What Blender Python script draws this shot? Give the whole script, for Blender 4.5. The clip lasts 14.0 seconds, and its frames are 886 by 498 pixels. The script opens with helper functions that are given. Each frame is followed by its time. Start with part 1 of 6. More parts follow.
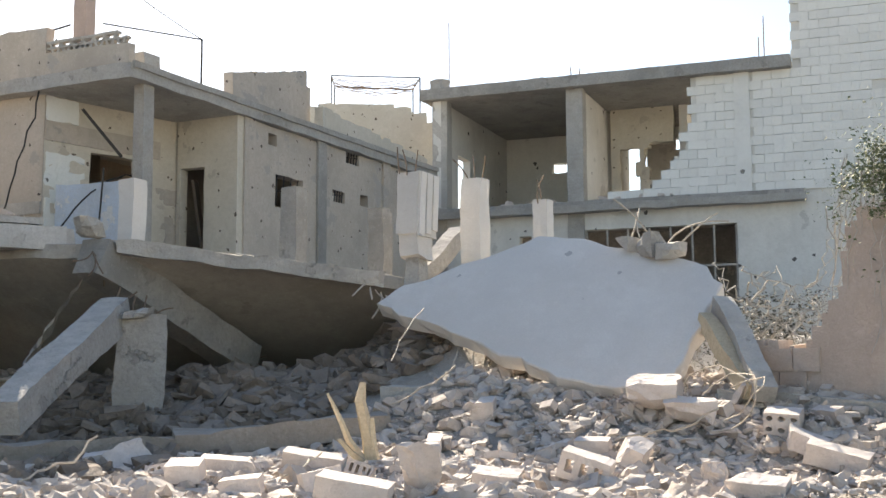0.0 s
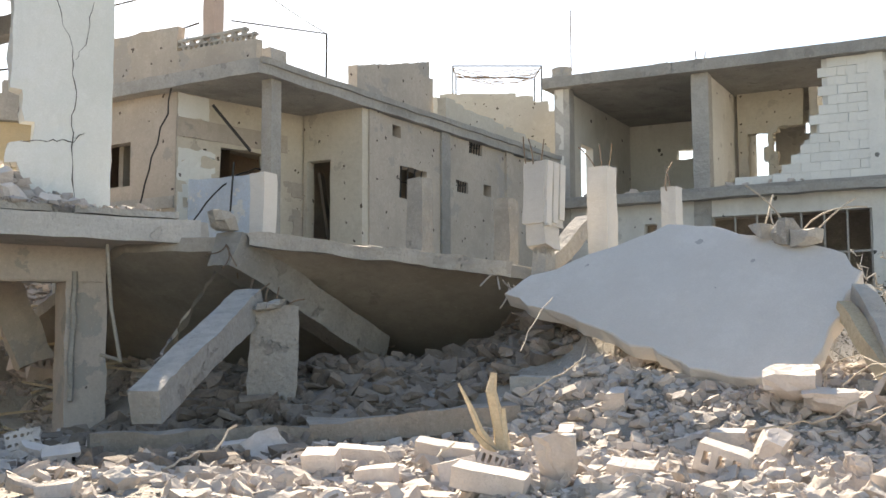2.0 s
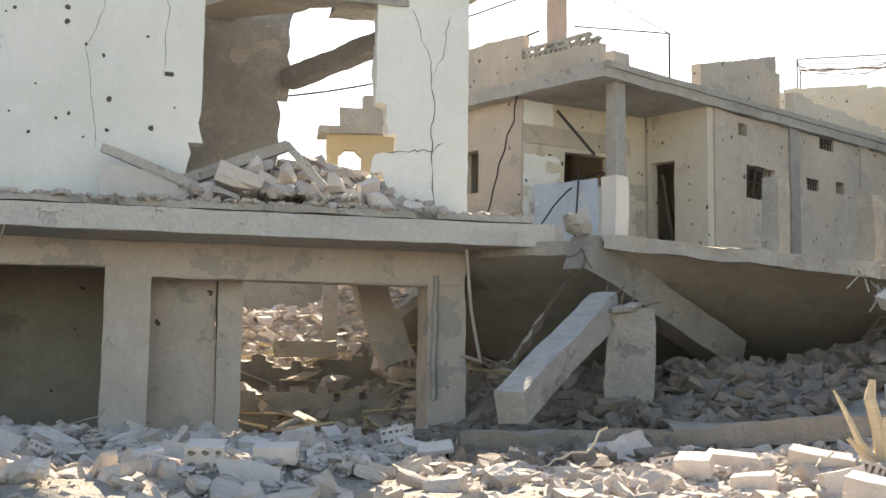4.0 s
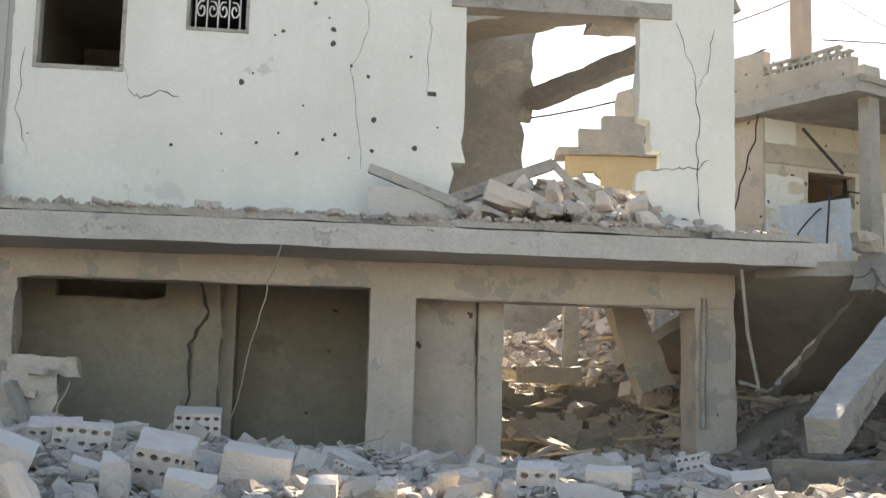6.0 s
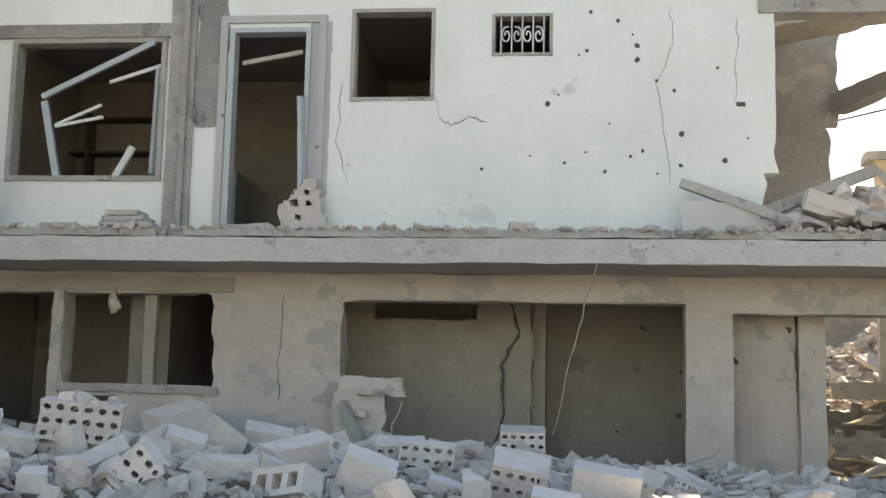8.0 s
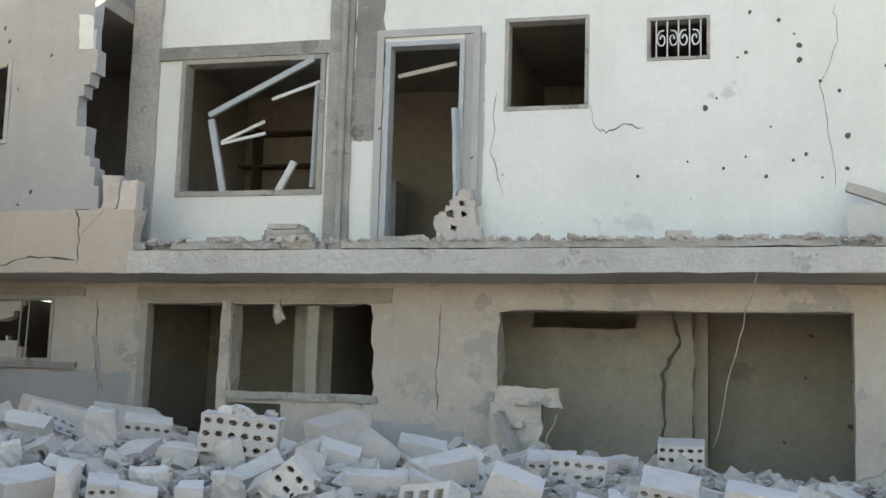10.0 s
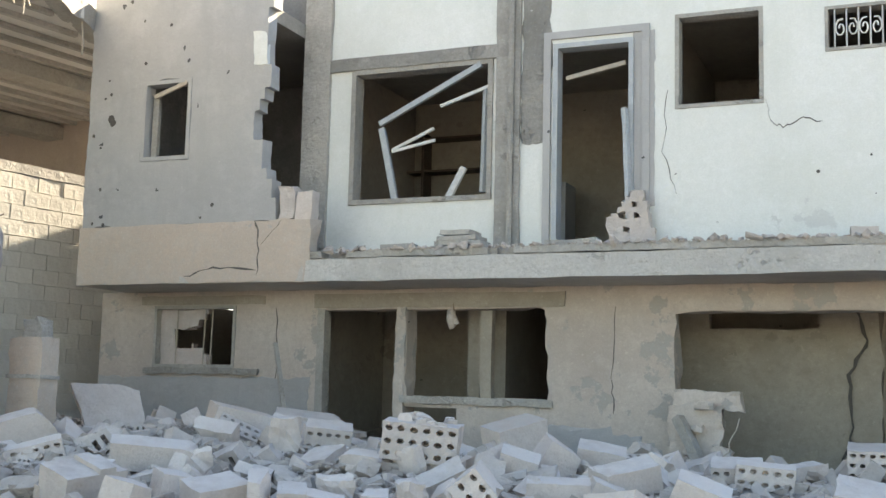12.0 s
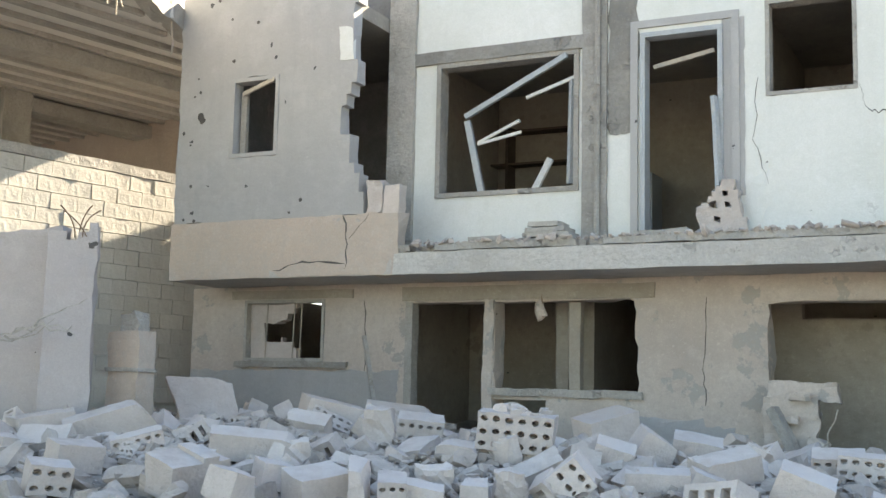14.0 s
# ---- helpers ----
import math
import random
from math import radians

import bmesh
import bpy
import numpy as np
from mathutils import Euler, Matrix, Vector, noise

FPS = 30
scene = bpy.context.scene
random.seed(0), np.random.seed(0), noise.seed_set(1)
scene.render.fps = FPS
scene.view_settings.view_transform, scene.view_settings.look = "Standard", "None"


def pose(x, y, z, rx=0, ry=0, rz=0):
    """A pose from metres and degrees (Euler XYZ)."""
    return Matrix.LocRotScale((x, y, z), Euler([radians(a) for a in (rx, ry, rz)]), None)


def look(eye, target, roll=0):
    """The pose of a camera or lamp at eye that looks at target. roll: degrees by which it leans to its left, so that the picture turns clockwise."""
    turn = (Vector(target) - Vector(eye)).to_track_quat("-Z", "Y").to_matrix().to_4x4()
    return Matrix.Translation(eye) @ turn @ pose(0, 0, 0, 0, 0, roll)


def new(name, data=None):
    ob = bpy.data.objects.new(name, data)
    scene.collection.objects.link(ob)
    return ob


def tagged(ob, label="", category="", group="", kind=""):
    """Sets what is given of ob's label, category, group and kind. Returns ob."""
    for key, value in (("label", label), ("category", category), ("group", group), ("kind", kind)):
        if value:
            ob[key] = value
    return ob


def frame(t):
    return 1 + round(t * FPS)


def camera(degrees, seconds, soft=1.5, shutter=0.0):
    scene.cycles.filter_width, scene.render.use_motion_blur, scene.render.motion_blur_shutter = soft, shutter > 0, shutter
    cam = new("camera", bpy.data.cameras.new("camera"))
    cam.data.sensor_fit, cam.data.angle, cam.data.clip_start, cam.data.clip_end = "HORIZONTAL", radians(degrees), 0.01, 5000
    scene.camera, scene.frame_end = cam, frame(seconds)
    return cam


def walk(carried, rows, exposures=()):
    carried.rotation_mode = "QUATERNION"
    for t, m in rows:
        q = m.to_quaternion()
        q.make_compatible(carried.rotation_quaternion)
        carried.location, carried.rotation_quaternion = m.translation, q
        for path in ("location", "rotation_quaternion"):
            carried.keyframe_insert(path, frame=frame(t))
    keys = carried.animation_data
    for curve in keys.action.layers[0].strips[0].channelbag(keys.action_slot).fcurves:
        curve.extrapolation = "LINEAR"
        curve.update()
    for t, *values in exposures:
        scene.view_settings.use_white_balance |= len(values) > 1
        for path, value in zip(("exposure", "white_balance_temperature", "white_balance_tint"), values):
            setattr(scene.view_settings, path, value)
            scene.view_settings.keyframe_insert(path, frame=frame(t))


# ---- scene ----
EXPOSURES = [(0.0, 1.52, 7300, 12), (3.0, 1.7, 7900, 12), (6.5, 1.83, 8100, 10), (8.5, 1.98, 8000, 10), (14.0, 2.32, 7600, 9)]
cam = camera(40.73, 14.0)
PATH = [
    (0, -0.001, 0.000, 1.599, -36.18, 6.37, -0.23),
    (0.5, -0.002, 0.001, 1.603, -35.68, 6.10, -0.25),
    (1, 0.003, 0.003, 1.592, -34.82, 5.84, -0.28),
    (1.5, -0.015, 0.007, 1.599, -33.90, 5.63, -0.35),
    (2, -0.052, 0.053, 1.610, -30.37, 5.87, -0.20),
    (2.5, -0.070, 0.102, 1.607, -26.30, 6.37, -0.08),
    (3, -0.118, 0.142, 1.589, -20.96, 6.32, 0.19),
    (3.5, -0.156, 0.157, 1.592, -17.70, 6.02, 0.51),
    (3.7, -0.200, 0.131, 1.611, -16.35, 5.85, 0.59),
    (5.8, -1.199, 0.681, 1.507, -7.42, 7.24, 1.60),
    (6, -1.264, 0.728, 1.509, -6.37, 7.31, 1.52),
    (6.5, -1.356, 0.759, 1.415, -3.12, 7.74, 1.22),
    (7, -1.600, 0.787, 1.399, 0.22, 7.89, 1.17),
    (7.5, -1.692, 0.759, 1.452, 2.92, 7.80, 1.28),
    (8, -1.803, 0.714, 1.504, 6.26, 7.84, 1.28),
    (8.5, -1.817, 0.687, 1.563, 8.72, 7.65, 1.29),
    (8.7, -1.791, 0.684, 1.601, 9.74, 7.41, 1.44),
    (10.8, -1.574, 0.763, 1.666, 17.58, 7.51, 1.60),
    (11, -1.578, 0.759, 1.677, 18.45, 7.37, 1.61),
    (11.5, -1.629, 0.761, 1.667, 20.27, 7.40, 1.49),
    (12, -1.695, 0.738, 1.698, 22.60, 7.27, 1.36),
    (12.5, -1.751, 0.712, 1.702, 24.16, 7.26, 1.34),
    (13, -1.792, 0.692, 1.711, 25.28, 7.14, 1.18),
    (13.5, -1.798, 0.701, 1.710, 26.08, 6.96, 1.10),
    (14, -1.815, 0.689, 1.657, 26.28, 6.98, 1.22),
]
walk(cam, [(t, pose(x, y, z, 90 + pitch, 0, yaw) @ pose(0, 0, 0, 0, 0, roll)) for t, x, y, z, yaw, pitch, roll in PATH], EXPOSURES)
# ---------------------------------------------------------------- world, sun
SUN_AZ, SUN_EL = 20.5, 32.5          # degrees from +y towards +x, and height
world = bpy.data.worlds.new("sky")
scene.world = world
world.use_nodes = True
wn = world.node_tree
sky = wn.nodes.new("ShaderNodeTexSky")
sky.sky_type, sky.sun_disc = "NISHITA", False
sky.sun_elevation, sky.sun_rotation = radians(SUN_EL), radians(SUN_AZ)
sky.dust_density, sky.air_density, sky.ozone_density = 0.4, 1.0, 1.6
wn.links.new(sky.outputs[0], wn.nodes["Background"].inputs[0])
wn.nodes["Background"].inputs[1].default_value = 0.085
sun = new("sun", bpy.data.lights.new("sun", "SUN"))
sun.data.energy, sun.data.angle, sun.data.color = 5.0, radians(0.53), (1.0, 0.93, 0.82)
sx, sy = math.sin(radians(SUN_AZ)), math.cos(radians(SUN_AZ))
sun.matrix_basis = look((sx * 40, sy * 40, 40 * math.tan(radians(SUN_EL))), (0, 0, 0))

# ---------------------------------------------------------------- materials
def surface(name, base, dark, light=None, scale=1.0, rough=0.9, bump=0.35, pits=0.0, pit_col=(0.12, 0.11, 0.1),
            stain=0.5, vary=0.12, grain=60.0, metal=0.0, drip=0.0, dust=None, peel=None, peel_at=0.58, island=0.0, pit_r=0.22, speck=1.0):
    """A worn mineral surface: broad stains, patches, grain, optional pock marks, run-down streaks and dust on upward faces."""
    m = bpy.data.materials.new(name)
    m.use_nodes = True
    t = m.node_tree
    b = t.nodes["Principled BSDF"]
    co = t.nodes.new("ShaderNodeTexCoord").outputs["Object"]

    def nz(s, det, seed=0.0, src=co):
        n = t.nodes.new("ShaderNodeTexNoise")
        n.noise_dimensions = "4D"
        n.inputs["W"].default_value = seed
        n.inputs["Scale"].default_value, n.inputs["Detail"].default_value = s, det
        n.inputs["Roughness"].default_value = 0.6
        t.links.new(src, n.inputs["Vector"])
        return n.outputs["Fac"]

    def ramp(src, lo, hi):
        n = t.nodes.new("ShaderNodeMapRange")
        n.inputs["From Min"].default_value, n.inputs["From Max"].default_value = lo, hi
        t.links.new(src, n.inputs["Value"])
        return n.outputs["Result"]

    def mix(fac, a, c, gain=1.0):
        n = t.nodes.new("ShaderNodeMix")
        n.data_type = "RGBA"
        if gain != 1.0:
            g = t.nodes.new("ShaderNodeMath")
            g.operation = "MULTIPLY"
            g.inputs[1].default_value = gain
            t.links.new(fac, g.inputs[0])
            fac = g.outputs[0]
        t.links.new(fac, n.inputs[0])
        for sock, v in ((n.inputs[6], a), (n.inputs[7], c)):
            if isinstance(v, tuple):
                sock.default_value = (*v, 1)
            else:
                t.links.new(v, sock)
        return n.outputs[2]

    light = light or tuple(min(0.9, v * 1.15) for v in base)
    col = mix(ramp(nz(0.9 * scale, 6, 1.0), 0.42, 0.68), base, dark, stain)
    col = mix(ramp(nz(3.5 * scale, 5, 4.0), 0.5, 0.72), col, light, 0.6)
    if drip:
        mp = t.nodes.new("ShaderNodeMapping")
        mp.inputs["Scale"].default_value = (1, 1, 0.12)
        t.links.new(co, mp.inputs[0])
        col = mix(ramp(nz(5 * scale, 4, 7.0, mp.outputs[0]), 0.52, 0.75), col, dark, drip)
    if peel:
        edge = ramp(nz(1.7 * scale, 9, 12.0), peel_at, peel_at + 0.015)
        col = mix(edge, col, peel)
    fine = nz(grain, 3, 2.0)
    col = mix(ramp(fine, 0.3, 0.8), col, tuple(v * 0.6 for v in base), 0.2 + 0.22 * speck)
    col = mix(ramp(nz(17 * min(scale, 2), 4, 21.0), 0.46, 0.7), col, dark, 0.55 * speck)
    col = mix(ramp(nz(26 * min(scale, 2), 3, 23.0), 0.6, 0.72), col, light, 0.5 * speck)
    oi = t.nodes.new("ShaderNodeObjectInfo")
    hsv = t.nodes.new("ShaderNodeHueSaturation")
    mr = t.nodes.new("ShaderNodeMapRange")
    mr.inputs["To Min"].default_value, mr.inputs["To Max"].default_value = 1 - vary, 1 + vary
    if island:
        mr.inputs["To Min"].default_value, mr.inputs["To Max"].default_value = 1 - island, 1 + island
        t.links.new(t.nodes.new("ShaderNodeNewGeometry").outputs["Random Per Island"], mr.inputs["Value"])
    else:
        t.links.new(oi.outputs["Random"], mr.inputs["Value"])
    t.links.new(mr.outputs[0], hsv.inputs["Value"])
    t.links.new(col, hsv.inputs["Color"])
    col = hsv.outputs[0]
    height = nz(9 * scale, 8, 3.0)
    if peel:
        sb = t.nodes.new("ShaderNodeMath")
        sb.operation = "MULTIPLY_ADD"
        sb.inputs[1].default_value = -0.35
        t.links.new(edge, sb.inputs[0]), t.links.new(height, sb.inputs[2])
        height = sb.outputs[0]
    if pits:
        vo = t.nodes.new("ShaderNodeTexVoronoi")
        vo.inputs["Scale"].default_value = pits
        wob = t.nodes.new("ShaderNodeMixRGB")
        wob.inputs[0].default_value = 0.1
        nn = t.nodes.new("ShaderNodeTexNoise")
        nn.inputs["Scale"].default_value = 12
        t.links.new(co, nn.inputs[0]), t.links.new(co, wob.inputs[1]), t.links.new(nn.outputs["Color"], wob.inputs[2])
        t.links.new(wob.outputs[0], vo.inputs["Vector"])
        gate = ramp(vo.outputs["Color"], 0.36, 0.7)
        rad = t.nodes.new("ShaderNodeMath")
        rad.operation = "MULTIPLY"
        rad.inputs[1].default_value = pit_r
        t.links.new(gate, rad.inputs[0])
        lt = t.nodes.new("ShaderNodeMath")
        lt.operation = "LESS_THAN"
        t.links.new(vo.outputs["Distance"], lt.inputs[0]), t.links.new(rad.outputs[0], lt.inputs[1])
        col = mix(lt.outputs[0], col, pit_col)
        sub = t.nodes.new("ShaderNodeMath")
        sub.operation = "SUBTRACT"
        t.links.new(height, sub.inputs[0]), t.links.new(lt.outputs[0], sub.inputs[1])
        height = sub.outputs[0]
    if dust:
        ge = t.nodes.new("ShaderNodeNewGeometry")
        se = t.nodes.new("ShaderNodeSeparateXYZ")
        t.links.new(ge.outputs["Normal"], se.inputs[0])
        up = t.nodes.new("ShaderNodeMath")
        up.operation = "MULTIPLY"
        t.links.new(ramp(se.outputs["Z"], 0.35, 0.95), up.inputs[0])
        t.links.new(ramp(nz(6, 5, 9.0), 0.3, 0.6), up.inputs[1])
        col = mix(up.outputs[0], col, dust, 0.8)
    t.links.new(col, b.inputs["Base Color"])
    b.inputs["Roughness"].default_value, b.inputs["Metallic"].default_value = rough, metal
    b.inputs["Specular IOR Level"].default_value = 0.25 if metal < 0.5 else 0.5
    add = t.nodes.new("ShaderNodeMath")
    add.operation = "MULTIPLY_ADD"
    add.inputs[1].default_value = 0.25
    t.links.new(fine, add.inputs[0]), t.links.new(height, add.inputs[2])
    bp = t.nodes.new("ShaderNodeBump")
    bp.inputs["Strength"].default_value, bp.inputs["Distance"].default_value = bump, 0.045
    t.links.new(add.outputs[0], bp.inputs["Height"])
    t.links.new(bp.outputs[0], b.inputs["Normal"])
    return m


DUST = (0.56, 0.53, 0.49)
WHITE = surface("white_limewash", (0.79, 0.79, 0.755), (0.64, 0.655, 0.60), (0.83, 0.83, 0.81), 0.7, pits=4.2, pit_r=0.13, pit_col=(0.16, 0.15, 0.135), stain=0.6, drip=0.3, vary=0.0, bump=0.3, peel=(0.62, 0.62, 0.59), peel_at=0.67, speck=0.5)
GREYPL = surface("grey_render", (0.46, 0.45, 0.44), (0.36, 0.355, 0.35), (0.53, 0.52, 0.51), 0.8, pits=3.8, pit_r=0.10, pit_col=(0.1, 0.1, 0.1), drip=0.5, vary=0.0, bump=0.3, peel=(0.52, 0.505, 0.485), peel_at=0.66, speck=0.5)
BAND = surface("peach_render", (0.60, 0.49, 0.40), (0.48, 0.43, 0.38), (0.62, 0.57, 0.52), 0.9, drip=0.5, vary=0.0, peel=(0.46, 0.44, 0.42), peel_at=0.63)
LOWPL = surface("cream_render", (0.61, 0.54, 0.475), (0.45, 0.39, 0.34), (0.69, 0.63, 0.56), 1.0, pits=3, pit_r=0.09, stain=0.8, drip=0.3, vary=0.0, bump=0.4, peel=(0.42, 0.40, 0.37), peel_at=0.57)
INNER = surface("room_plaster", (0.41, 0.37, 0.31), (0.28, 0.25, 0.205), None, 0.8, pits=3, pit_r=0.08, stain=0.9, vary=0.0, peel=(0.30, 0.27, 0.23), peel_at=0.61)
CONC = surface("concrete", (0.47, 0.445, 0.405), (0.32, 0.30, 0.27), (0.57, 0.54, 0.49), 1.6, stain=0.8, dust=(0.58, 0.545, 0.49), bump=0.9, peel=(0.38, 0.355, 0.32), peel_at=0.6)
CONCD = surface("weathered_concrete", (0.40, 0.38, 0.35), (0.25, 0.24, 0.22), (0.49, 0.465, 0.43), 1.3, stain=0.9, dust=DUST, bump=0.9, peel=(0.30, 0.285, 0.265), peel_at=0.6)
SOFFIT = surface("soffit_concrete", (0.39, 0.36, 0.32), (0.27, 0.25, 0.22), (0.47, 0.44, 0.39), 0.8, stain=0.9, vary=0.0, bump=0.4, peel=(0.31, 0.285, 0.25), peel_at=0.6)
SOFFITP = surface("pale_soffit", (0.56, 0.52, 0.475), (0.43, 0.395, 0.36), (0.64, 0.60, 0.55), 0.9, stain=0.8, vary=0.0, bump=0.4, peel=(0.47, 0.435, 0.39), peel_at=0.6)
LIPM = surface("chipped_screed_edge", (0.62, 0.595, 0.555), (0.44, 0.42, 0.385), (0.70, 0.675, 0.635), 1.3, stain=0.8, drip=0.25, bump=0.9, vary=0.0, peel=(0.50, 0.475, 0.44), peel_at=0.6)
SLABW = surface("pale_slab", (0.62, 0.59, 0.55), (0.51, 0.48, 0.445), (0.68, 0.65, 0.61), 0.6, stain=0.6, bump=0.5, pits=2.2, pit_r=0.07, pit_col=(0.42, 0.40, 0.38), speck=0.45)
BLOCK = surface("block_concrete", (0.68, 0.60, 0.545), (0.51, 0.44, 0.39), (0.77, 0.70, 0.65), 1.8, stain=0.6, bump=0.6, vary=0.16, dust=(0.72, 0.665, 0.62), speck=0.45)
BLOCKW = surface("wall_block", (0.78, 0.765, 0.715), (0.66, 0.645, 0.595), (0.81, 0.795, 0.75), 1.6, stain=0.5, pits=3.4, pit_r=0.17, pit_col=(0.22, 0.21, 0.19), vary=0.05, bump=0.5, speck=0.5)
BLOCKT = surface("tan_wall_block", (0.62, 0.585, 0.525), (0.48, 0.45, 0.395), (0.68, 0.65, 0.59), 1.6, stain=0.5, pits=3.4, pit_r=0.13, vary=0.07, bump=0.5, speck=0.5)
MORTAR = surface("mortar", (0.68, 0.665, 0.62), (0.58, 0.565, 0.525), None, 2.0, vary=0.0)
RUBBLE = surface("rubble_chunks", (0.55, 0.48, 0.425), (0.38, 0.325, 0.28), (0.66, 0.60, 0.545), 2.0, stain=0.8, bump=0.7, vary=0.0, island=0.22, dust=(0.62, 0.565, 0.51), speck=0.5)
# brown dust colour, taken darker for the deep shade under the slab
EARTHSHADE = surface("shaded_brown_rubble", (0.26, 0.215, 0.18), (0.16, 0.13, 0.105), (0.35, 0.305, 0.26), 2.0, stain=0.9, bump=0.8, vary=0.15, island=0.3, dust=(0.30, 0.26, 0.22), speck=0.6)
GRAVEL = surface("dusty_ground", (0.43, 0.395, 0.35), (0.28, 0.255, 0.22), (0.53, 0.495, 0.45), 2.5, stain=0.8, bump=1.0, vary=0.0)
BEIGE = surface("beige_render", (0.52, 0.455, 0.385), (0.38, 0.335, 0.285), (0.59, 0.53, 0.455), 0.9, pits=6.0, pit_r=0.15, pit_col=(0.10, 0.08, 0.07), stain=0.9, drip=0.5, vary=0.0, bump=0.4, peel=(0.40, 0.37, 0.335), peel_at=0.58)
CREAM = surface("cream_plaster", (0.63, 0.575, 0.48), (0.49, 0.44, 0.36), (0.69, 0.64, 0.56), 0.9, pits=6.5, pit_r=0.16, pit_col=(0.13, 0.105, 0.08), stain=0.7, vary=0.0, peel=(0.48, 0.43, 0.36), peel_at=0.6)
YELLOW = surface("yellow_plaster", (0.64, 0.51, 0.33), (0.52, 0.43, 0.29), None, 0.9, vary=0.0)
# dark grey that puts the shade of deep rooms into the colour
SHADED = surface("shade_dark_block", (0.26, 0.25, 0.24), (0.16, 0.155, 0.15), (0.34, 0.33, 0.315), 1.2, stain=0.9, vary=0.0, bump=0.5, peel=(0.34, 0.315, 0.28), peel_at=0.62)
RBPL = surface("smoky_render", (0.72, 0.70, 0.65), (0.53, 0.51, 0.47), (0.77, 0.75, 0.70), 0.8, pits=3.2, pit_r=0.14, stain=0.7, drip=0.35, vary=0.0, peel=(0.55, 0.53, 0.49), peel_at=0.62, speck=0.6)
TANBLK = surface("earthy_block", (0.53, 0.44, 0.375), (0.40, 0.33, 0.28), (0.60, 0.52, 0.455), 1.6, vary=0.10, bump=0.6, speck=0.6)
RUST = surface("rusty_steel", (0.26, 0.19, 0.14), (0.16, 0.11, 0.08), (0.36, 0.30, 0.25), 8.0, rough=0.75, metal=0.4)
PALEBAR = surface("dusty_steel", (0.54, 0.48, 0.40), (0.36, 0.30, 0.24), None, 8.0, rough=0.8, metal=0.2)
STEEL = surface("blue_grey_paint", (0.46, 0.485, 0.50), (0.34, 0.355, 0.365), None, 5.0, rough=0.55, metal=0.1)
DARKM = surface("black_steel", (0.05, 0.05, 0.05), (0.09, 0.07, 0.06), None, 6.0, rough=0.6, metal=0.3)
SHEET = surface("sky_blue_sheet", (0.46, 0.54, 0.64), (0.36, 0.38, 0.40), (0.56, 0.62, 0.68), 2.0, rough=0.6, stain=0.7, peel=(0.62, 0.62, 0.6), peel_at=0.57)
WOOD = surface("splintered_wood", (0.60, 0.50, 0.35), (0.38, 0.30, 0.21), None, 6.0, vary=0.15)
DARKW = surface("dark_wood", (0.14, 0.11, 0.085), (0.08, 0.06, 0.05), None, 5.0)
CABLE = surface("black_cable", (0.03, 0.03, 0.03), (0.05, 0.05, 0.05), None, 5.0, rough=0.6)
# near-black for the shade inside cracks and holes, which have no real depth
CRACKM = surface("crack_shade", (0.13, 0.12, 0.11), (0.07, 0.07, 0.065), None, 5.0, vary=0.0)
GREEN = surface("leaf_green", (0.17, 0.20, 0.09), (0.09, 0.115, 0.05), (0.26, 0.28, 0.16), 5.0, rough=0.7, vary=0.2)
DRYLEAF = surface("withered_leaf", (0.10, 0.095, 0.07), (0.06, 0.055, 0.042), (0.16, 0.15, 0.12), 5.0, rough=0.8, vary=0.2)
TWIG = surface("dry_twig", (0.50, 0.47, 0.42), (0.34, 0.31, 0.27), None, 5.0)
WHITEP = surface("white_iron_paint", (0.72, 0.72, 0.70), (0.50, 0.47, 0.43), None, 6.0, rough=0.5)
STAINED = surface("stained_lintel", (0.44, 0.395, 0.33), (0.32, 0.285, 0.235), (0.54, 0.50, 0.43), 1.2, stain=0.9, drip=0.3, vary=0.0, bump=0.5)
STUBM = surface("pinkish_stub", (0.52, 0.475, 0.455), (0.42, 0.385, 0.37), (0.58, 0.54, 0.52), 1.0, stain=0.7, pits=3.5, pit_r=0.16, vary=0.05, bump=0.5, speck=0.6)
# brown concrete with the shade near the sagging slab put into its colour
BROWNC = surface("shaded_brown_concrete", (0.33, 0.29, 0.25), (0.22, 0.19, 0.16), (0.42, 0.38, 0.33), 1.3, stain=0.9, bump=0.9, dust=(0.42, 0.38, 0.33), peel=(0.27, 0.24, 0.205), peel_at=0.6)
REDP = surface("pink_pillar", (0.58, 0.44, 0.37), (0.46, 0.36, 0.30), None, 1.5, drip=0.3)

# ---------------------------------------------------------------- builders
PLACE = {}
rnd = random.Random(11)


def thing(name, at, label, category, group="", kind=""):
    """A top-level Empty at the base of a thing."""
    ob = new(name)
    ob.empty_display_size = 0.2
    ob.matrix_basis = Matrix.Translation(at)
    PLACE[ob] = Matrix.Translation(at)
    return tagged(ob, label, category, group, kind)


def part(name, bm, material, parent=None, label="", smooth=False, kind=""):
    """Links a bmesh, given in world places, as one mesh object, under a thing or a part."""
    base = PLACE.get(parent, Matrix())
    me = bpy.data.meshes.new(name)
    bmesh.ops.recalc_face_normals(bm, faces=bm.faces)
    bm.transform(base.inverted())
    bm.to_mesh(me)
    bm.free()
    me.materials.append(material)
    if smooth:
        me.shade_smooth()
    ob = new(name, me)
    ob.parent = parent
    PLACE[ob] = base
    return tagged(ob, label, kind=kind)


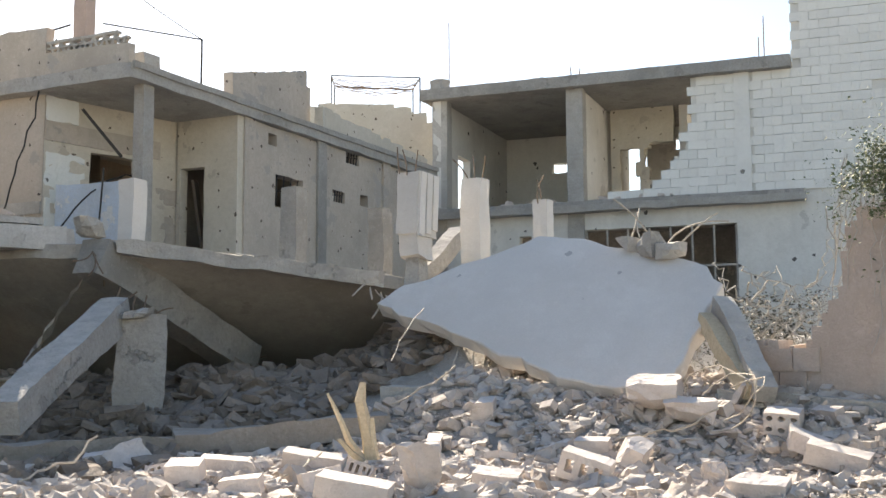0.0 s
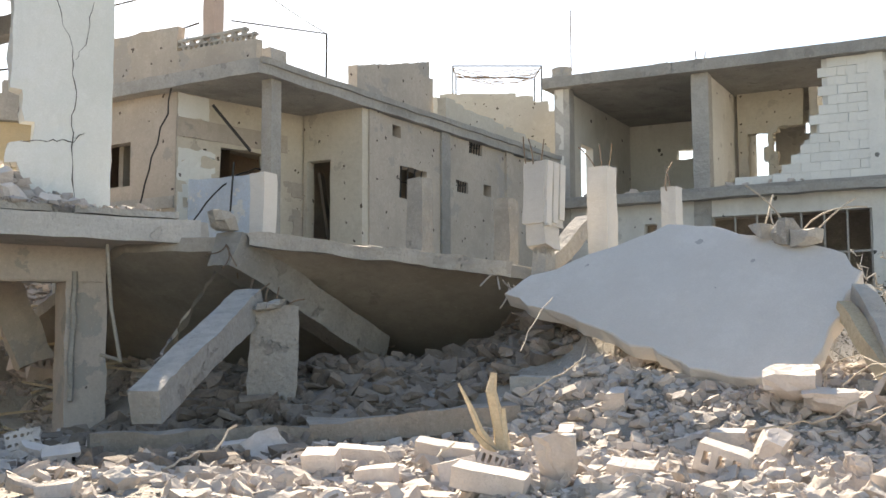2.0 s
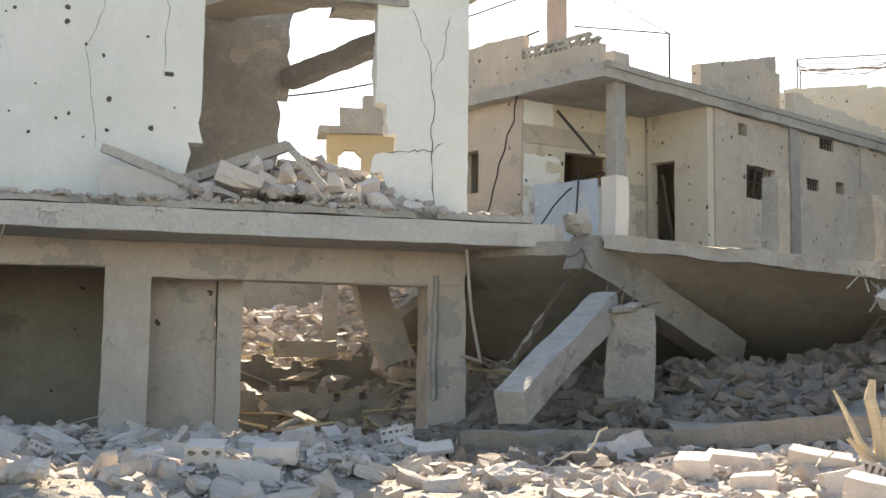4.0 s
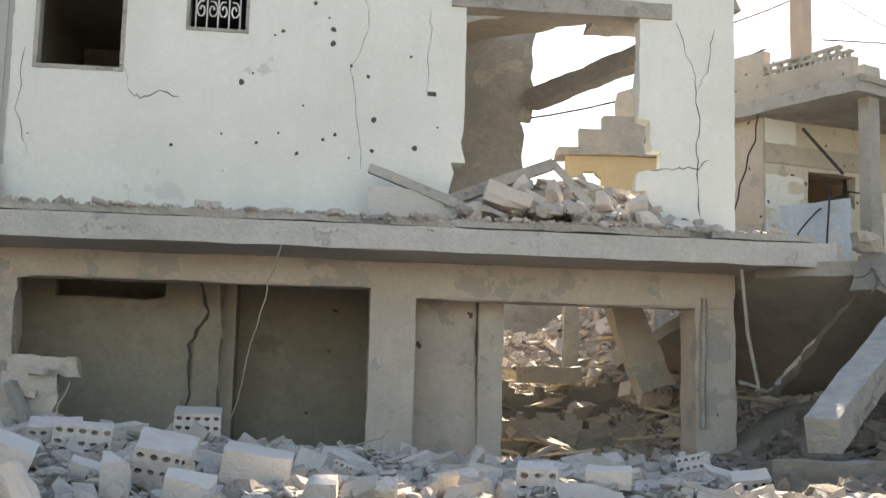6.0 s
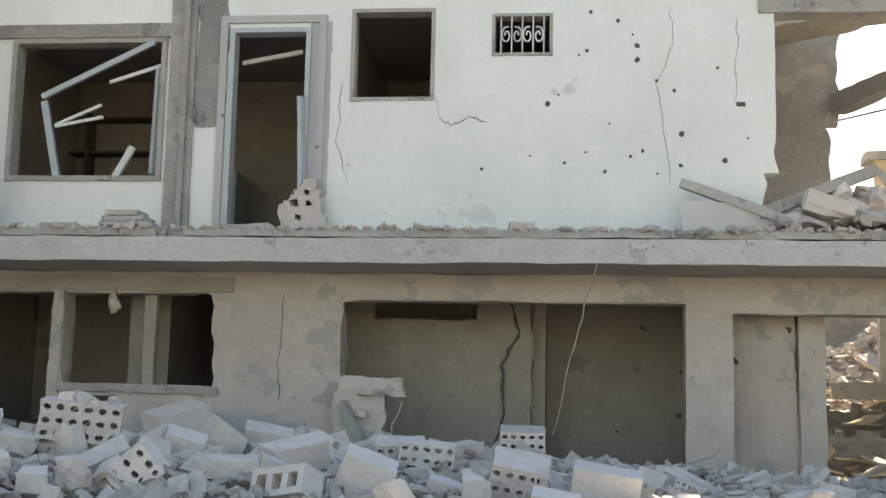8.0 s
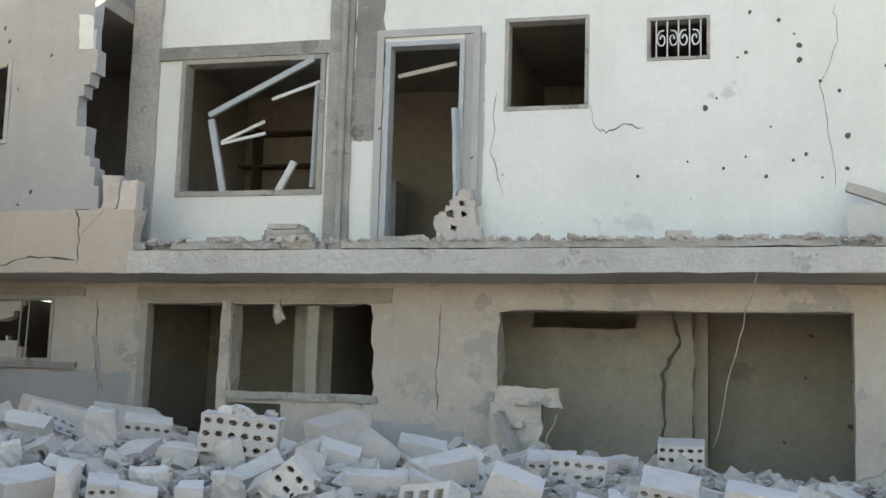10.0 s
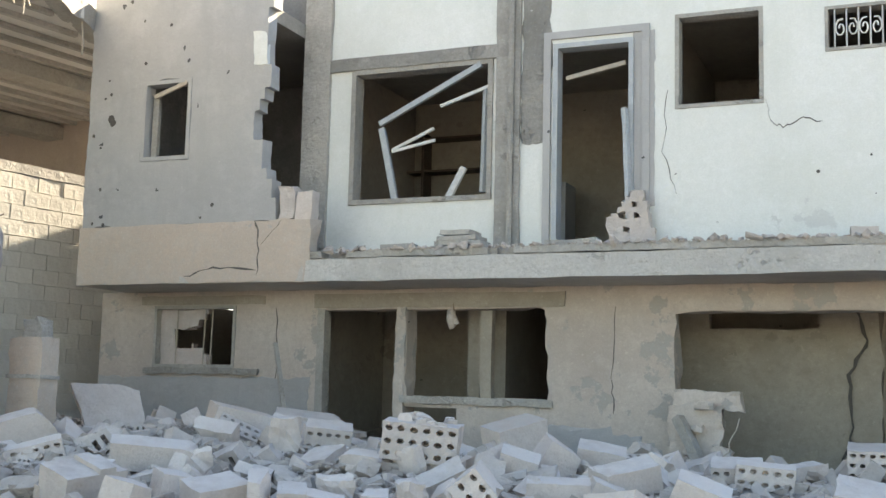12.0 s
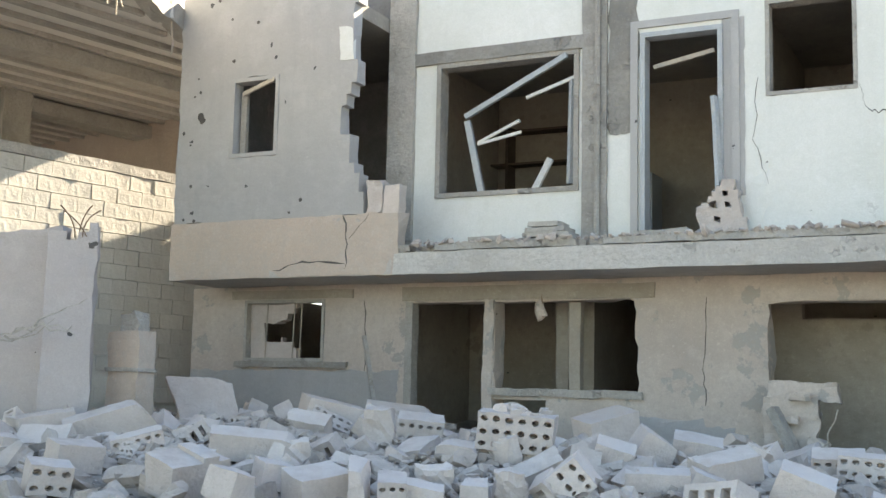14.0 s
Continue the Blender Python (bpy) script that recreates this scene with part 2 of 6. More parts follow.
def single(name, bm, material, label, category, at=None, group="", kind="", smooth=False):
    """A thing that is one mesh, with its origin at its base."""
    if at is None:
        xs = [v.co for v in bm.verts]
        at = Vector((sum(v.x for v in xs) / len(xs), sum(v.y for v in xs) / len(xs), min(v.z for v in xs)))
    bm.transform(Matrix.Translation(-Vector(at)))
    me = bpy.data.meshes.new(name)
    bmesh.ops.recalc_face_normals(bm, faces=bm.faces)
    bm.to_mesh(me)
    bm.free()
    me.materials.append(material)
    if smooth:
        me.shade_smooth()
    ob = new(name, me)
    ob.location = at
    return tagged(ob, label, category, group, kind)


def rough_noise(p, amp, freq=2.3):
    return noise.noise_vector(Vector(p) * freq) * amp + noise.noise_vector(Vector(p) * freq * 4.1) * amp * 0.45


def add_box(bm, lo, hi, m=None, amp=0.0, cut=0.0, freq=2.3, seed=0.0):
    """A box from corner to corner, in the frame m. cut: the length of its cells, for worn, uneven faces."""
    n = [max(1, min(40, round((hi[i] - lo[i]) / cut))) if cut else 1 for i in range(3)]
    grid = {}

    def vert(i, j, k):
        if (i, j, k) not in grid:
            p = Vector((lo[0] + (hi[0] - lo[0]) * i / n[0], lo[1] + (hi[1] - lo[1]) * j / n[1], lo[2] + (hi[2] - lo[2]) * k / n[2]))
            if amp:
                edge = sum(q in (0, c) for q, c in zip((i, j, k), n))
                p += rough_noise(p + Vector((seed, seed * 1.7, 0)), amp * (0.35, 0.35, 0.8, 1.2)[edge], freq)
            grid[i, j, k] = bm.verts.new(m @ p if m else p)
        return grid[i, j, k]

    for a, c, d in ((0, 1, 2), (1, 2, 0), (2, 0, 1)):
        for side in (0, n[a]):
            for i in range(n[c]):
                for j in range(n[d]):
                    f = []
                    for di, dj in ((0, 0), (1, 0), (1, 1), (0, 1)):
                        q = [0, 0, 0]
                        q[a], q[c], q[d] = side, i + di, j + dj
                        f.append(vert(*q))
                    bm.faces.new(f)
    return bm


def box(lo, hi, m=None, amp=0.0, cut=0.0, seed=0.0, freq=2.3):
    return add_box(bmesh.new(), lo, hi, m, amp, cut, freq, seed)


def along(p, q, up=(0, 0, 1)):
    """A frame with its x axis from p to q, and its length."""
    p, q = Vector(p), Vector(q)
    x = (q - p).normalized()
    y = Vector(up).cross(x)
    y = y.normalized() if y.length > 1e-4 else Vector((0, 1, 0))
    z = x.cross(y)
    return Matrix(((x.x, y.x, z.x, p.x), (x.y, y.y, z.y, p.y), (x.z, y.z, z.z, p.z), (0, 0, 0, 1))), (q - p).length


def bar(p, q, w, h, amp=0.0, cut=0.0, up=(0, 0, 1), bm=None, seed=0.0):
    m, l = along(p, q, up)
    return add_box(bm or bmesh.new(), (0, -w / 2, -h / 2), (l, w / 2, h / 2), m, amp, cut, 2.3, seed)


def tube(points, r, bm=None, sides=6, taper=1.0):
    bm = bm or bmesh.new()
    pts = [Vector(p) for p in points]
    rings = []
    for i, p in enumerate(pts):
        d = (pts[min(i + 1, len(pts) - 1)] - pts[max(i - 1, 0)]).normalized()
        a = d.orthogonal().normalized() if i == 0 else (a - d * a.dot(d)).normalized()
        b = d.cross(a)
        rr = r * (1 + (taper - 1) * i / max(1, len(pts) - 1))
        rings.append([bm.verts.new(p + (a * math.cos(k * 2 * math.pi / sides) + b * math.sin(k * 2 * math.pi / sides)) * rr) for k in range(sides)])
    for u, v in zip(rings, rings[1:]):
        for k in range(sides):
            bm.faces.new((u[k], u[(k + 1) % sides], v[(k + 1) % sides], v[k]))
    bm.faces.new(rings[0][::-1]), bm.faces.new(rings[-1])
    return bm


def curve_points(p, q, sag=0.1, n=10, wob=0.0, seed=0):
    r = random.Random(seed)
    p, q = Vector(p), Vector(q)
    out = []
    for i in range(n + 1):
        s = i / n
        c = p.lerp(q, s)
        c.z -= sag * 4 * s * (1 - s)
        if 0 < i < n:
            c += Vector((r.uniform(-wob, wob), r.uniform(-wob, wob), r.uniform(-wob, wob)))
        out.append(c)
    return out


def panel(m, w, h, thick, solid, step=0.12, lines_u=(), lines_v=(), broken=None, amp=0.0, bulge=0.0):
    """A plate of size w x h in the frame m (u along x, thickness along y, v along z), cut out by solid(u, v), with edges
    torn by broken(u, v) -> metres of unevenness."""
    us = sorted({round(v, 4) for v in [w * i / max(1, round(w / step)) for i in range(max(1, round(w / step)) + 1)]} | {round(v, 4) for v in lines_u if 0 < v < w})
    vs = sorted({round(v, 4) for v in [h * i / max(1, round(h / step)) for i in range(max(1, round(h / step)) + 1)]} | {round(v, 4) for v in lines_v if 0 < v < h})

    def thin(a, keep):
        out = [a[0]]
        for v in a[1:]:
            if v - out[-1] < 0.025:
                if v in keep:
                    out[-1] = v if out[-1] not in keep else out[-1]
                continue
            out.append(v)
        return out

    us, vs = thin(us, set(lines_u)), thin(vs, set(lines_v))
    nu, nv = len(us) - 1, len(vs) - 1
    full = [[solid((us[i] + us[i + 1]) / 2, (vs[j] + vs[j + 1]) / 2) for j in range(nv)] for i in range(nu)]
    bm = bmesh.new()
    made = {}

    def vert(i, j, back):
        if (i, j, back) not in made:
            u, v = us[i], vs[j]
            p = Vector((u, thick if back else 0.0, v))
            tear = broken(u, v) if broken else 0.0
            if tear:
                d = noise.noise_vector(Vector((u * 3.1, v * 3.1, 2.0 if back else 0.0))) + 0.6 * noise.noise_vector(Vector((u * 11, v * 11, 5.0 if back else 1.0)))
                p.x += d.x * tear
                p.z += d.y * tear
                p.y += d.z * tear * 0.3
            if amp:
                p.y += noise.noise(Vector((u * 0.9, v * 0.9, 3))) * amp
            made[i, j, back] = bm.verts.new(m @ p)
        return made[i, j, back]

    for i in range(nu):
        for j in range(nv):
            if not full[i][j]:
                continue
            bm.faces.new((vert(i, j, 0), vert(i + 1, j, 0), vert(i + 1, j + 1, 0), vert(i, j + 1, 0)))
            bm.faces.new((vert(i, j, 1), vert(i, j + 1, 1), vert(i + 1, j + 1, 1), vert(i + 1, j, 1)))
            for di, dj, a, c in ((-1, 0, (0, 0), (0, 1)), (1, 0, (1, 0), (1, 1)), (0, -1, (0, 0), (1, 0)), (0, 1, (0, 1), (1, 1))):
                x, y = i + di, j + dj
                if not (0 <= x < nu and 0 <= y < nv and full[x][y]):
                    bm.faces.new((vert(i + a[0], j + a[1], 0), vert(i + c[0], j + c[1], 0), vert(i + c[0], j + c[1], 1), vert(i + a[0], j + a[1], 1)))
    return bm


def wall_panel(x0, x1, z0, z1, y, thick, holes, torn=(), step=0.14, amp=0.0, m=None, extra=None):
    """An upright wall in the plane y of the frame m, with rectangular holes (x0, x1, z0, z1) and torn spots (x, z, reach, tear)."""
    m = (m or Matrix()) @ Matrix.Translation((x0, y, z0))
    lu = [v - x0 for h in holes for v in h[:2]]
    lv = [v - z0 for h in holes for v in h[2:4]]

    def solid(u, v):
        x, z = u + x0, v + z0
        if any(h[0] < x < h[1] and h[2] < z < h[3] for h in holes):
            return False
        return extra(x, z) if extra else True

    def tear(u, v):
        x, z = u + x0, v + z0
        return max([0.012] + [t for a, c, r, t in torn if (x - a) ** 2 + (z - c) ** 2 < r * r])

    return panel(m, x1 - x0, z1 - z0, thick, solid, step, [round(v, 4) for v in lu], [round(v, 4) for v in lv], tear, amp)


def crack(points, y, width=0.02, seed=0, m=None, parent=None):
    """A thin forked gap, its inner shade drawn as a dark strip just proud of a wall face."""
    r = random.Random(seed)
    fine = []
    for (a, c), (d, e) in zip(points, points[1:]):
        for i in range(5):
            s = i / 5
            fine.append((a + (d - a) * s + r.uniform(-0.02, 0.02), c + (e - c) * s + r.uniform(-0.02, 0.02)))
    fine.append(points[-1])
    bm = bmesh.new()
    prev = None
    for i, (x, z) in enumerate(fine):
        w = width * r.uniform(0.4, 1.3) * (0.4 if i in (0, len(fine) - 1) else 1)
        dx, dz = (1, 0) if abs(points[-1][1] - points[0][1]) > abs(points[-1][0] - points[0][0]) else (0, 1)
        row = []
        for sgn, dy in ((-1, 0.0), (-0.5, -0.004), (0.5, -0.004), (1, 0.0)):
            p = Vector((x + dx * w * sgn * 0.5, y + dy, z + dz * w * sgn * 0.5))
            row.append(bm.verts.new(m @ p if m else p))
        if prev:
            for k in range(3):
                bm.faces.new((prev[k], prev[k + 1], row[k + 1], row[k]))
        prev = row
    return part("crack", bm, CRACKM, parent)


def rebar(parent, p, way, length, r=0.008, bend=0.5, seed=0, mat=None):
    rr = random.Random(seed)
    p, d = Vector(p), Vector(way).normalized()
    side = Vector((rr.uniform(-1, 1), rr.uniform(-1, 1), rr.uniform(-0.6, 0.6)))
    pts = [p]
    for i in range(7):
        d = (d + side * bend * 0.16).normalized()
        pts.append(pts[-1] + d * length / 7)
    return part("rebar", tube(pts, r, sides=5), mat or RUST, parent)


def chunk_mesh(r, size, jag=0.3):
    """An irregular broken lump: a squashed, noisy cube-sphere."""
    bm = bmesh.new()
    bmesh.ops.create_cube(bm, size=0.8)
    bmesh.ops.subdivide_edges(bm, edges=bm.edges[:], cuts=1, use_grid_fill=True)
    s = Vector((r.uniform(0.7, 1.3), r.uniform(0.6, 1.1), r.uniform(0.45, 0.9)))
    cuts = [(Vector((r.gauss(0, 1), r.gauss(0, 1), r.gauss(0, 1))).normalized(), r.uniform(0.26, 0.46)) for _ in range(6)]
    off = r.uniform(0, 50)
    for v in bm.verts:
        for n, d in cuts:
            k = v.co.dot(n) - d
            if k > 0:
                v.co -= n * k
        v.co = Vector(v.co[i] * s[i] for i in range(3)) + noise.noise_vector(v.co * 3 + Vector((off, 0, 0))) * jag * 0.15
        v.co *= size
    return bm
# ---------------------------------------------------------------- ground
def heap(x, y):
    """The height of the rubble field."""
    def s(a, lo, hi):
        k = min(1.0, max(0.0, (a - lo) / (hi - lo)))
        return k * k * (3 - 2 * k)
    near = math.hypot(x + 0.8, y - 0.4)
    z = 0.9 * s(near, 3.0, 7.0)
    z += 0.20 * s(y - 0.42 * x, 9.0, 11.8) * s(-x, -1.0, 5.0)
    z -= 0.30 * s(y, 12.6, 13.6) * s(x, -6.5, -3.5) * (1 - s(x, 2.6, 3.8))
    z += 0.16 * s(-x, 6.0, 9.5) * s(y, 7.5, 10.5)
    z += 0.75 * s(x + 0.6 * y, 9.6, 13.2) * s(x, 2.6, 4.6)
    z += 0.55 * s(x, 6.6, 7.8) * s(y, 8.7, 9.8) * (1 - s(y, 11.2, 12.4))
    z += 0.25 * s(y, 14.5, 18.0) * s(x, 0.0, 2.0)
    z += (0.42 * s(y, 16.2, 17.2) + 0.4 * s(y, 17.5, 18.4)) * s(x, -2.0, 0.5) * (1 - s(x, 4.6, 6.2))
    z += 0.9 * s(y, 18.8, 21.5) * s(x, -2.0, 0.5) * (1 - s(x, 4.6, 6.2))
    z += 0.10 * noise.noise(Vector((x * 0.8, y * 0.8, 1))) * s(near, 3, 5)
    z += 0.06 * noise.noise(Vector((x * 2.3, y * 2.3, 4))) * s(near, 3, 5)
    far = math.hypot(x, y - 8)
    return z * (1 - s(far, 26, 40))


def ground():
    bm = bmesh.new()
    xs = [-900, -300, -120, -60, -40] + [-26 + 0.4 * i for i in range(131)] + [40, 60, 120, 300, 900]
    ys = [-900, -300, -120, -60, -30, -20] + [-10 + 0.4 * i for i in range(101)] + [40, 60, 120, 300, 900]
    rows = [[bm.verts.new((x, y, heap(x, y))) for y in ys] for x in xs]
    for a, b in zip(rows, rows[1:]):
        for j in range(len(ys) - 1):
            bm.faces.new((a[j], b[j], b[j + 1], a[j + 1]))
    ob = part("ground", bm, GRAVEL, None, smooth=True)
    return tagged(ob, "dusty grey ground heaped with crushed concrete and gravel", "ground", kind="structure")


ground()

# ---------------------------------------------------------------- white apartment house
YW, YS = 13.64, 12.67               # face of the walls, front of the slab
house = thing("apartment_house", (-4.0, 13.9, 0.6), "shell-damaged two-storey house with white upper wall and cream ground floor", "house")
low_holes = [(-11.1, -9.87, 2.05, 2.84), (-8.69, -7.64, 0.4, 2.78), (-7.5, -5.76, 1.74, 2.77), (-7.5, -6.85, 0.9, 1.62),
             (-4.32, -0.6, 0.4, 2.72), (-0.1, 3.04, 0.4, 2.62)]
part("ground_floor_wall", wall_panel(-11.95, 3.5, 0.4, 3.016, YW, 0.28, low_holes,
     torn=[(-5.7, 2.3, 0.55, 0.07), (-4.3, 2.4, 0.4, 0.05), (-7.6, 1.7, 0.3, 0.05), (3.5, 1.8, 1.0, 0.03)], step=0.13), LOWPL, house)
part("column", box((3.06, YW + 0.25, 0.5), (3.48, YW + 0.62, 2.97), None, 0.02, 0.12), LOWPL, house, "cream column with flaking edge")
part("pipe", tube(curve_points((3.12, YW - 0.03, 2.74), (3.1, YW - 0.05, 1.3), 0, 8, 0.012), 0.035), CONC, house, "grey plastic drain pipe")
# floor slab with a torn front lip
part("floor_slab", panel(Matrix(((1, 0, 0, -11.6), (0, 0, 1, YS), (0, -1, 0, 3.27), (0, 0, 0, 1))), 15.95, 5.3, 0.25,
     lambda u, v: not (u > 15.2 and v > 0.4 + 0.3 * math.sin(u * 9)) and not (u > 13.4 and v > 3.2 + 0.3 * math.sin(u * 5)) and not (u > 12.6 and v > 4.5 + 0.3 * math.sin(u * 5)), 0.2, (), (), lambda u, v: 0.1 if u > 15 else (0.03 if v < 0.1 else 0.0)), SOFFITP, house, "grey concrete floor slab, front edge chipped")
part("screed", panel(Matrix(((1, 0, 0, -8.3), (0, 0, 1, YS - 0.018), (0, -1, 0, 3.352), (0, 0, 0, 1))), 12.3, 1.0, 0.072,
     lambda u, v: noise.noise(Vector((u * 1.5, v, 0))) < 0.3 or v > 0.2, 0.08, (), (), lambda u, v: 0.035), CONC, house, "crumbling screed layer on the slab")
part("slab_edge", box((-8.35, YS - 0.03, 3.016), (4.25, YS - 0.002, 3.264), None, 0.022, 0.1), LIPM, house, "pale chipped edge of the floor slab")
part("lintel", box((-8.75, YW - 0.035, 2.79), (-5.55, YW - 0.003, 2.96), None, 0.018, 0.1), STAINED, house, "brown-stained lintel over the openings")
part("lintel", box((-11.3, YW - 0.03, 2.85), (-9.45, YW - 0.003, 2.96), None, 0.014, 0.1), STAINED, house, "brown-stained lintel over the openings")
part("lintel", box((-4.4, YW - 0.03, 2.73), (-0.5, YW - 0.003, 2.93), None, 0.014, 0.12), LOWPL, house)
part("lintel", box((-0.2, YW - 0.03, 2.63), (3.46, YW - 0.003, 2.9), None, 0.016, 0.12), LOWPL, house)
# unseen rear length added beyond the rooms to block sun
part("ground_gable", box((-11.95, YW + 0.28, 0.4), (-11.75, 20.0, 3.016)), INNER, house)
# upper storey
up_holes = [(-8.33, -6.47, 4.05, 5.74), (-5.72, -4.78, 3.34, 5.83), (-4.32, -3.36, 4.97, 6.05), (-2.72, -2.04, 5.48, 5.97)]


def upper_solid(x, z):
    if z < 4.14 + 0.03 * math.sin(x * 19):
        return not (0.30 < x < 2.28 + (4.14 - z) * 0.5 + 0.04 * math.sin(z * 17))
    if 0.37 < x < 2.42 + max(0, 4.75 - z) * 0.38 and z < 5.93:
        return False
    return True


part("upper_wall", wall_panel(-8.63, 3.5, 3.275, 6.75, YW, 0.22, up_holes, extra=upper_solid,
     torn=[(2.5, 4.2, 0.75, 0.06), (2.4, 5.4, 0.5, 0.045), (0.35, 3.9, 0.6, 0.05), (-4.75, 3.9, 0.55, 0.08), (3.5, 4.0, 0.4, 0.02)], step=0.125), WHITE, house, "cracked white limewashed wall")
part("lintel", box((0.2, YW - 0.03, 5.93), (2.75, YW + 0.26, 6.12), None, 0.015, 0.15), CONC, house)
part("column", box((-9.0, YW - 0.06, 3.27), (-8.63, YW + 0.3, 6.75), None, 0.008, 0.15), CONC, house)
part("pilaster", box((-6.42, YW - 0.05, 3.27), (-6.12, YW - 0.002, 6.7), None, 0.012, 0.1), CONCD, house, "bare grey cement strip")
part("bare_render", wall_panel(-11.93, -8.8, 0.5, 1.93, YW - 0.014, 0.012, [], torn=[(x, 1.9, 0.35, 0.05) for x in (-11.5, -10.8, -10.1, -9.4, -8.9)], step=0.08), GREYPL, house, "grey cement where the paint has gone")
part("bare_render", wall_panel(-7.35, -4.45, 0.5, 1.6, YW - 0.014, 0.012, [], torn=[(-5.9, 1.5, 1.6, 0.06)], step=0.08, extra=lambda x, z: z < 1.25 + 0.33 * noise.noise(Vector((x * 1.3, 0, 7))) + 0.18 * math.sin(x * 2.1)), GREYPL, house, "grey cement where the paint has gone")
part("drain_pipe", tube([(-6.22, YW - 0.09, 3.4), (-6.22, YW - 0.09, 6.7)], 0.035), CONC, house)
part("lintel", box((-8.66, YW - 0.05, 5.74), (-6.2, YW - 0.003, 5.9), None, 0.012, 0.12), CONCD, house)
part("patch", wall_panel(-6.1, -5.76, 4.7, 6.7, YW - 0.012, 0.01, [], torn=[(-5.9, 5.6, 2.0, 0.05)], step=0.08), CONCD, house, "grey patch where plaster has fallen")
part("patch", wall_panel(-4.78, -4.55, 3.9, 5.9, YW - 0.012, 0.01, [], torn=[(-4.65, 4.6, 2.0, 0.03)], step=0.08), GREYPL, house, "grey patch where plaster has fallen")
part("side_wall", box((3.22, YW + 0.22, 3.275), (3.48, 17.4, 3.9), None, 0.05, 0.2), GREYPL, house)
# mostly unseen roof; height and extent chosen for the shade it casts
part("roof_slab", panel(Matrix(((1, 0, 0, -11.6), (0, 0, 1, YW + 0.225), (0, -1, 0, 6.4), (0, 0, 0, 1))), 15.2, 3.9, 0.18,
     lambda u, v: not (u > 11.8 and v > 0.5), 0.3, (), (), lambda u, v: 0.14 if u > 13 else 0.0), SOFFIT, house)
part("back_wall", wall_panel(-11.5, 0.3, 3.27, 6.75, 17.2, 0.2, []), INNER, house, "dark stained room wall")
# wall coloured dark in place of the roof's shade
part("back_wall", wall_panel(0.3, 1.75, 3.27, 6.75, 16.9, 0.2, [], torn=[(1.75, 5, 2.0, 0.09)], extra=lambda x, z: x < 1.62 + 0.16 * (z - 4.9) * 0.6), SHADED, house, "torn hollow-block wall, darkened for shade")
part("beam", bar((1.72, 16.8, 5.72), (2.82, 15.0, 5.92), 0.25, 0.26, 0.03, 0.09), SHADED, house, "broken roof beam")
part("slab_scrap", box((2.0, 14.1, 6.05), (2.75, 14.7, 6.16), None, 0.06, 0.1), CONCD, house, "hanging scrap of roof slab")
part("ceiling_scrap", bar((0.5, 16.7, 6.6), (2.9, 14.6, 6.55), 0.8, 0.14, 0.07, 0.15), SOFFIT, house, "torn rim of roof slab")
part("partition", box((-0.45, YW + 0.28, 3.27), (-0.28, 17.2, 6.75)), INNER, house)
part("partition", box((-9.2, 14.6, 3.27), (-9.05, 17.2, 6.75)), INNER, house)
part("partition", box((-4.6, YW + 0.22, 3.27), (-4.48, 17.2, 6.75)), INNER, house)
# runs on unseen behind the house, added to shade the neighbour's block wall
part("gable_wall", box((-11.56, YS + 0.2, 3.03), (-11.36, 20.0, 6.2), None, 0.01, 0.3), GREYPL, house)
# added dark panels, so the bay window looks into shade
part("room_lining", box((-11.35, YS + 0.22, 3.28), (-11.31, 17.15, 6.2)), SHADED, house, "added dark panel standing for the bay room's shade")
part("room_lining", box((-11.3, 15.6, 3.28), (-9.1, 15.7, 6.2)), SHADED, house, "added dark panel standing for the bay room's shade")
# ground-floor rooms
# added box that stops sun leaking between the two room walls
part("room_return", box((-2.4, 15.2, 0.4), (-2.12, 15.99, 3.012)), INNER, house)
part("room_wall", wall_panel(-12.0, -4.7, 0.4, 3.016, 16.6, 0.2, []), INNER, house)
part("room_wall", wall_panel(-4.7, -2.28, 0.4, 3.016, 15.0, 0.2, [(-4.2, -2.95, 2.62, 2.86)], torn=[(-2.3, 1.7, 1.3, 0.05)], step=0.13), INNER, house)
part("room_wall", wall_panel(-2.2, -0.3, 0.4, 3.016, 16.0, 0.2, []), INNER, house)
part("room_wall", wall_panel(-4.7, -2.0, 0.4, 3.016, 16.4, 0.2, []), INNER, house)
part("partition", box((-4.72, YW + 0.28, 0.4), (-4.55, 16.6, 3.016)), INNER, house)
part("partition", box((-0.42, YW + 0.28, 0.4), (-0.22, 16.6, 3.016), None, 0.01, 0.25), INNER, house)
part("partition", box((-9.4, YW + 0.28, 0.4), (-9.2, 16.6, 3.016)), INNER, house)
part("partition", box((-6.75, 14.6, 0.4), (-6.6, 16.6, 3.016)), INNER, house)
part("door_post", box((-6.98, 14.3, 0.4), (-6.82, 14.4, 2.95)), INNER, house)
part("back_panel", wall_panel(-0.3, 0.66, 0.8, 3.03, 14.2, 0.16, [], torn=[(-0.2, 1.8, 1.4, 0.05), (0.3, 2.6, 0.6, 0.03)], step=0.1), LOWPL, house)
part("jamb", box((0.66, 14.1, 0.8), (0.94, 14.4, 3.013), None, 0.02, 0.12), LOWPL, house)
# left bay, flush with the slab's edge
bay_holes = [(-10.74, -10.03, 4.54, 5.55)]
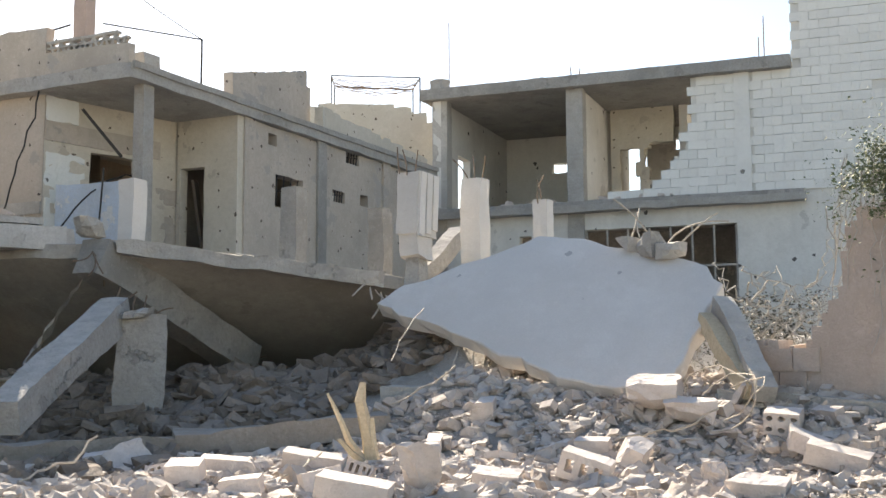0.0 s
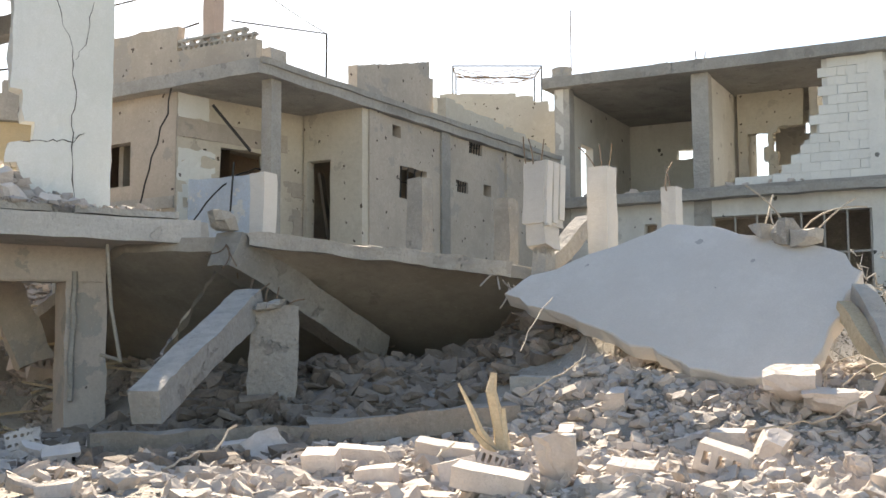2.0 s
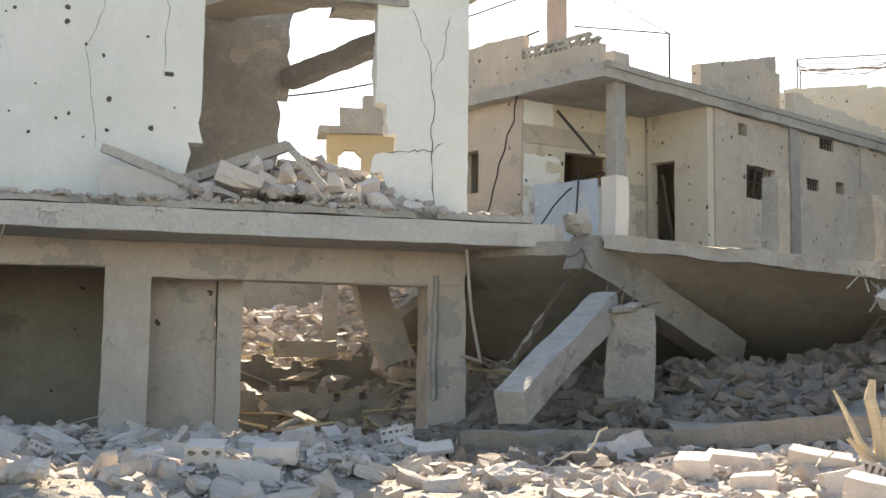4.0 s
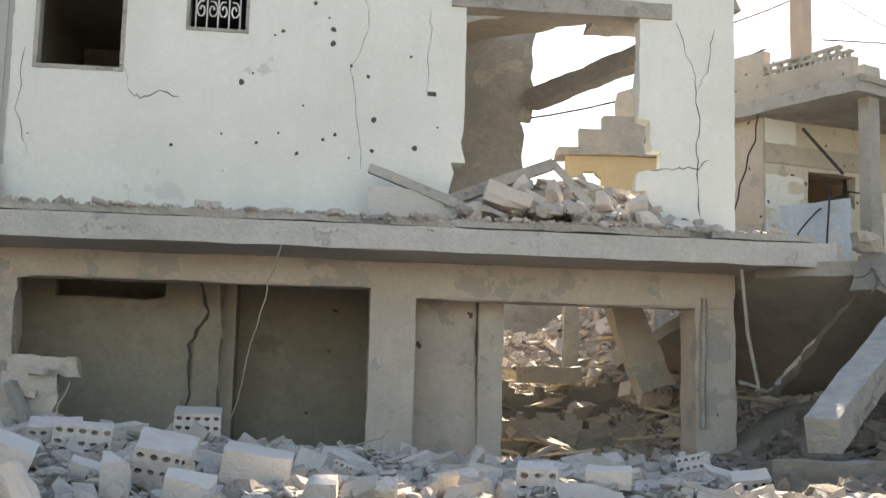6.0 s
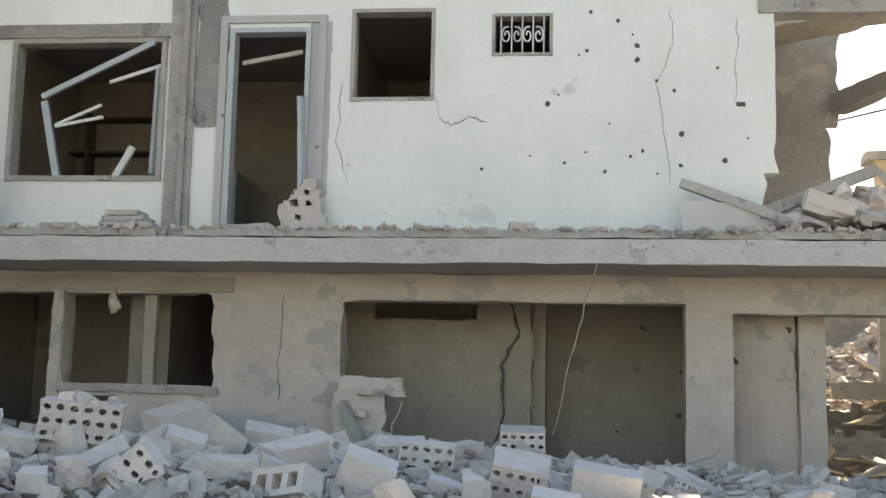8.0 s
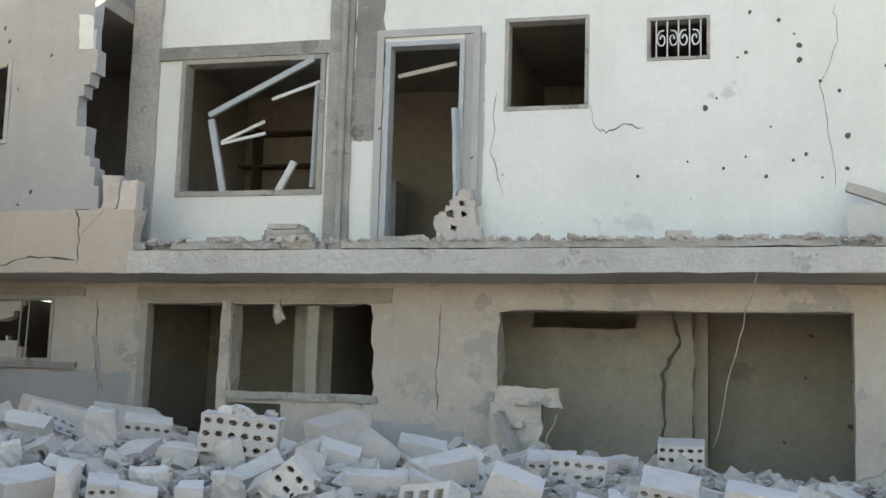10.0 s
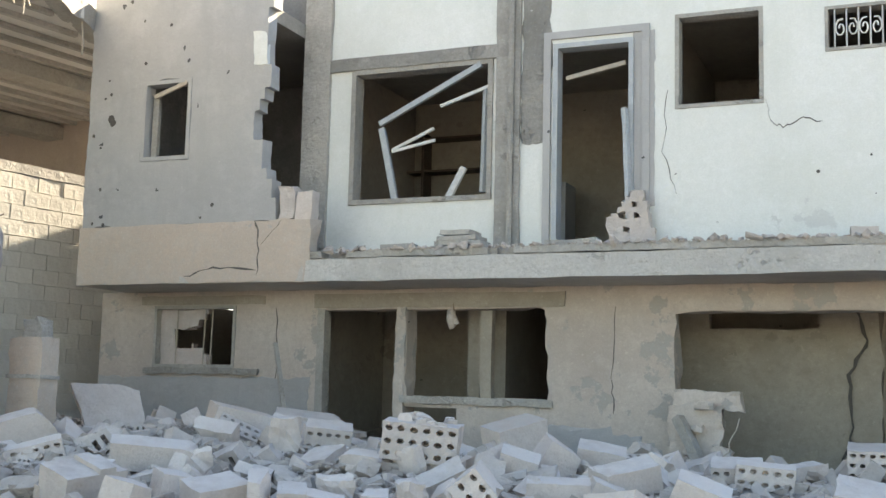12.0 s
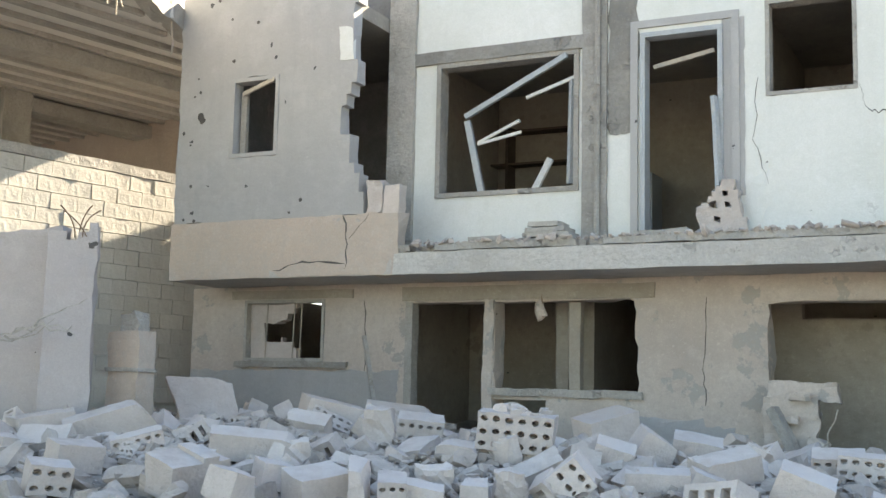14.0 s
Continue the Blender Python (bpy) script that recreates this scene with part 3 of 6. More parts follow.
part("bay_wall", wall_panel(-11.56, -8.3, 3.74, 6.75, YS, 0.2, bay_holes, torn=[(-8.9, 5.2, 1.75, 0.018), (-11.5, 5, 1.4, 0.03)],
     extra=lambda x, z: x < -8.97 + 0.035 * math.sin(z * 5) - (0.14 if 4.75 < z < 5.25 + 0.1 * math.sin(x * 30) else 0) + max(0, 4.35 - z) * 0.35, step=0.07), GREYPL, house, "grey rendered bay wall")
# unseen cover, added to keep skylight out of the bay room
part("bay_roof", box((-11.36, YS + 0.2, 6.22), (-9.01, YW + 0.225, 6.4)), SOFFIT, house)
# added panels that hide the sky above the roof, coloured dark like shaded interior
part("roof_upstand", box((-11.3, YW - 0.02, 6.41), (-9.01, YW + 0.2, 7.3)), SHADED, house, "added dark panel closing the sky gap over the bay")
part("roof_upstand", box((-9.01, YW - 0.02, 6.1), (-8.99, YW + 0.2, 7.3)), SHADED, house, "added dark panel closing the sky gap over the bay")
part("bay_band", wall_panel(-11.58, -8.32, 3.025, 3.74, YS - 0.014, 0.2, [], torn=[(-8.4, 3.4, 0.5, 0.06), (-10, 3.0, 1.2, 0.02)], step=0.12), BAND, house, "faded peach band, cracked")
for k, (x, z) in enumerate(((-8.75, 3.74), (-8.52, 3.74))):
    part("hanging_block", box((x, YS + 0.02, z), (x + 0.2, YS + 0.2, z + 0.42 - 0.1 * k), None, 0.05, 0.08, k), BLOCK, house)
part("plaster_scrap", box((-9.16, YS - 0.02, 5.62), (-8.98, YS + 0.05, 6.05), None, 0.03, 0.08), WHITE, house)
for pts, w, s in (([(-0.75, 6.02), (-0.72, 5.62), (-0.89, 5.16), (-0.8, 4.52), (-0.76, 4.02)], 0.006, 2),
                  ([(-3.34, 5.02), (-3.27, 4.73), (-3.17, 4.70), (-2.96, 4.77), (-2.76, 4.73)], 0.016, 3), ([(-0.02, 5.9), (-0.03, 5.51), (-0.06, 4.92)], 0.007, 4),
                  ([(2.8, 5.9), (3.02, 5.3), (3.08, 4.8), (3.05, 4.3), (3.1, 3.4)], 0.018, 5), ([(3.25, 5.85), (3.2, 5.4), (3.06, 5.15)], 0.011, 6),
                  ([(2.5, 4.18), (2.8, 4.2), (3.05, 4.22), (3.2, 4.32)], 0.018, 7), ([(2.4, 3.9), (2.6, 3.5), (2.75, 3.4)], 0.02, 8),
                  ([(-4.4, 5.2), (-4.45, 4.5), (-4.3, 4.0)], 0.01, 9), ([(-3.2, 6.6), (-3.0, 6.35), (-2.75, 6.4)], 0.015, 10)):
    crack(pts, YW - 0.001, w * 0.75, s, None, house)
for pts, w, s in (([(-9.0, 3.1), (-8.98, 3.45), (-9.05, 3.74)], 0.022, 11), ([(-10.0, 3.1), (-9.6, 3.2), (-9.0, 3.16)], 0.018, 12), ([(-8.95, 3.45), (-8.7, 3.74)], 0.014, 13)):
    crack(pts, YS - 0.015, w * 1.1, s, None, house)
for pts, w, s in (([(-9.28, 2.8), (-9.25, 2.0), (-9.3, 1.5)], 0.018, 14), ([(-5.0, 2.8), (-5.02, 2.0), (-5.0, 1.6)], 0.012, 15)):
    crack(pts, YW - 0.001, w, s, None, house)
crack([(-2.55, 2.9), (-2.42, 2.5), (-2.62, 2.1), (-2.6, 1.5), (-2.72, 1.1)], 14.97, 0.042, 16, None, house)


def bullet_hole(x, z, y, r, seed):
    """A ragged little crater: a chipped rim round a middle, all coloured dark for the shade inside."""
    q = random.Random(seed)
    bm = bmesh.new()
    rings = []
    for rad, dy in ((1.5, 0.0), (1.15, -0.006), (0.85, -0.004), (0.3, -0.002)):
        rings.append([bm.verts.new((x + r * rad * q.uniform(0.75, 1.25) * math.cos(a * 0.785), y + dy, z + r * rad * q.uniform(0.75, 1.3) * math.sin(a * 0.785))) for a in range(8)])
    for u, v in zip(rings, rings[1:]):
        for k in range(8):
            bm.faces.new((u[k], u[(k + 1) % 8], v[(k + 1) % 8], v[k]))
    bm.faces.new(rings[-1])
    part("bullet_hole", bm, CRACKM, house)


for k, (x, z) in enumerate(((-1.16, 5.71), (-1.11, 5.58), (-1.11, 5.42), (-1.97, 5.03), (-2.09, 4.93), (-1.66, 5.53), (-1.41, 4.7), (-0.63, 4.58), (-0.64, 4.23),
                            (-0.17, 4.28), (-0.9, 5.18), (-0.71, 5.07), (-2.28, 4.34), (-1.9, 4.26), (-1.46, 4.16), (-0.89, 4.14), (-0.24, 5.32), (-1.05, 4.39),
                            (0.08, 4.53), (-2.81, 4.19), (-1.32, 5.87), (-1.67, 4.38), (-1.18, 4.33), (-1.62, 5.98), (-1.75, 5.48))):
    bullet_hole(x, z, YW - 0.002, 0.021 if k in (1, 2, 4, 7, 9) else 0.009 + 0.003 * (k % 3), 2000 + k)
for k, (x, z) in enumerate(((-11.19, 5.07), (-11.21, 5.11), (-11.47, 4.91), (-11.35, 4.75), (-11.32, 4.22), (-10.99, 6.61), (-10.78, 6.34), (-10.38, 6.25), (-10.73, 5.79),
                            (-11.32, 5.38), (-11.23, 5.43), (-9.66, 3.96), (-9.82, 3.81), (-11.41, 3.79), (-11.25, 3.77), (-11.27, 5.61))):
    bullet_hole(x, z, YS - 0.002, 0.034 if k < 2 else 0.011 + 0.003 * (k % 3), 2100 + k)
part("vent_hole", box((-0.045, YW - 0.004, 4.885), (0.055, YW - 0.001, 4.935), None, 0.006, 0.03), CRACKM, house, "small dark square vent")


def frame_of(parent, x0, x1, z0, z1, y, w, d, mat, name="frame", sill=True):
    bm = bmesh.new()
    add_box(bm, (x0, y, z0), (x0 + w, y + d, z1))
    add_box(bm, (x1 - w, y, z0), (x1, y + d, z1))
    add_box(bm, (x0 + w, y, z1 - w), (x1 - w, y + d, z1))
    if sill:
        add_box(bm, (x0 + w, y, z0), (x1 - w, y + d, z0 + w))
    return part(name, bm, mat, parent)


# doors and windows
door = thing("doorway", (-5.25, YW, 3.34), "doorless opening with a bent blue-grey steel frame", "door")
steel = frame_of(door, -5.72, -4.78, 3.34, 5.83, YW - 0.05, 0.055, 0.2, STEEL, "door_frame", False)
frame_of(door, -5.84, -4.6, 3.3, 5.98, YW - 0.035, 0.085, 0.06, GREYPL, "casing", False)
part("torn_strip", bar((-4.86, YW - 0.1, 5.0), (-4.8, YW - 0.12, 3.75), 0.07, 0.05, 0.01, 0.15), STEEL, steel)
part("rail", bar((-5.6, YW + 0.1, 5.45), (-4.9, YW + 0.1, 5.58), 0.05, 0.05), PALEBAR, door)
win = thing("window", (-7.4, YW, 4.05), "wide window with its aluminium frame torn loose", "window")
win = frame_of(win, -8.33, -6.47, 4.05, 5.74, YW - 0.03, 0.06, 0.22, CONC, "window_frame")
part("sash", bar((-7.95, YW + 0.02, 5.05), (-6.62, YW - 0.02, 5.68), 0.05, 0.065), STEEL, win, "bent aluminium sash rail")
part("sash", bar((-7.93, YW + 0.04, 5.0), (-7.72, YW + 0.02, 4.1), 0.045, 0.08), STEEL, win)
part("sash", bar((-7.78, YW + 0.04, 4.72), (-7.2, YW - 0.05, 4.93), 0.03, 0.035), WHITEP, win)
part("sash", bar((-7.78, YW + 0.03, 4.7), (-7.2, YW, 4.8), 0.03, 0.035), WHITEP, win)
part("sash", bar((-7.02, YW + 0.02, 4.1), (-6.82, YW, 4.45), 0.04, 0.08), WHITEP, win)
part("sash", bar((-7.15, YW + 0.03, 5.22), (-6.5, YW + 0.01, 5.42), 0.03, 0.04), WHITEP, win)
part("sash", bar((-6.6, YW + 0.05, 4.15), (-6.57, YW + 0.03, 5.4), 0.05, 0.06), STEEL, win)
win = thing("window", (-3.84, YW, 4.97), "empty square window with a thin pale frame", "window")
frame_of(win, -4.32, -3.36, 4.97, 6.05, YW - 0.012, 0.045, 0.2, CONC, "window_frame")
win = thing("window", (-2.38, YW, 5.48), "small window with white scrolled iron grille", "window")
win = frame_of(win, -2.72, -2.04, 5.48, 5.97, YW - 0.015, 0.035, 0.2, CONC, "window_frame")
for i in range(5):
    x = -2.68 + 0.6 * (i + 0.5) / 5
    part("grille_bar", tube([(x, YW + 0.01, 5.51), (x, YW + 0.01, 5.94)], 0.009, sides=5), WHITEP, win)
for i in range(4):
    cx, sg = -2.68 + 0.6 * (i + 1) / 5, 1 if i % 2 else -1
    pts = [(cx + sg * (0.015 + 0.045 * a / 10) * math.cos(a * 0.75), YW + 0.005, 5.72 + 0.10 * math.sin(a * 0.75) * (0.3 + 0.07 * a)) for a in range(12)]
    part("scroll", tube(pts, 0.011, sides=5), WHITEP, win)
win = thing("window", (-10.38, YS, 4.54), "narrow window with a broken pale frame", "window")
frame_of(win, -10.74, -10.03, 4.54, 5.55, YS - 0.012, 0.05, 0.18, GREYPL, "window_frame")
part("sash", bar((-10.6, YS + 0.05, 5.36), (-10.1, YS + 0.0, 5.5), 0.03, 0.05), PALEBAR, win)
part("inner_frame", box((-10.66, YS + 0.1, 4.58), (-10.58, YS + 0.16, 5.4)), CONC, win)
win = thing("window", (-10.5, YW, 2.05), "barred window half filled with torn hollow block", "window")
win = frame_of(win, -11.1, -9.87, 2.05, 2.84, YW - 0.012, 0.04, 0.15, CONC, "window_frame")
part("block_fill", wall_panel(-11.05, -10.35, 2.07, 2.8, YW + 0.09, 0.12, [(-10.85, -10.6, 2.3, 2.55)], torn=[(-10.6, 2.4, 0.8, 0.06)], step=0.07, extra=lambda x, z: x < -10.42 + 0.2 * math.sin(z * 7)), BLOCK, win)
for x in (-10.78, -10.36, -10.25):
    part("window_bar", tube([(x, YW + 0.03, 2.06), (x + 0.02, YW + 0.03, 2.82)], 0.01, sides=5), PALEBAR, win)
part("window_sill", box((-11.2, YW - 0.06, 1.97), (-9.5, YW - 0.003, 2.05), None, 0.02, 0.1), CONC, win)
door = thing("doorway", (-8.16, YW, 0.9), "dark doorless opening with splintered plaster jamb", "door")
part("door_frame", box((-8.70, YW - 0.02, 0.8), (-8.6, YW + 0.15, 2.78), None, 0.01, 0.15), CONC, door)
part("jamb", box((-7.64, YW - 0.03, 1.3), (-7.51, YW + 0.2, 2.78), None, 0.05, 0.06), LOWPL, door)
win = thing("window", (-6.6, YW, 1.74), "wide glassless window with crumbling sill", "window")
part("window_sill", box((-7.55, YW - 0.05, 1.66), (-5.7, YW - 0.003, 1.75), None, 0.03, 0.07), CONC, win)
part("mullion", box((-6.62, YW + 0.12, 1.74), (-6.48, YW + 0.24, 2.77), None, 0.01, 0.2), INNER, win)
c = chunk_mesh(random.Random(881), 0.26, 0.6)
c.transform(Matrix.Translation((-6.92, YW - 0.05, 2.66)) @ pose(0, 0, 0, 0, 70, 20))
part("plaster_lump", c, LOWPL, win, "lump of plaster dangling from a bar")
part("bar", tube([(-6.9, YW - 0.03, 2.9), (-6.89, YW - 0.05, 2.68)], 0.008, sides=5), RUST, win)
part("wire", tube(curve_points((-1.55, YS - 0.02, 3.05), (-2.0, YS + 0.5, 1.3), -0.05, 12, 0.018, 5), 0.008, sides=5), PALEBAR, house, "hanging wire")
# ---------------------------------------------------------------- collapsed bay
def prism(points, normal, thick, inset=0.0, tear=0.03, seed=0):
    """A broken plate: an outline of points, thickened against its normal, with chipped rim."""
    n = Vector(normal).normalized()
    fine = []
    pts = [Vector(p) for p in points]
    for a, b in zip(pts, pts[1:] + pts[:1]):
        k = max(1, round((b - a).length / 0.12))
        for i in range(k):
            q = a.lerp(b, i / k)
            d = noise.noise_vector(q * 4 + Vector((seed, 0, 0))) * tear * 1.6
            fine.append(q + d - n * d.dot(n))
    bm = bmesh.new()
    c = sum(fine, Vector()) / len(fine)
    levels = []
    for k, (sh, dep) in enumerate(((0.012, 0.0), (0.0, 0.012), (0.0, thick * 0.5), (0.01, thick))):
        ring = []
        for q in fine:
            jit = noise.noise_vector(q * 9 + Vector((k * 3, seed, 0))) * tear * (0.2 if k < 2 else 0.5)
            jit -= n * jit.dot(n)
            ring.append(bm.verts.new(q + (c - q).normalized() * sh - n * dep + jit))
        levels.append(ring)
    for a, b in zip(levels, levels[1:]):
        for i in range(len(a)):
            j = (i + 1) % len(a)
            bm.faces.new((a[i], a[j], b[j], b[i]))
    for ring in (levels[0], levels[-1]):
        f = bm.faces.new(ring)
        bmesh.ops.triangulate(bm, faces=[f])
    return bm


slab = thing("fallen_slab", (7.4, 7.6, 1.5), "pale grey concrete roof slab fallen at a steep slant", "slab")
face = [(6.83, 10.55, 2.44), (7.16, 8.08, 1.66), (7.33, 7.47, 1.53), (7.63, 7.12, 1.62), (8.63, 7.39, 2.51), (8.70, 7.86, 2.77), (8.57, 8.34, 2.87),
        (8.47, 8.87, 3.02), (8.37, 9.28, 3.11), (8.25, 9.55, 3.13), (7.89, 9.82, 2.96), (7.14, 10.42, 2.63)]
part("plate", prism(face, (-0.585, -0.316, 0.747), 0.17, tear=0.045), SLABW, slab)
for k, (x, y, z) in enumerate(((8.55, 8.3, 2.9), (8.58, 8.2, 2.9), (8.6, 8.1, 2.85), (8.5, 8.5, 2.92), (8.62, 8.0, 2.84))):
    rebar(slab, (x, y, z), (0.1 * k - 0.3, 0.5 - 0.4 * k, 1.0), 0.55 + 0.1 * (k % 3), 0.009, 1.4, 20 + k, PALEBAR)
for k, (x, y, z, s) in enumerate(((8.58, 8.25, 2.93, 0.42), (8.6, 8.0, 2.86, 0.3), (8.55, 8.5, 2.96, 0.26))):
    c = chunk_mesh(random.Random(91 + k), s)
    c.transform(Matrix.Translation((x, y, z)))
    part("concrete_lump", c, CONC, slab)

sag = thing("sagging_floor_slab", (5.8, 12.5, 1.6), "collapsed grey floor slab hanging from its broken front edge", "slab")
under = [(4.40, 12.10, 2.96), (5.25, 11.82, 2.88), (6.17, 11.37, 2.80), (7.20, 10.9, 2.64), (8.3, 11.0, 2.5), (8.9, 12.6, 1.5), (7.0, 14.9, 1.45), (4.6, 15.6, 1.5)]
n_sag = (Vector(under[3]) - Vector(under[0])).cross(Vector(under[6]) - Vector(under[0])).normalized()
n_sag = n_sag if n_sag.z > 0 else -n_sag
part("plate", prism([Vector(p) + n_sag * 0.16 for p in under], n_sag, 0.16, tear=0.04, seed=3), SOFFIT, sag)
part("edge_lip", bar((4.55, 11.98, 3.02), (7.15, 10.88, 2.72), 0.2, 0.16, 0.05, 0.1), CONC, sag, "chipped pale edge of the slab")
for k in range(5):
    rebar(sag, (6.95 + 0.05 * k, 10.95 - 0.03 * k, 2.66 - 0.03 * k), (-0.6 + 0.1 * k, -0.8, -0.1 - 0.12 * k), 0.45 + 0.1 * (k % 2), 0.010, 0.6, 40 + k, PALEBAR)
side = thing("broken_soffit_slab", (4.0, 14.0, 1.8), "inner floor slab sagging down into dark hollow", "slab")
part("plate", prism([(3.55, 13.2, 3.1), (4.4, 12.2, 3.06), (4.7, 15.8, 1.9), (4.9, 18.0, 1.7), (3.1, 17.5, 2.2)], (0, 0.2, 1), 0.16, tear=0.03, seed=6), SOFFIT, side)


def loose_beam(name, p, q, w, h, label, mat=CONC, seed=0, bars=2, up=(0, 0, 1), amp=0.03):
    b = thing(name, tuple(Vector(p).lerp(Vector(q), 0.5))[:2] + (min(p[2], q[2]) - h / 2,), label, "beam")
    part("shaft", bar(p, q, w, h, amp, 0.14, up, seed=seed), mat, b)
    d = (Vector(q) - Vector(p)).normalized()
    for k in range(bars):
        rebar(b, Vector(q) + Vector((0.05 * k - 0.05, 0.04 * k, 0.03)), d + Vector((0.2 * k - 0.1, -0.2, 0.3)), 0.3, 0.008, 0.9, 60 + seed + k)
    return b


loose_beam("fallen_beam", (2.88, 10.02, 1.32), (4.47, 11.72, 2.32), 0.28, 0.29, "thick concrete beam leaning up against a pier", CONCD, 1, 2)
loose_beam("fallen_beam", (4.30, 12.05, 2.92), (6.55, 12.95, 1.85), 0.36, 0.38, "long concrete beam slanting down beneath the slab", CONCD, 2, 1)
pier = thing("concrete_pier", (4.62, 11.5, 1.2), "short cracked concrete pier standing in rubble", "pier")
part("shaft", box((-0.24, -0.2, -0.3), (0.24, 0.2, 1.08), Matrix.Translation((4.66, 11.6, 1.2)) @ pose(0, 0, 0, 0, 2, -20), 0.045, 0.09), CONCD, pier)
for k in range(3):
    q = random.Random(2700 + k)
    c = chunk_mesh(q, 0.2 + 0.05 * k, 0.6)
    c.transform(Matrix.Translation((4.62 + 0.14 * (k - 1), 11.42, (2.28, 2.3, 1.3)[k])))
    part("spalled_lump", c, CONCD, pier)
for k in range(3):
    rebar(pier, (4.55 + 0.1 * k, 11.5, 2.25), (0.3 * k - 0.3, -0.4, 1), 0.25, 0.008, 1.2, 150 + k)
knob = thing("concrete_lump", (4.28, 12.1, 3.0), "pale torn lump of concrete on bent bars", "rubble")
c = chunk_mesh(random.Random(97), 0.44)
c.transform(Matrix.Translation((4.26, 12.1, 3.2)) @ pose(0, 0, 0, 0, 70, 0))
part("lump", c, CONC, knob)
for k in range(4):
    rebar(knob, (4.3, 12.0, 2.95), (0.3 * k - 0.3, -0.6, -0.5 - 0.1 * k), 0.4, 0.008, 1.5, 80 + k)
loose_beam("fallen_beam", (2.4, 10.05, 1.03), (4.3, 9.6, 1.05), 0.34, 0.2, "long flat concrete beam half buried in rubble", BROWNC, 4, 0, (0, 0, 1), 0.06)
loose_beam("fallen_beam", (4.2, 9.62, 1.07), (5.95, 9.0, 1.22), 0.36, 0.2, "grooved concrete beam half buried in rubble", BROWNC, 5, 0, (0, 0, 1), 0.06)
loose_beam("leaning_post", (8.45, 7.25, 2.3), (7.72, 6.2, 1.5), 0.16, 0.16, "slim concrete post propped under the slab", CONC, 6, 0)
loose_beam("leaning_post", (8.25, 7.3, 2.15), (7.75, 6.35, 1.5), 0.13, 0.15, "pale split timber post propped under the slab", WOOD, 7, 0)
loose_beam("fallen_beam", (7.85, 6.75, 1.45), (8.6, 4.7, 1.3), 0.26, 0.16, "low flat concrete beam lying in gravel", CONC, 8, 0)
loose_beam("fallen_beam", (6.3, 9.6, 1.45), (7.5, 8.6, 1.45), 0.3, 0.24, "broken beam under the slanting slab", CONC, 9, 0)

# stubs of the upper-floor columns
for k, (x, y, zb, zt, w, lean) in enumerate(((5.05, 12.9, 2.7, 3.9, 0.22, 2), (7.2, 13.0, 2.3, 4.02, 0.24, 0), (8.15, 12.5, 2.1, 3.78, 0.22, 1), (8.48, 10.95, 2.5, 3.97, 0.25, 0), (9.1, 10.48, 2.6, 3.72, 0.18, 2))):
    st = thing("column_stub", (x, y, zb), "broken concrete column stub with bent bars on top", "column", "column stubs")
    part("shaft", box((-w / 2, -w / 2, 0), (w / 2, w / 2, zt - zb), Matrix.Translation((x, y, zb)) @ pose(0, 0, 0, 0, lean, 25), 0.022, 0.1, k), (SLABW, CONCD, CONCD, SLABW, SLABW)[k], st)
    for j in range((0, 0, 0, 3, 2)[k]):
        rebar(st, (x - w / 3 + j * w / 3, y, zt - 0.05), (0.35 * j - 0.3, 0.1, 1), 0.35, 0.008, 0.8, 100 + 7 * k + j)
hang = thing("hanging_column", (7.44, 10.85, 2.7), "pale fluted column cased in mortar, eaten thin at the foot", "column", "column stubs")
hm = Matrix.Translation((7.44, 10.85, 0)) @ pose(0, 0, 0, 0, 3, 20)
part("casing", box((-0.185, -0.15, 3.22), (0.185, 0.15, 3.93), hm, 0.032, 0.07), SLABW, hang)
part("neck", box((-0.15, -0.13, 2.98), (0.13, 0.13, 3.24), hm, 0.05, 0.06), SLABW, hang)
for k in range(3):
    part("flute", box((-0.17 + 0.125 * k, -0.175, 3.2 + 0.05 * k), (-0.07 + 0.125 * k, -0.145, 3.93), hm, 0.008, 0.1, k), SLABW, hang)
part("foot", box((-0.09, -0.08, 2.6), (0.09, 0.08, 3.02), hm, 0.05, 0.07), CONC, hang)
for k in range(3):
    rebar(hang, (7.34 + 0.1 * k, 10.85, 3.9), (0.2 * k - 0.2, 0, 1), 0.3, 0.008, 0.4, 130 + k)
loose_beam("leaning_post", (7.9, 11.45, 2.7), (8.95, 11.9, 3.45), 0.2, 0.2, "grey concrete column toppled against another", CONCD, 10, 0)
tp = thing("timber_splinter", (5.13, 8.0, 0.95), "splintered pale timber post sticking up from rubble", "wood")
for pts, r0 in (([(5.16, 8.0, 0.9), (5.12, 8.02, 1.2), (5.07, 8.05, 1.45), (5.1, 8.06, 1.6)], 0.07), ([(5.1, 8.0, 0.95), (4.98, 8.08, 1.15), (4.93, 8.12, 1.33), (4.84, 8.16, 1.52)], 0.035),
                ([(5.1, 7.95, 0.93), (4.96, 8.0, 1.05), (4.87, 8.03, 1.16)], 0.045), ([(5.16, 7.95, 0.93), (5.14, 7.98, 1.15), (5.15, 8.0, 1.32)], 0.04)):
    stick = tube(pts, r0, sides=5, taper=0.35)
    for v in stick.verts:
        v.co += rough_noise(v.co * 5, 0.012)
    part("splinter", stick, WOOD, tp)
ladder = thing("steel_angle", (3.35, 12.8, 1.7), "thin bent steel rod hanging from the slab edge", "rod")
part("rod", tube([(3.27, 12.84, 2.98), (3.32, 12.8, 2.3), (3.42, 12.75, 1.72)], 0.02), PALEBAR, ladder)
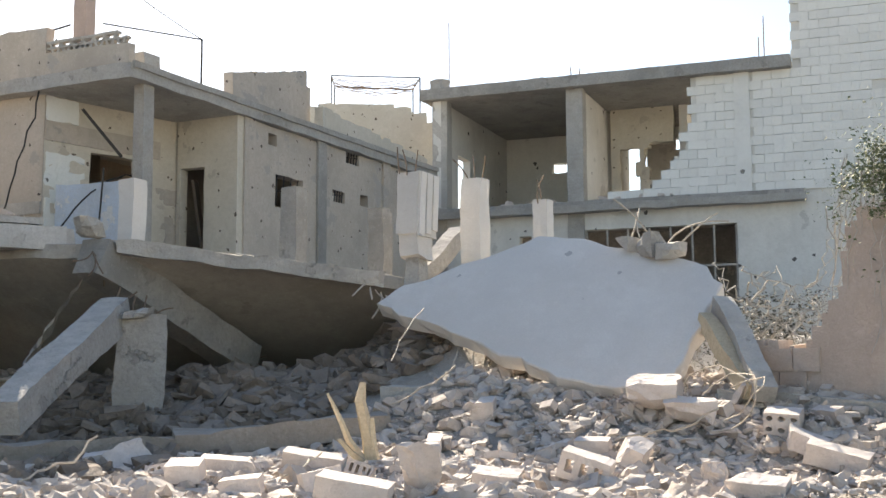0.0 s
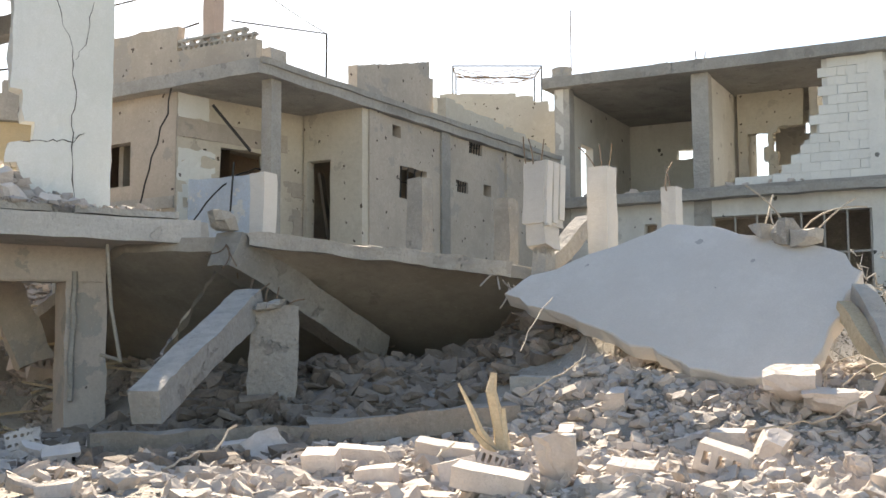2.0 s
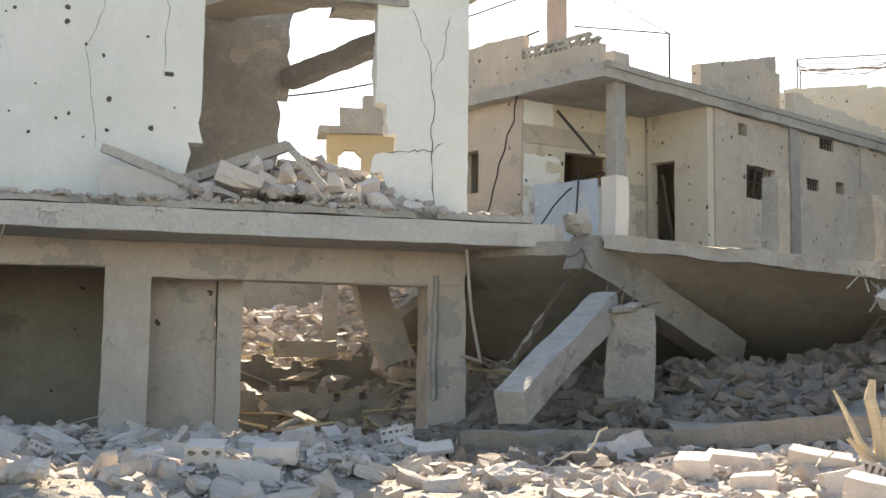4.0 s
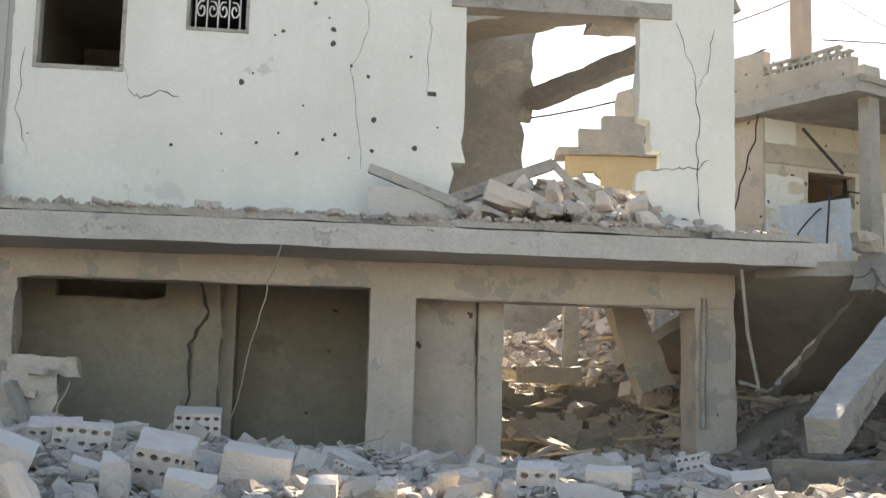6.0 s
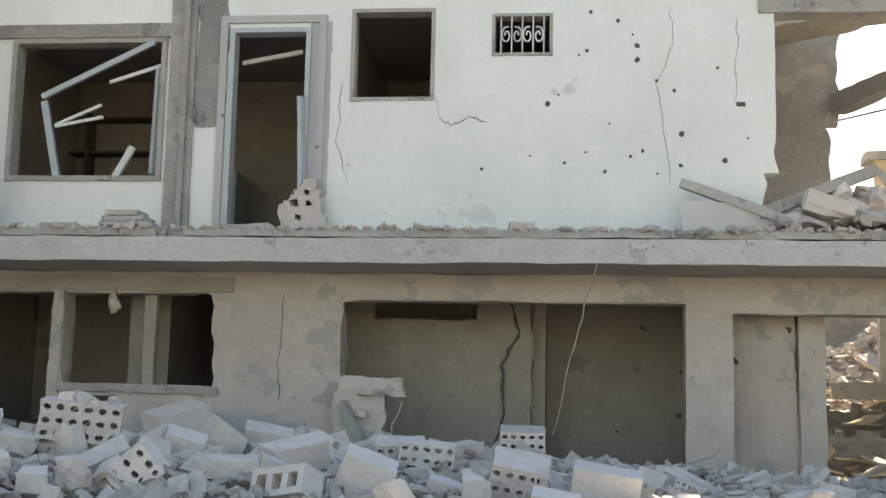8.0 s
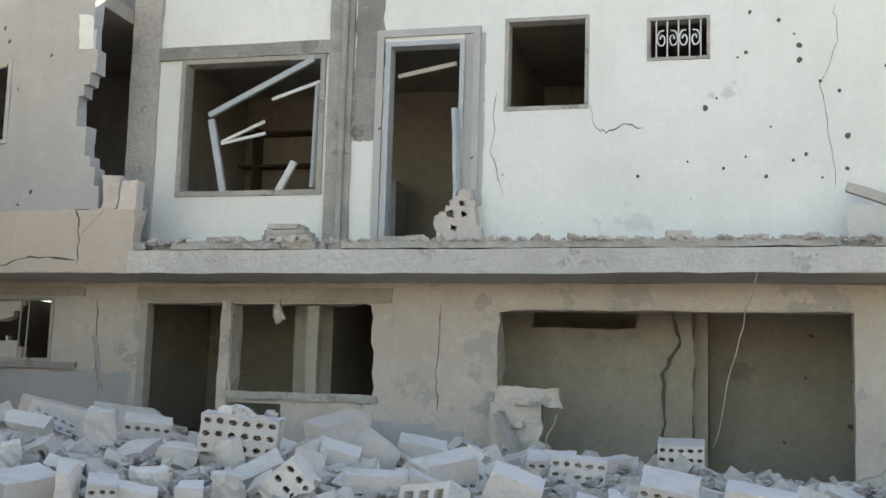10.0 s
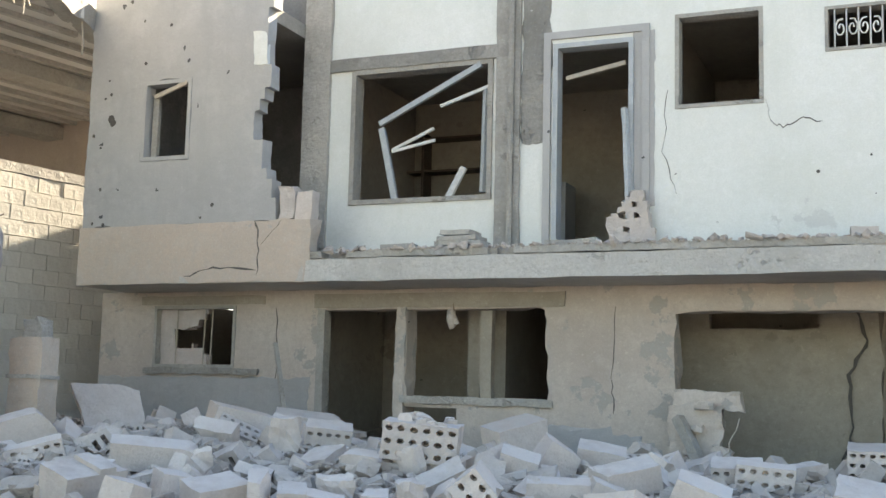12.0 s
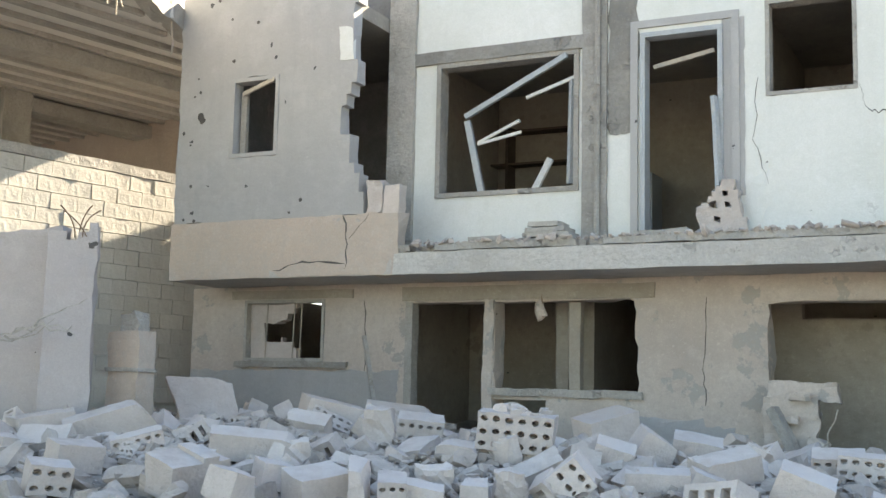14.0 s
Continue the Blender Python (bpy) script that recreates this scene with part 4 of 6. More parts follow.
part("foot", tube([(3.42, 12.75, 1.74), (3.2, 12.75, 1.8)], 0.02), PALEBAR, ladder)
loops = thing("wire_coil", (7.2, 6.4, 1.3), "loose coil of pale steel wire on rubble", "wire")
for k in range(3):
    c = Vector((7.25, 6.3 - 0.08 * k, 1.48))
    n0 = 15 - 4 * k
    pts = [c + Vector((0.15 * math.cos(a * 0.4), (0.5 - 0.09 * k) * math.cos(a * 0.4 + 0.5 * k), (0.24 - 0.05 * k) * math.sin(a * 0.4 + 0.2 * k))) + noise.noise_vector(Vector((a * 0.5, k * 3, 0))) * 0.06 for a in range(n0)]
    part("loop", tube(pts, 0.006, sides=5), PALEBAR, loops)
for k, (a, b) in enumerate((((6.6, 9.0, 1.5), (7.6, 9.9, 2.3)), ((6.9, 9.0, 1.5), (7.3, 9.4, 2.1)), ((6.2, 9.3, 1.8), (7.0, 9.9, 2.35)))):
    rod = single("steel_rod", tube(curve_points(a, b, -0.06, 8, 0.01, k), 0.006, sides=5), PALEBAR, "thin bent reinforcing rod sticking out of rubble", "rod", group="loose rods")

# broken garden wall on the far right, with creeper
gw = thing("garden_wall", (8.4, 5.8, 1.2), "broken garden wall of earthy pink plastered blocks", "wall")
gm = along((8.25, 6.75, 0), (8.55, 4.0, 0))[0]


def garden_top(u):
    """The torn outline of the wall, from its low broken end up to the standing part."""
    rise = 1.88 + 0.06 * math.sin(u * 11) if u < 0.5 else 1.9 + 0.45 * (u - 0.5) / 0.32
    if u > 0.82:
        rise = 2.35 + 0.62 * min(1, (u - 0.82) / 0.13)
    return rise + 0.05 * math.sin(u * 37)


part("core", panel(gm, 2.7, 3.2, 0.2, lambda u, v: 0.95 < v < garden_top(u), 0.05, (), (), lambda u, v: 0.025 if v > 1.5 else 0.008, 0.02), TANBLK, gw)
for r in range(4):
    for c in range(4):
        u0 = 0.0 + c * 0.26 - (0.13 if r % 2 else 0)
        v0 = 1.08 + r * 0.2
        if u0 < -0.05 or u0 > 0.7 - 0.1 * r:
            continue
        for y0, y1 in ((0.2, 0.222), (-0.022, 0.0)):
            part("block", box((u0, y0, v0), (u0 + 0.245, y1, v0 + 0.188), gm, 0.014, 0.06, r * 7 + c), TANBLK, gw)
part("coping_block", box((0.28, -0.04, 1.9), (0.62, 0.2, 2.06), gm @ pose(0, 0, 0, 0, 8, 6), 0.03, 0.07, 4), BLOCK, gw, "pale block lying on the broken edge")
bush = thing("creeper_bush", (8.6, 5.4, 1.9), "dusty green creeper with dry vines hanging over the broken wall", "bush")
for k in range(64):
    rr = random.Random(300 + k)
    top = Vector((8.42 + rr.uniform(-0.15, 0.3), 6.0 - rr.uniform(0, 1.0), 3.15 + rr.uniform(-0.25, 0.35)))
    low = top + Vector((rr.uniform(-0.12, 0.12), rr.uniform(-0.05, 0.32), -rr.uniform(0.5, 1.15)))
    part("stem", tube(curve_points(top, low, rr.uniform(-0.14, 0.14), 9, 0.045, k), 0.006, sides=4, taper=0.5), TWIG, bush)
bl = bmesh.new()
rr = random.Random(5)
for k in range(17000):
    c = Vector((8.5 + rr.gauss(0, 0.17), 5.36 + rr.gauss(0, 0.26), 3.28 + rr.gauss(0, 0.21) - 0.45 * rr.random() ** 3))
    if noise.noise(c * 3.4) < -0.12 or noise.noise(c * 9.0) < -0.25:
        continue
    d = Vector((rr.gauss(0, 1), rr.gauss(0, 1), rr.gauss(0, 1))).normalized() * rr.uniform(0.011, 0.024)
    e = d.orthogonal().normalized() * d.length * 0.6
    v = [bl.verts.new(c - d), bl.verts.new(c + e), bl.verts.new(c + d + Vector((0, 0, -0.006))), bl.verts.new(c - e)]
    bl.faces.new(v)
part("foliage", bl, GREEN, bush, "small dusty green leaves", kind="stuff")
thicket = thing("dead_branches", (9.6, 6.6, 1.2), "tangle of dry grey branches behind the wall", "branches")
for k in range(150):
    rr = random.Random(500 + k)
    p = Vector((9.6 + rr.uniform(-0.5, 0.9), 7.7 + rr.uniform(-0.9, 0.8), 1.5 + 1.0 * rr.random() ** 1.3))
    q = p + Vector((rr.uniform(-0.7, 0.7), rr.uniform(-0.7, 0.7), rr.uniform(-0.15, 0.45)))
    part("branch", tube(curve_points(p, q, rr.uniform(-0.25, 0.25), 8, 0.06, k), rr.uniform(0.006, 0.014), sides=4, taper=0.4), TWIG, thicket)
bl = bmesh.new()
rr = random.Random(6)
for k in range(9000):
    c = Vector((9.9 + rr.gauss(0, 0.35), 7.9 + rr.gauss(0, 0.45), 1.55 + 0.95 * rr.random() ** 1.4))
    if noise.noise(c * 3.0) < -0.05:
        continue
    d = Vector((rr.gauss(0, 1), rr.gauss(0, 1), rr.gauss(0, 1))).normalized() * rr.uniform(0.012, 0.028)
    e = d.orthogonal().normalized() * d.length * 0.5
    bl.faces.new([bl.verts.new(c - d), bl.verts.new(c + e), bl.verts.new(c + d), bl.verts.new(c - e)])
part("dry_leaves", bl, DRYLEAF, thicket, "withered grey-brown leaves", kind="stuff")

# ---------------------------------------------------------------- beige house behind
H0 = Matrix(((0.885, -0.465, 0, 6.63), (0.465, 0.885, 0, 17.22), (0, 0, 1, 0), (0, 0, 0, 1)))
bh = thing("beige_house", (10, 21, 1.0), "bullet-scarred beige house with a corner loggia and flat roof", "house")
part("roof", box((-0.05, -0.12, 6.24), (10.4, 5.2, 6.47), H0, 0.03, 0.3), CONCD, bh)
part("roof_edge", box((0.0, -0.16, 6.40), (10.4, -0.1, 6.50), H0, 0.02, 0.2), CONC, bh)
wins = [(3.79, 4.06, 5.88, 6.1), (4.02, 4.95, 4.78, 5.38), (6.52, 7.05, 6.0, 6.28 - 0.05), (6.01, 6.48, 5.15, 5.4), (7.09, 7.42, 5.2, 5.43)]
part("wall", wall_panel(3.05, 10.3, 1.4, 6.24, 0.0, 0.25, wins, torn=[(4.5, 5.0, 0.7, 0.03), (3.2, 5, 0.5, 0.03)], step=0.2, m=H0), BEIGE, bh)
part("pilaster", box((5.41, -0.05, 1.4), (5.72, -0.003, 6.24), H0, 0.01, 0.2), CONCD, bh)
part("pilaster", box((3.02, -0.04, 1.4), (3.34, -0.003, 6.24), H0, 0.012, 0.2), BEIGE, bh)
part("pilaster", box((8.0, -0.05, 1.4), (8.3, -0.003, 6.24), H0, 0.01, 0.2), BEIGE, bh)
part("loggia_side_wall", wall_panel(0.0, 1.3, 1.4, 6.24, 0.0, 0.2, [(0.70, 1.22, 3.45, 5.38)], step=0.2, m=H0 @ Matrix(((0, -1, 0, 3.05), (1, 0, 0, 0), (0, 0, 1, 0), (0, 0, 0, 1)))), CREAM, bh)
lw = H0 @ along((0.26, 1.9, 0), (3.05, 1.3, 0))[0]
part("loggia_back_wall", wall_panel(0.0, 2.86, 1.4, 6.24, 0.0, 0.2, [(0.87, 1.85, 4.9, 5.43)], torn=[(1.5, 4.7, 0.8, 0.04)], step=0.2, m=lw), CREAM, bh)
part("white_plaster", wall_panel(0.03, 0.85, 3.5, 5.3, -0.014, 0.012, [], torn=[(0.6, 4.4, 1.4, 0.07)], step=0.09, m=lw, extra=lambda x, z: x < 0.72 + 0.15 * noise.noise(Vector((0, z * 2, 3))) and noise.noise(Vector((x * 4, z * 4, 5))) < 0.42), WHITE, bh, "remnant of white plaster on the loggia wall")
part("white_plaster", wall_panel(0.03, 0.62, 5.84, 6.22, -0.014, 0.012, [], torn=[(0.4, 6.0, 1.0, 0.05)], step=0.08, m=lw), WHITE, bh, "remnant of white plaster on the loggia wall")
part("white_plaster", wall_panel(2.0, 2.8, 3.5, 5.0, -0.014, 0.012, [], torn=[(2.4, 4.4, 1.4, 0.07)], step=0.09, m=lw, extra=lambda x, z: noise.noise(Vector((x * 2.5, z * 2.5, 9))) > 0.08), BEIGE, bh, "stained patch of render on the loggia wall")
part("band", box((0.0, -0.03, 5.5), (2.3, -0.004, 5.82), lw, 0.01, 0.2), BEIGE, bh)
part("column", box((0.40, 0.0, 3.3), (0.64, 0.2, 6.24), H0, 0.008, 0.2), CONC, bh)
part("loggia_floor", box((0.0, 0.0, 3.2), (3.05, 2.2, 3.42), H0, 0.02, 0.2), CONCD, bh)
part("loggia_kerb", box((0.3, -0.05, 3.42), (3.05, 0.08, 3.56), H0, 0.05, 0.12), CONC, bh)
part("left_wall", wall_panel(0.0, 3.25, 1.4, 6.3, 0.0, 0.2, [(1.05, 1.75, 4.75, 5.5)], step=0.2, m=H0 @ Matrix(((0, 1, 0, 0.24), (1, 0, 0, 1.9), (0, 0, 1, 0), (0, 0, 0, 1)))), BEIGE, bh)
part("left_band", box((0.2, 1.9, 4.3), (0.236, 5.15, 4.5), H0, 0.01, 0.2), CONC, bh)
part("back_wall", box((0.3, 5.0, 1.4), (10.2, 5.2, 6.24), H0), BEIGE, bh)
part("inner_wall", box((3.3, 2.6, 1.4), (10.2, 2.7, 6.2), H0), INNER, bh)
part("inner_wall", box((0.5, 3.4, 1.4), (3.2, 3.5, 6.2), H0), INNER, bh)
part("parapet", box((0.02, 1.7, 6.47), (0.2, 5.2, 7.28), H0, 0.05, 0.2), BEIGE, bh)
part("parapet", box((0.02, 0.0, 6.47), (0.16, 1.7, 6.82), H0, 0.03, 0.15), BEIGE, bh)
for i in range(14):
    y0 = 0.1 + i * 0.112
    part("lattice_block", box((0.05, y0, 6.83), (0.13, y0 + 0.045, 7.0 - 0.06 * (i < 2)), H0 @ Matrix(((1, 0, 0, 0), (0, 1, 0.35 * (1 if i % 2 else -1), -2.4 * (1 if i % 2 else -1)), (0, 0, 1, 0), (0, 0, 0, 1))), 0.008, 0.06, i), CONC, bh)
part("lattice_rail", box((0.04, 0.25, 6.985), (0.14, 1.7, 7.03), H0, 0.015, 0.1), CONC, bh)
part("lattice_rail", box((0.045, 0.05, 6.89), (0.135, 1.7, 6.925), H0, 0.01, 0.1), CONC, bh)
part("chimney", box((0.85, 0.4, 6.47), (1.25, 0.7, 6.92), H0, 0.02, 0.12), CONC, bh)
part("roof_wall", panel(H0 @ Matrix.Translation((3.1, 0.3, 6.47)), 2.55, 1.3, 0.2, lambda u, v: v < 0.6 + u * 0.25 and not (u > 2.42 and v > 0.9), 0.045, (), (), lambda u, v: 0.02 if v > 0.4 else 0), BEIGE, bh)
part("roof_parapet", panel(H0 @ Matrix.Translation((5.65, 0.0, 6.47)), 4.5, 0.6, 0.2, lambda u, v: v < 0.48 - u * 0.06 + 0.05 * noise.noise(Vector((u * 2, 0, 0))), 0.05, (), (), lambda u, v: 0.03 if v > 0.1 else 0), CREAM, bh)
part("roof_pillar", box((0.2, 1.05, 6.5), (0.42, 1.3, 8.6), H0, 0.01, 0.2), REDP, bh, "pinkish roof pillar")
part("roof_post", tube([H0 @ Vector((2.2, 0.3, 6.5)), H0 @ Vector((2.2, 0.3, 7.45))], 0.018), DARKM, bh)
part("roof_rail", tube([H0 @ Vector((2.2, 0.3, 7.45)), H0 @ Vector((0.1, 0.6, 7.2))], 0.012), DARKM, bh)
part("roof_wire", tube(curve_points(H0 @ Vector((2.2, 0.3, 7.45)), H0 @ Vector((0.3, 1.2, 8.5)), 0.06, 8), 0.008), DARKM, bh)
part("roof_wire", tube(curve_points(H0 @ Vector((0.3, 1.2, 8.1)), H0 @ Vector((0.1, 6.0, 8.0)), 0.1, 8, 0.02), 0.015), DARKM, bh)
part("roof_wire", tube(curve_points(H0 @ Vector((0.2, 3.0, 7.25)), H0 @ Vector((0.1, 4.4, 7.6)), 0, 4), 0.015), DARKM, bh)
for k, (a, b, c, d) in enumerate(((4.02, 4.95, 4.78, 5.38), (6.52, 7.05, 6.0, 6.23), (6.01, 6.48, 5.15, 5.4))):
    w = thing("window", tuple(H0 @ Vector((a, 0, c))), "small glassless window with a rusted grille", "window", "grilled windows")
    for j in range(5):
        x = a + (b - a) * (j + 0.5) / 5
        part("grille_bar", tube([H0 @ Vector((x, 0.05, c)), H0 @ Vector((x + 0.05 * (k == 0) * j, 0.03, d))], 0.012, sides=4), DARKM, w)
    part("rail", tube([H0 @ Vector((a, 0.05, (c + d) / 2)), H0 @ Vector((b, 0.05, (c + d) / 2 + 0.05))], 0.012, sides=4), DARKM, w)
dr = thing("wooden_door", tuple(H0 @ Vector((2.95, 0.5, 3.45))), "dark broken wooden door hanging in its frame", "door")
part("door_frame", box((3.07, 0.72, 3.42), (3.12, 0.78, 5.36), H0, 0.008, 0.2), DARKW, dr)
part("leaf", bar(H0 @ Vector((3.2, 0.85, 3.45)), H0 @ Vector((3.12, 1.12, 5.2)), 0.22, 0.05, 0.02, 0.2), DARKW, dr)
sh = thing("metal_sheet", tuple(H0 @ Vector((0.28, 0.9, 3.42))), "dented pale blue sheet standing on the loggia rim", "sheet")
part("sheet", panel(H0 @ along((0.18, 1.55, 3.42), (0.32, 0.3, 3.42))[0], 1.25, 1.3, 0.03, lambda u, v: True, 0.1, (), (), lambda u, v: 0.03, 0.05), SHEET, sh)
part("pole", tube([H0 @ Vector((0.2, 0.7, 3.5)), H0 @ Vector((0.1, 0.5, 4.9))], 0.015), CABLE, sh)
aw = thing("fallen_rail", tuple(H0 @ Vector((1.0, 1.0, 5.0))), "rusty iron strut hanging slanted in the loggia", "strut")
part("strut", bar(H0 @ Vector((0.35, 1.2, 5.95)), H0 @ Vector((0.95, 0.9, 5.25)), 0.03, 0.04), DARKM, aw)
cb = thing("power_cable", tuple(H0 @ Vector((0.0, 1.2, 3.4))), "slack black power cable looped down the house wall", "cable")
part("run", tube(curve_points(H0 @ Vector((0.15, 1.6, 7.1)), H0 @ Vector((-0.3, 2.2, 4.2)), 0.1, 12, 0.04, 3), 0.013), CABLE, cb)
part("loop", tube(curve_points(H0 @ Vector((-0.6, 1.0, 3.5)), H0 @ Vector((1.2, 0.6, 4.9)), -0.45, 14, 0.02, 4), 0.013), CABLE, cb)

# ---------------------------------------------------------------- block building on the right
K = 1.2
R0 = Matrix(((0.5386, 0.8425, 0, 14.054 * K), (-0.8425, 0.5386, 0, 19.733 * K), (0, 0, 1, 0), (0, 0, 0, 1)))


def rz(z):
    return 1.6 + (z - 1.6) * K


rb = thing("block_building", (21, 19, 0.5), "gutted two-storey building of pale concrete blocks", "house")
part("roof", panel(R0 @ Matrix(((1, 0, 0, -0.1), (0, 0, 1, -0.25), (0, -1, 0, rz(7.58)), (0, 0, 0, 1))), 8.8, 7.0, 0.27, lambda u, v: True, 0.35, (), (), lambda u, v: 0.03), CONCD, rb)
part("upper_floor", box((-0.1, -0.2, rz(4.9)), (8.9, 7.0, rz(5.08)), R0, 0.02, 0.3), CONCD, rb)
part("ledge", box((0.2, -0.3, rz(4.86)), (8.95, -0.0, rz(5.0)), R0, 0.03, 0.15), CONC, rb)
for a, b in ((0.1, 0.42), (2.95, 3.28)):
    part("column", box((a * K, 0.0, 0.5), (b * K, 0.35, rz(7.37)), R0, 0.012, 0.2), CONC, rb)
part("ground_wall", wall_panel(0.1, 14.0, 0.4, rz(5.06), 0.05, 0.25, [(3.27 * K, 6.19 * K, rz(3.0), rz(4.53)), (1.94 * K, 2.2 * K, rz(4.2), rz(4.47))], step=0.25, m=R0), RBPL, rb)
part("back_wall", wall_panel(-0.2, 8.9, rz(5.0), rz(7.4), 5.2, 0.2, [(1.70, 2.2, rz(6.47), rz(6.7)), (3.6, 4.4, rz(5.2), rz(6.95)), (5.18, 5.48, rz(6.84), rz(7.08))], torn=[(2, rz(6.6), 0.4, 0.05), (5.3, rz(7), 0.3, 0.05)], step=0.15, m=R0), RBPL, rb)
part("cross_wall", wall_panel(0.0, 5.2, rz(5.0), rz(7.4), 0.0, 0.2, [(1.2, 2.1, rz(5.25), rz(6.4))], step=0.2, m=R0 @ Matrix(((0, -1, 0, 0.35), (1, 0, 0, 0), (0, 0, 1, 0), (0, 0, 0, 1)))), RBPL, rb)
part("cross_wall", wall_panel(0.2, 5.2, rz(5.0), rz(7.4), 0.0, 0.2, [], step=0.4, m=R0 @ Matrix(((0, -1, 0, 3.9), (1, 0, 0, 0), (0, 0, 1, 0), (0, 0, 0, 1)))), RBPL, rb)
part("inner_wall", wall_panel(4.0, 5.6, rz(5.0), rz(7.4), 2.6, 0.2, [], torn=[(4.9, rz(5.9), 0.9, 0.05)], step=0.12, m=R0, extra=lambda x, z: not (4.30 < x < 4.68 + 0.06 * math.sin(z * 7) and z < rz(6.46)) and not (x > 4.95 + 0.1 * math.sin(z * 5) and z < rz(6.62))), CREAM, rb)
part("cross_wall", wall_panel(2.6, 5.2, rz(5.0), rz(7.4), 0.0, 0.2, [], step=0.4, m=R0 @ Matrix(((0, -1, 0, 5.95), (1, 0, 0, 0), (0, 0, 1, 0), (0, 0, 0, 1)))), RBPL, rb)
# dark colour stands for the unlit depth behind the shop window
part("room_back", box((0.3, 4.2, 0.5), (13.9, 4.4, rz(4.9)), R0), SHADED, rb)
part("room_floor_slab", box((8.9, 0.3, rz(4.9)), (13.9, 4.4, rz(5.05)), R0), CONCD, rb)
part("end_wall", box((14.0, 0.05, 0.4), (14.2, 6.0, rz(9.5)), R0), RBPL, rb)
part("post", box((6.2 * K, -0.035, rz(5.08)), (6.49 * K, 0.2, rz(7.36)), R0, 0.01, 0.2), BLOCKW, rb)
wmull = thing("shop_window", tuple(R0 @ Vector((3.3 * K, 0, rz(3.4)))), "wide glassless shop window with pale mullions", "window")
for k in range(8):
    x = (3.3 + 2.86 * k / 7) * K
    part("mullion", box((x - 0.02, 0.1, rz(3.0)), (x + 0.02, 0.15, rz(4.52)), R0), CONC, wmull)
part("transom", box((3.3 * K, 0.1, rz(3.74)), (6.18 * K, 0.15, rz(3.78)), R0), CONC, wmull)
for k, (s, d) in enumerate(((0.35, 1.6), (6.75, 1.0), (6.65, 0.6), (3.0, 0.4), (3.12, 0.35))):
    part("roof_bar", tube([R0 @ Vector((s * K, 0.4, rz(7.5))), R0 @ Vector((s * K + 0.1 * (k > 2) * (k - 3.5), 0.4, rz(7.5) + d * K))], 0.014, sides=5), RUST, rb)
for k in range(26):
    rr = random.Random(1700 + k)
    c = chunk_mesh(rr, rr.uniform(0.12, 0.3))
    c.transform(R0 @ Matrix.Translation((rr.choice((rr.uniform(0.5, 3.3), rr.uniform(4.1, 6.0))), rr.uniform(-0.1, 0.5), rz(5.08) + 0.06)))
    part("sill_lump", c, RUBBLE, rb)
part("roof_lump", box((0.0, 0.0, rz(7.56)), (0.4, 0.4, rz(7.85)), R0, 0.1, 0.12), CONC, rb)
part("roof_lump", box((2.1 * K, 0.0, rz(7.56)), (2.5 * K, 0.3, rz(7.64)), R0, 0.04, 0.1), CONC, rb)
part("roof_lump", box((5.9 * K, 0.0, rz(7.56)), (6.6 * K, 0.3, rz(7.64)), R0, 0.05, 0.1), CONC, rb)
# the torn block wall, block by block
bw, bhh = 0.42, 0.21


def torn_edge(z):
    """Where the torn block wall begins at the height z: low courses reach far in, then a stepped slope, then almost upright."""
    h = (z - rz(5.05)) / K
    return (3.5 + h * 4.5 if h < 0.25 else 4.65 + (h - 0.25) * 0.62 if h < 1.1 else 5.2 + (h - 1.1) * 0.1) * K


coreR = panel(R0 @ Matrix.Translation((3.4 * K, 0.05, rz(5.05))), 10.0, 4.6, 0.16, lambda u, v: (u + 3.4 * K > torn_edge(v + rz(5.05)) + 0.14) and (v + rz(5.05) < rz(7.4) or u + 3.4 * K > 7.25 * K), 0.14, (), (), lambda u, v: 0.0)
part("block_core", coreR, MORTAR, rb)
shared = []
for k in range(4):
    me = bpy.data.meshes.new("block")
    b_ = box((0.003, -0.03, 0.003), (bw - 0.003, 0.03, bhh - 0.003), None, 0.007, 0.14, k * 3.3)
    bmesh.ops.recalc_face_normals(b_, faces=b_.faces)
    b_.to_mesh(me)
    b_.free()
    me.materials.append(BLOCKW)
    shared.append(me)
rr = random.Random(77)
inv = PLACE[rb].inverted()
for r in range(22):
    z = rz(5.08) + r * bhh
    for c in range(26):
        x = 3.4 * K + (c - 1) * bw + (bw / 2 if r % 2 else 0)
        left = torn_edge(z) + rr.uniform(-0.1, 0.1)
        if x < left or x > 11.6 or (z + bhh > rz(7.4) and x < 7.25 * K) or 6.2 * K - 0.1 < x < 6.49 * K - bw + 0.12 or rr.random() < 0.008:
            continue
        ob = new("block", shared[rr.randrange(4)])
        ob.parent = rb
        ob.matrix_basis = inv @ R0 @ Matrix.Translation((x, 0.03 + rr.uniform(-0.006, 0.006), z)) @ pose(0, 0, 0, 0, rr.uniform(-0.5, 0.5), 0)

# ---------------------------------------------------------------- farther houses
bg = thing("far_house", (17.2, 26.6, 1), "low beige house with a stepped broken parapet", "house")
part("wall", panel(along((15.2, 27.3, 3.0), (18.6, 25.1, 3.0))[0], 4.0, 6.2, 0.3, lambda u, v: v < 5.85 + (0.15 if 0.6 < u < 2.6 else 0) - (0.15 if u > 3.0 else 0) - (0.2 if u > 3.4 else 0), 0.08, (), (), lambda u, v: 0.04 if v > 5 else 0), CREAM, bg)
fr = thing("roof_frame", (17.4, 27.0, 8.9), "thin steel pergola frame with sagging net on the roof", "frame")
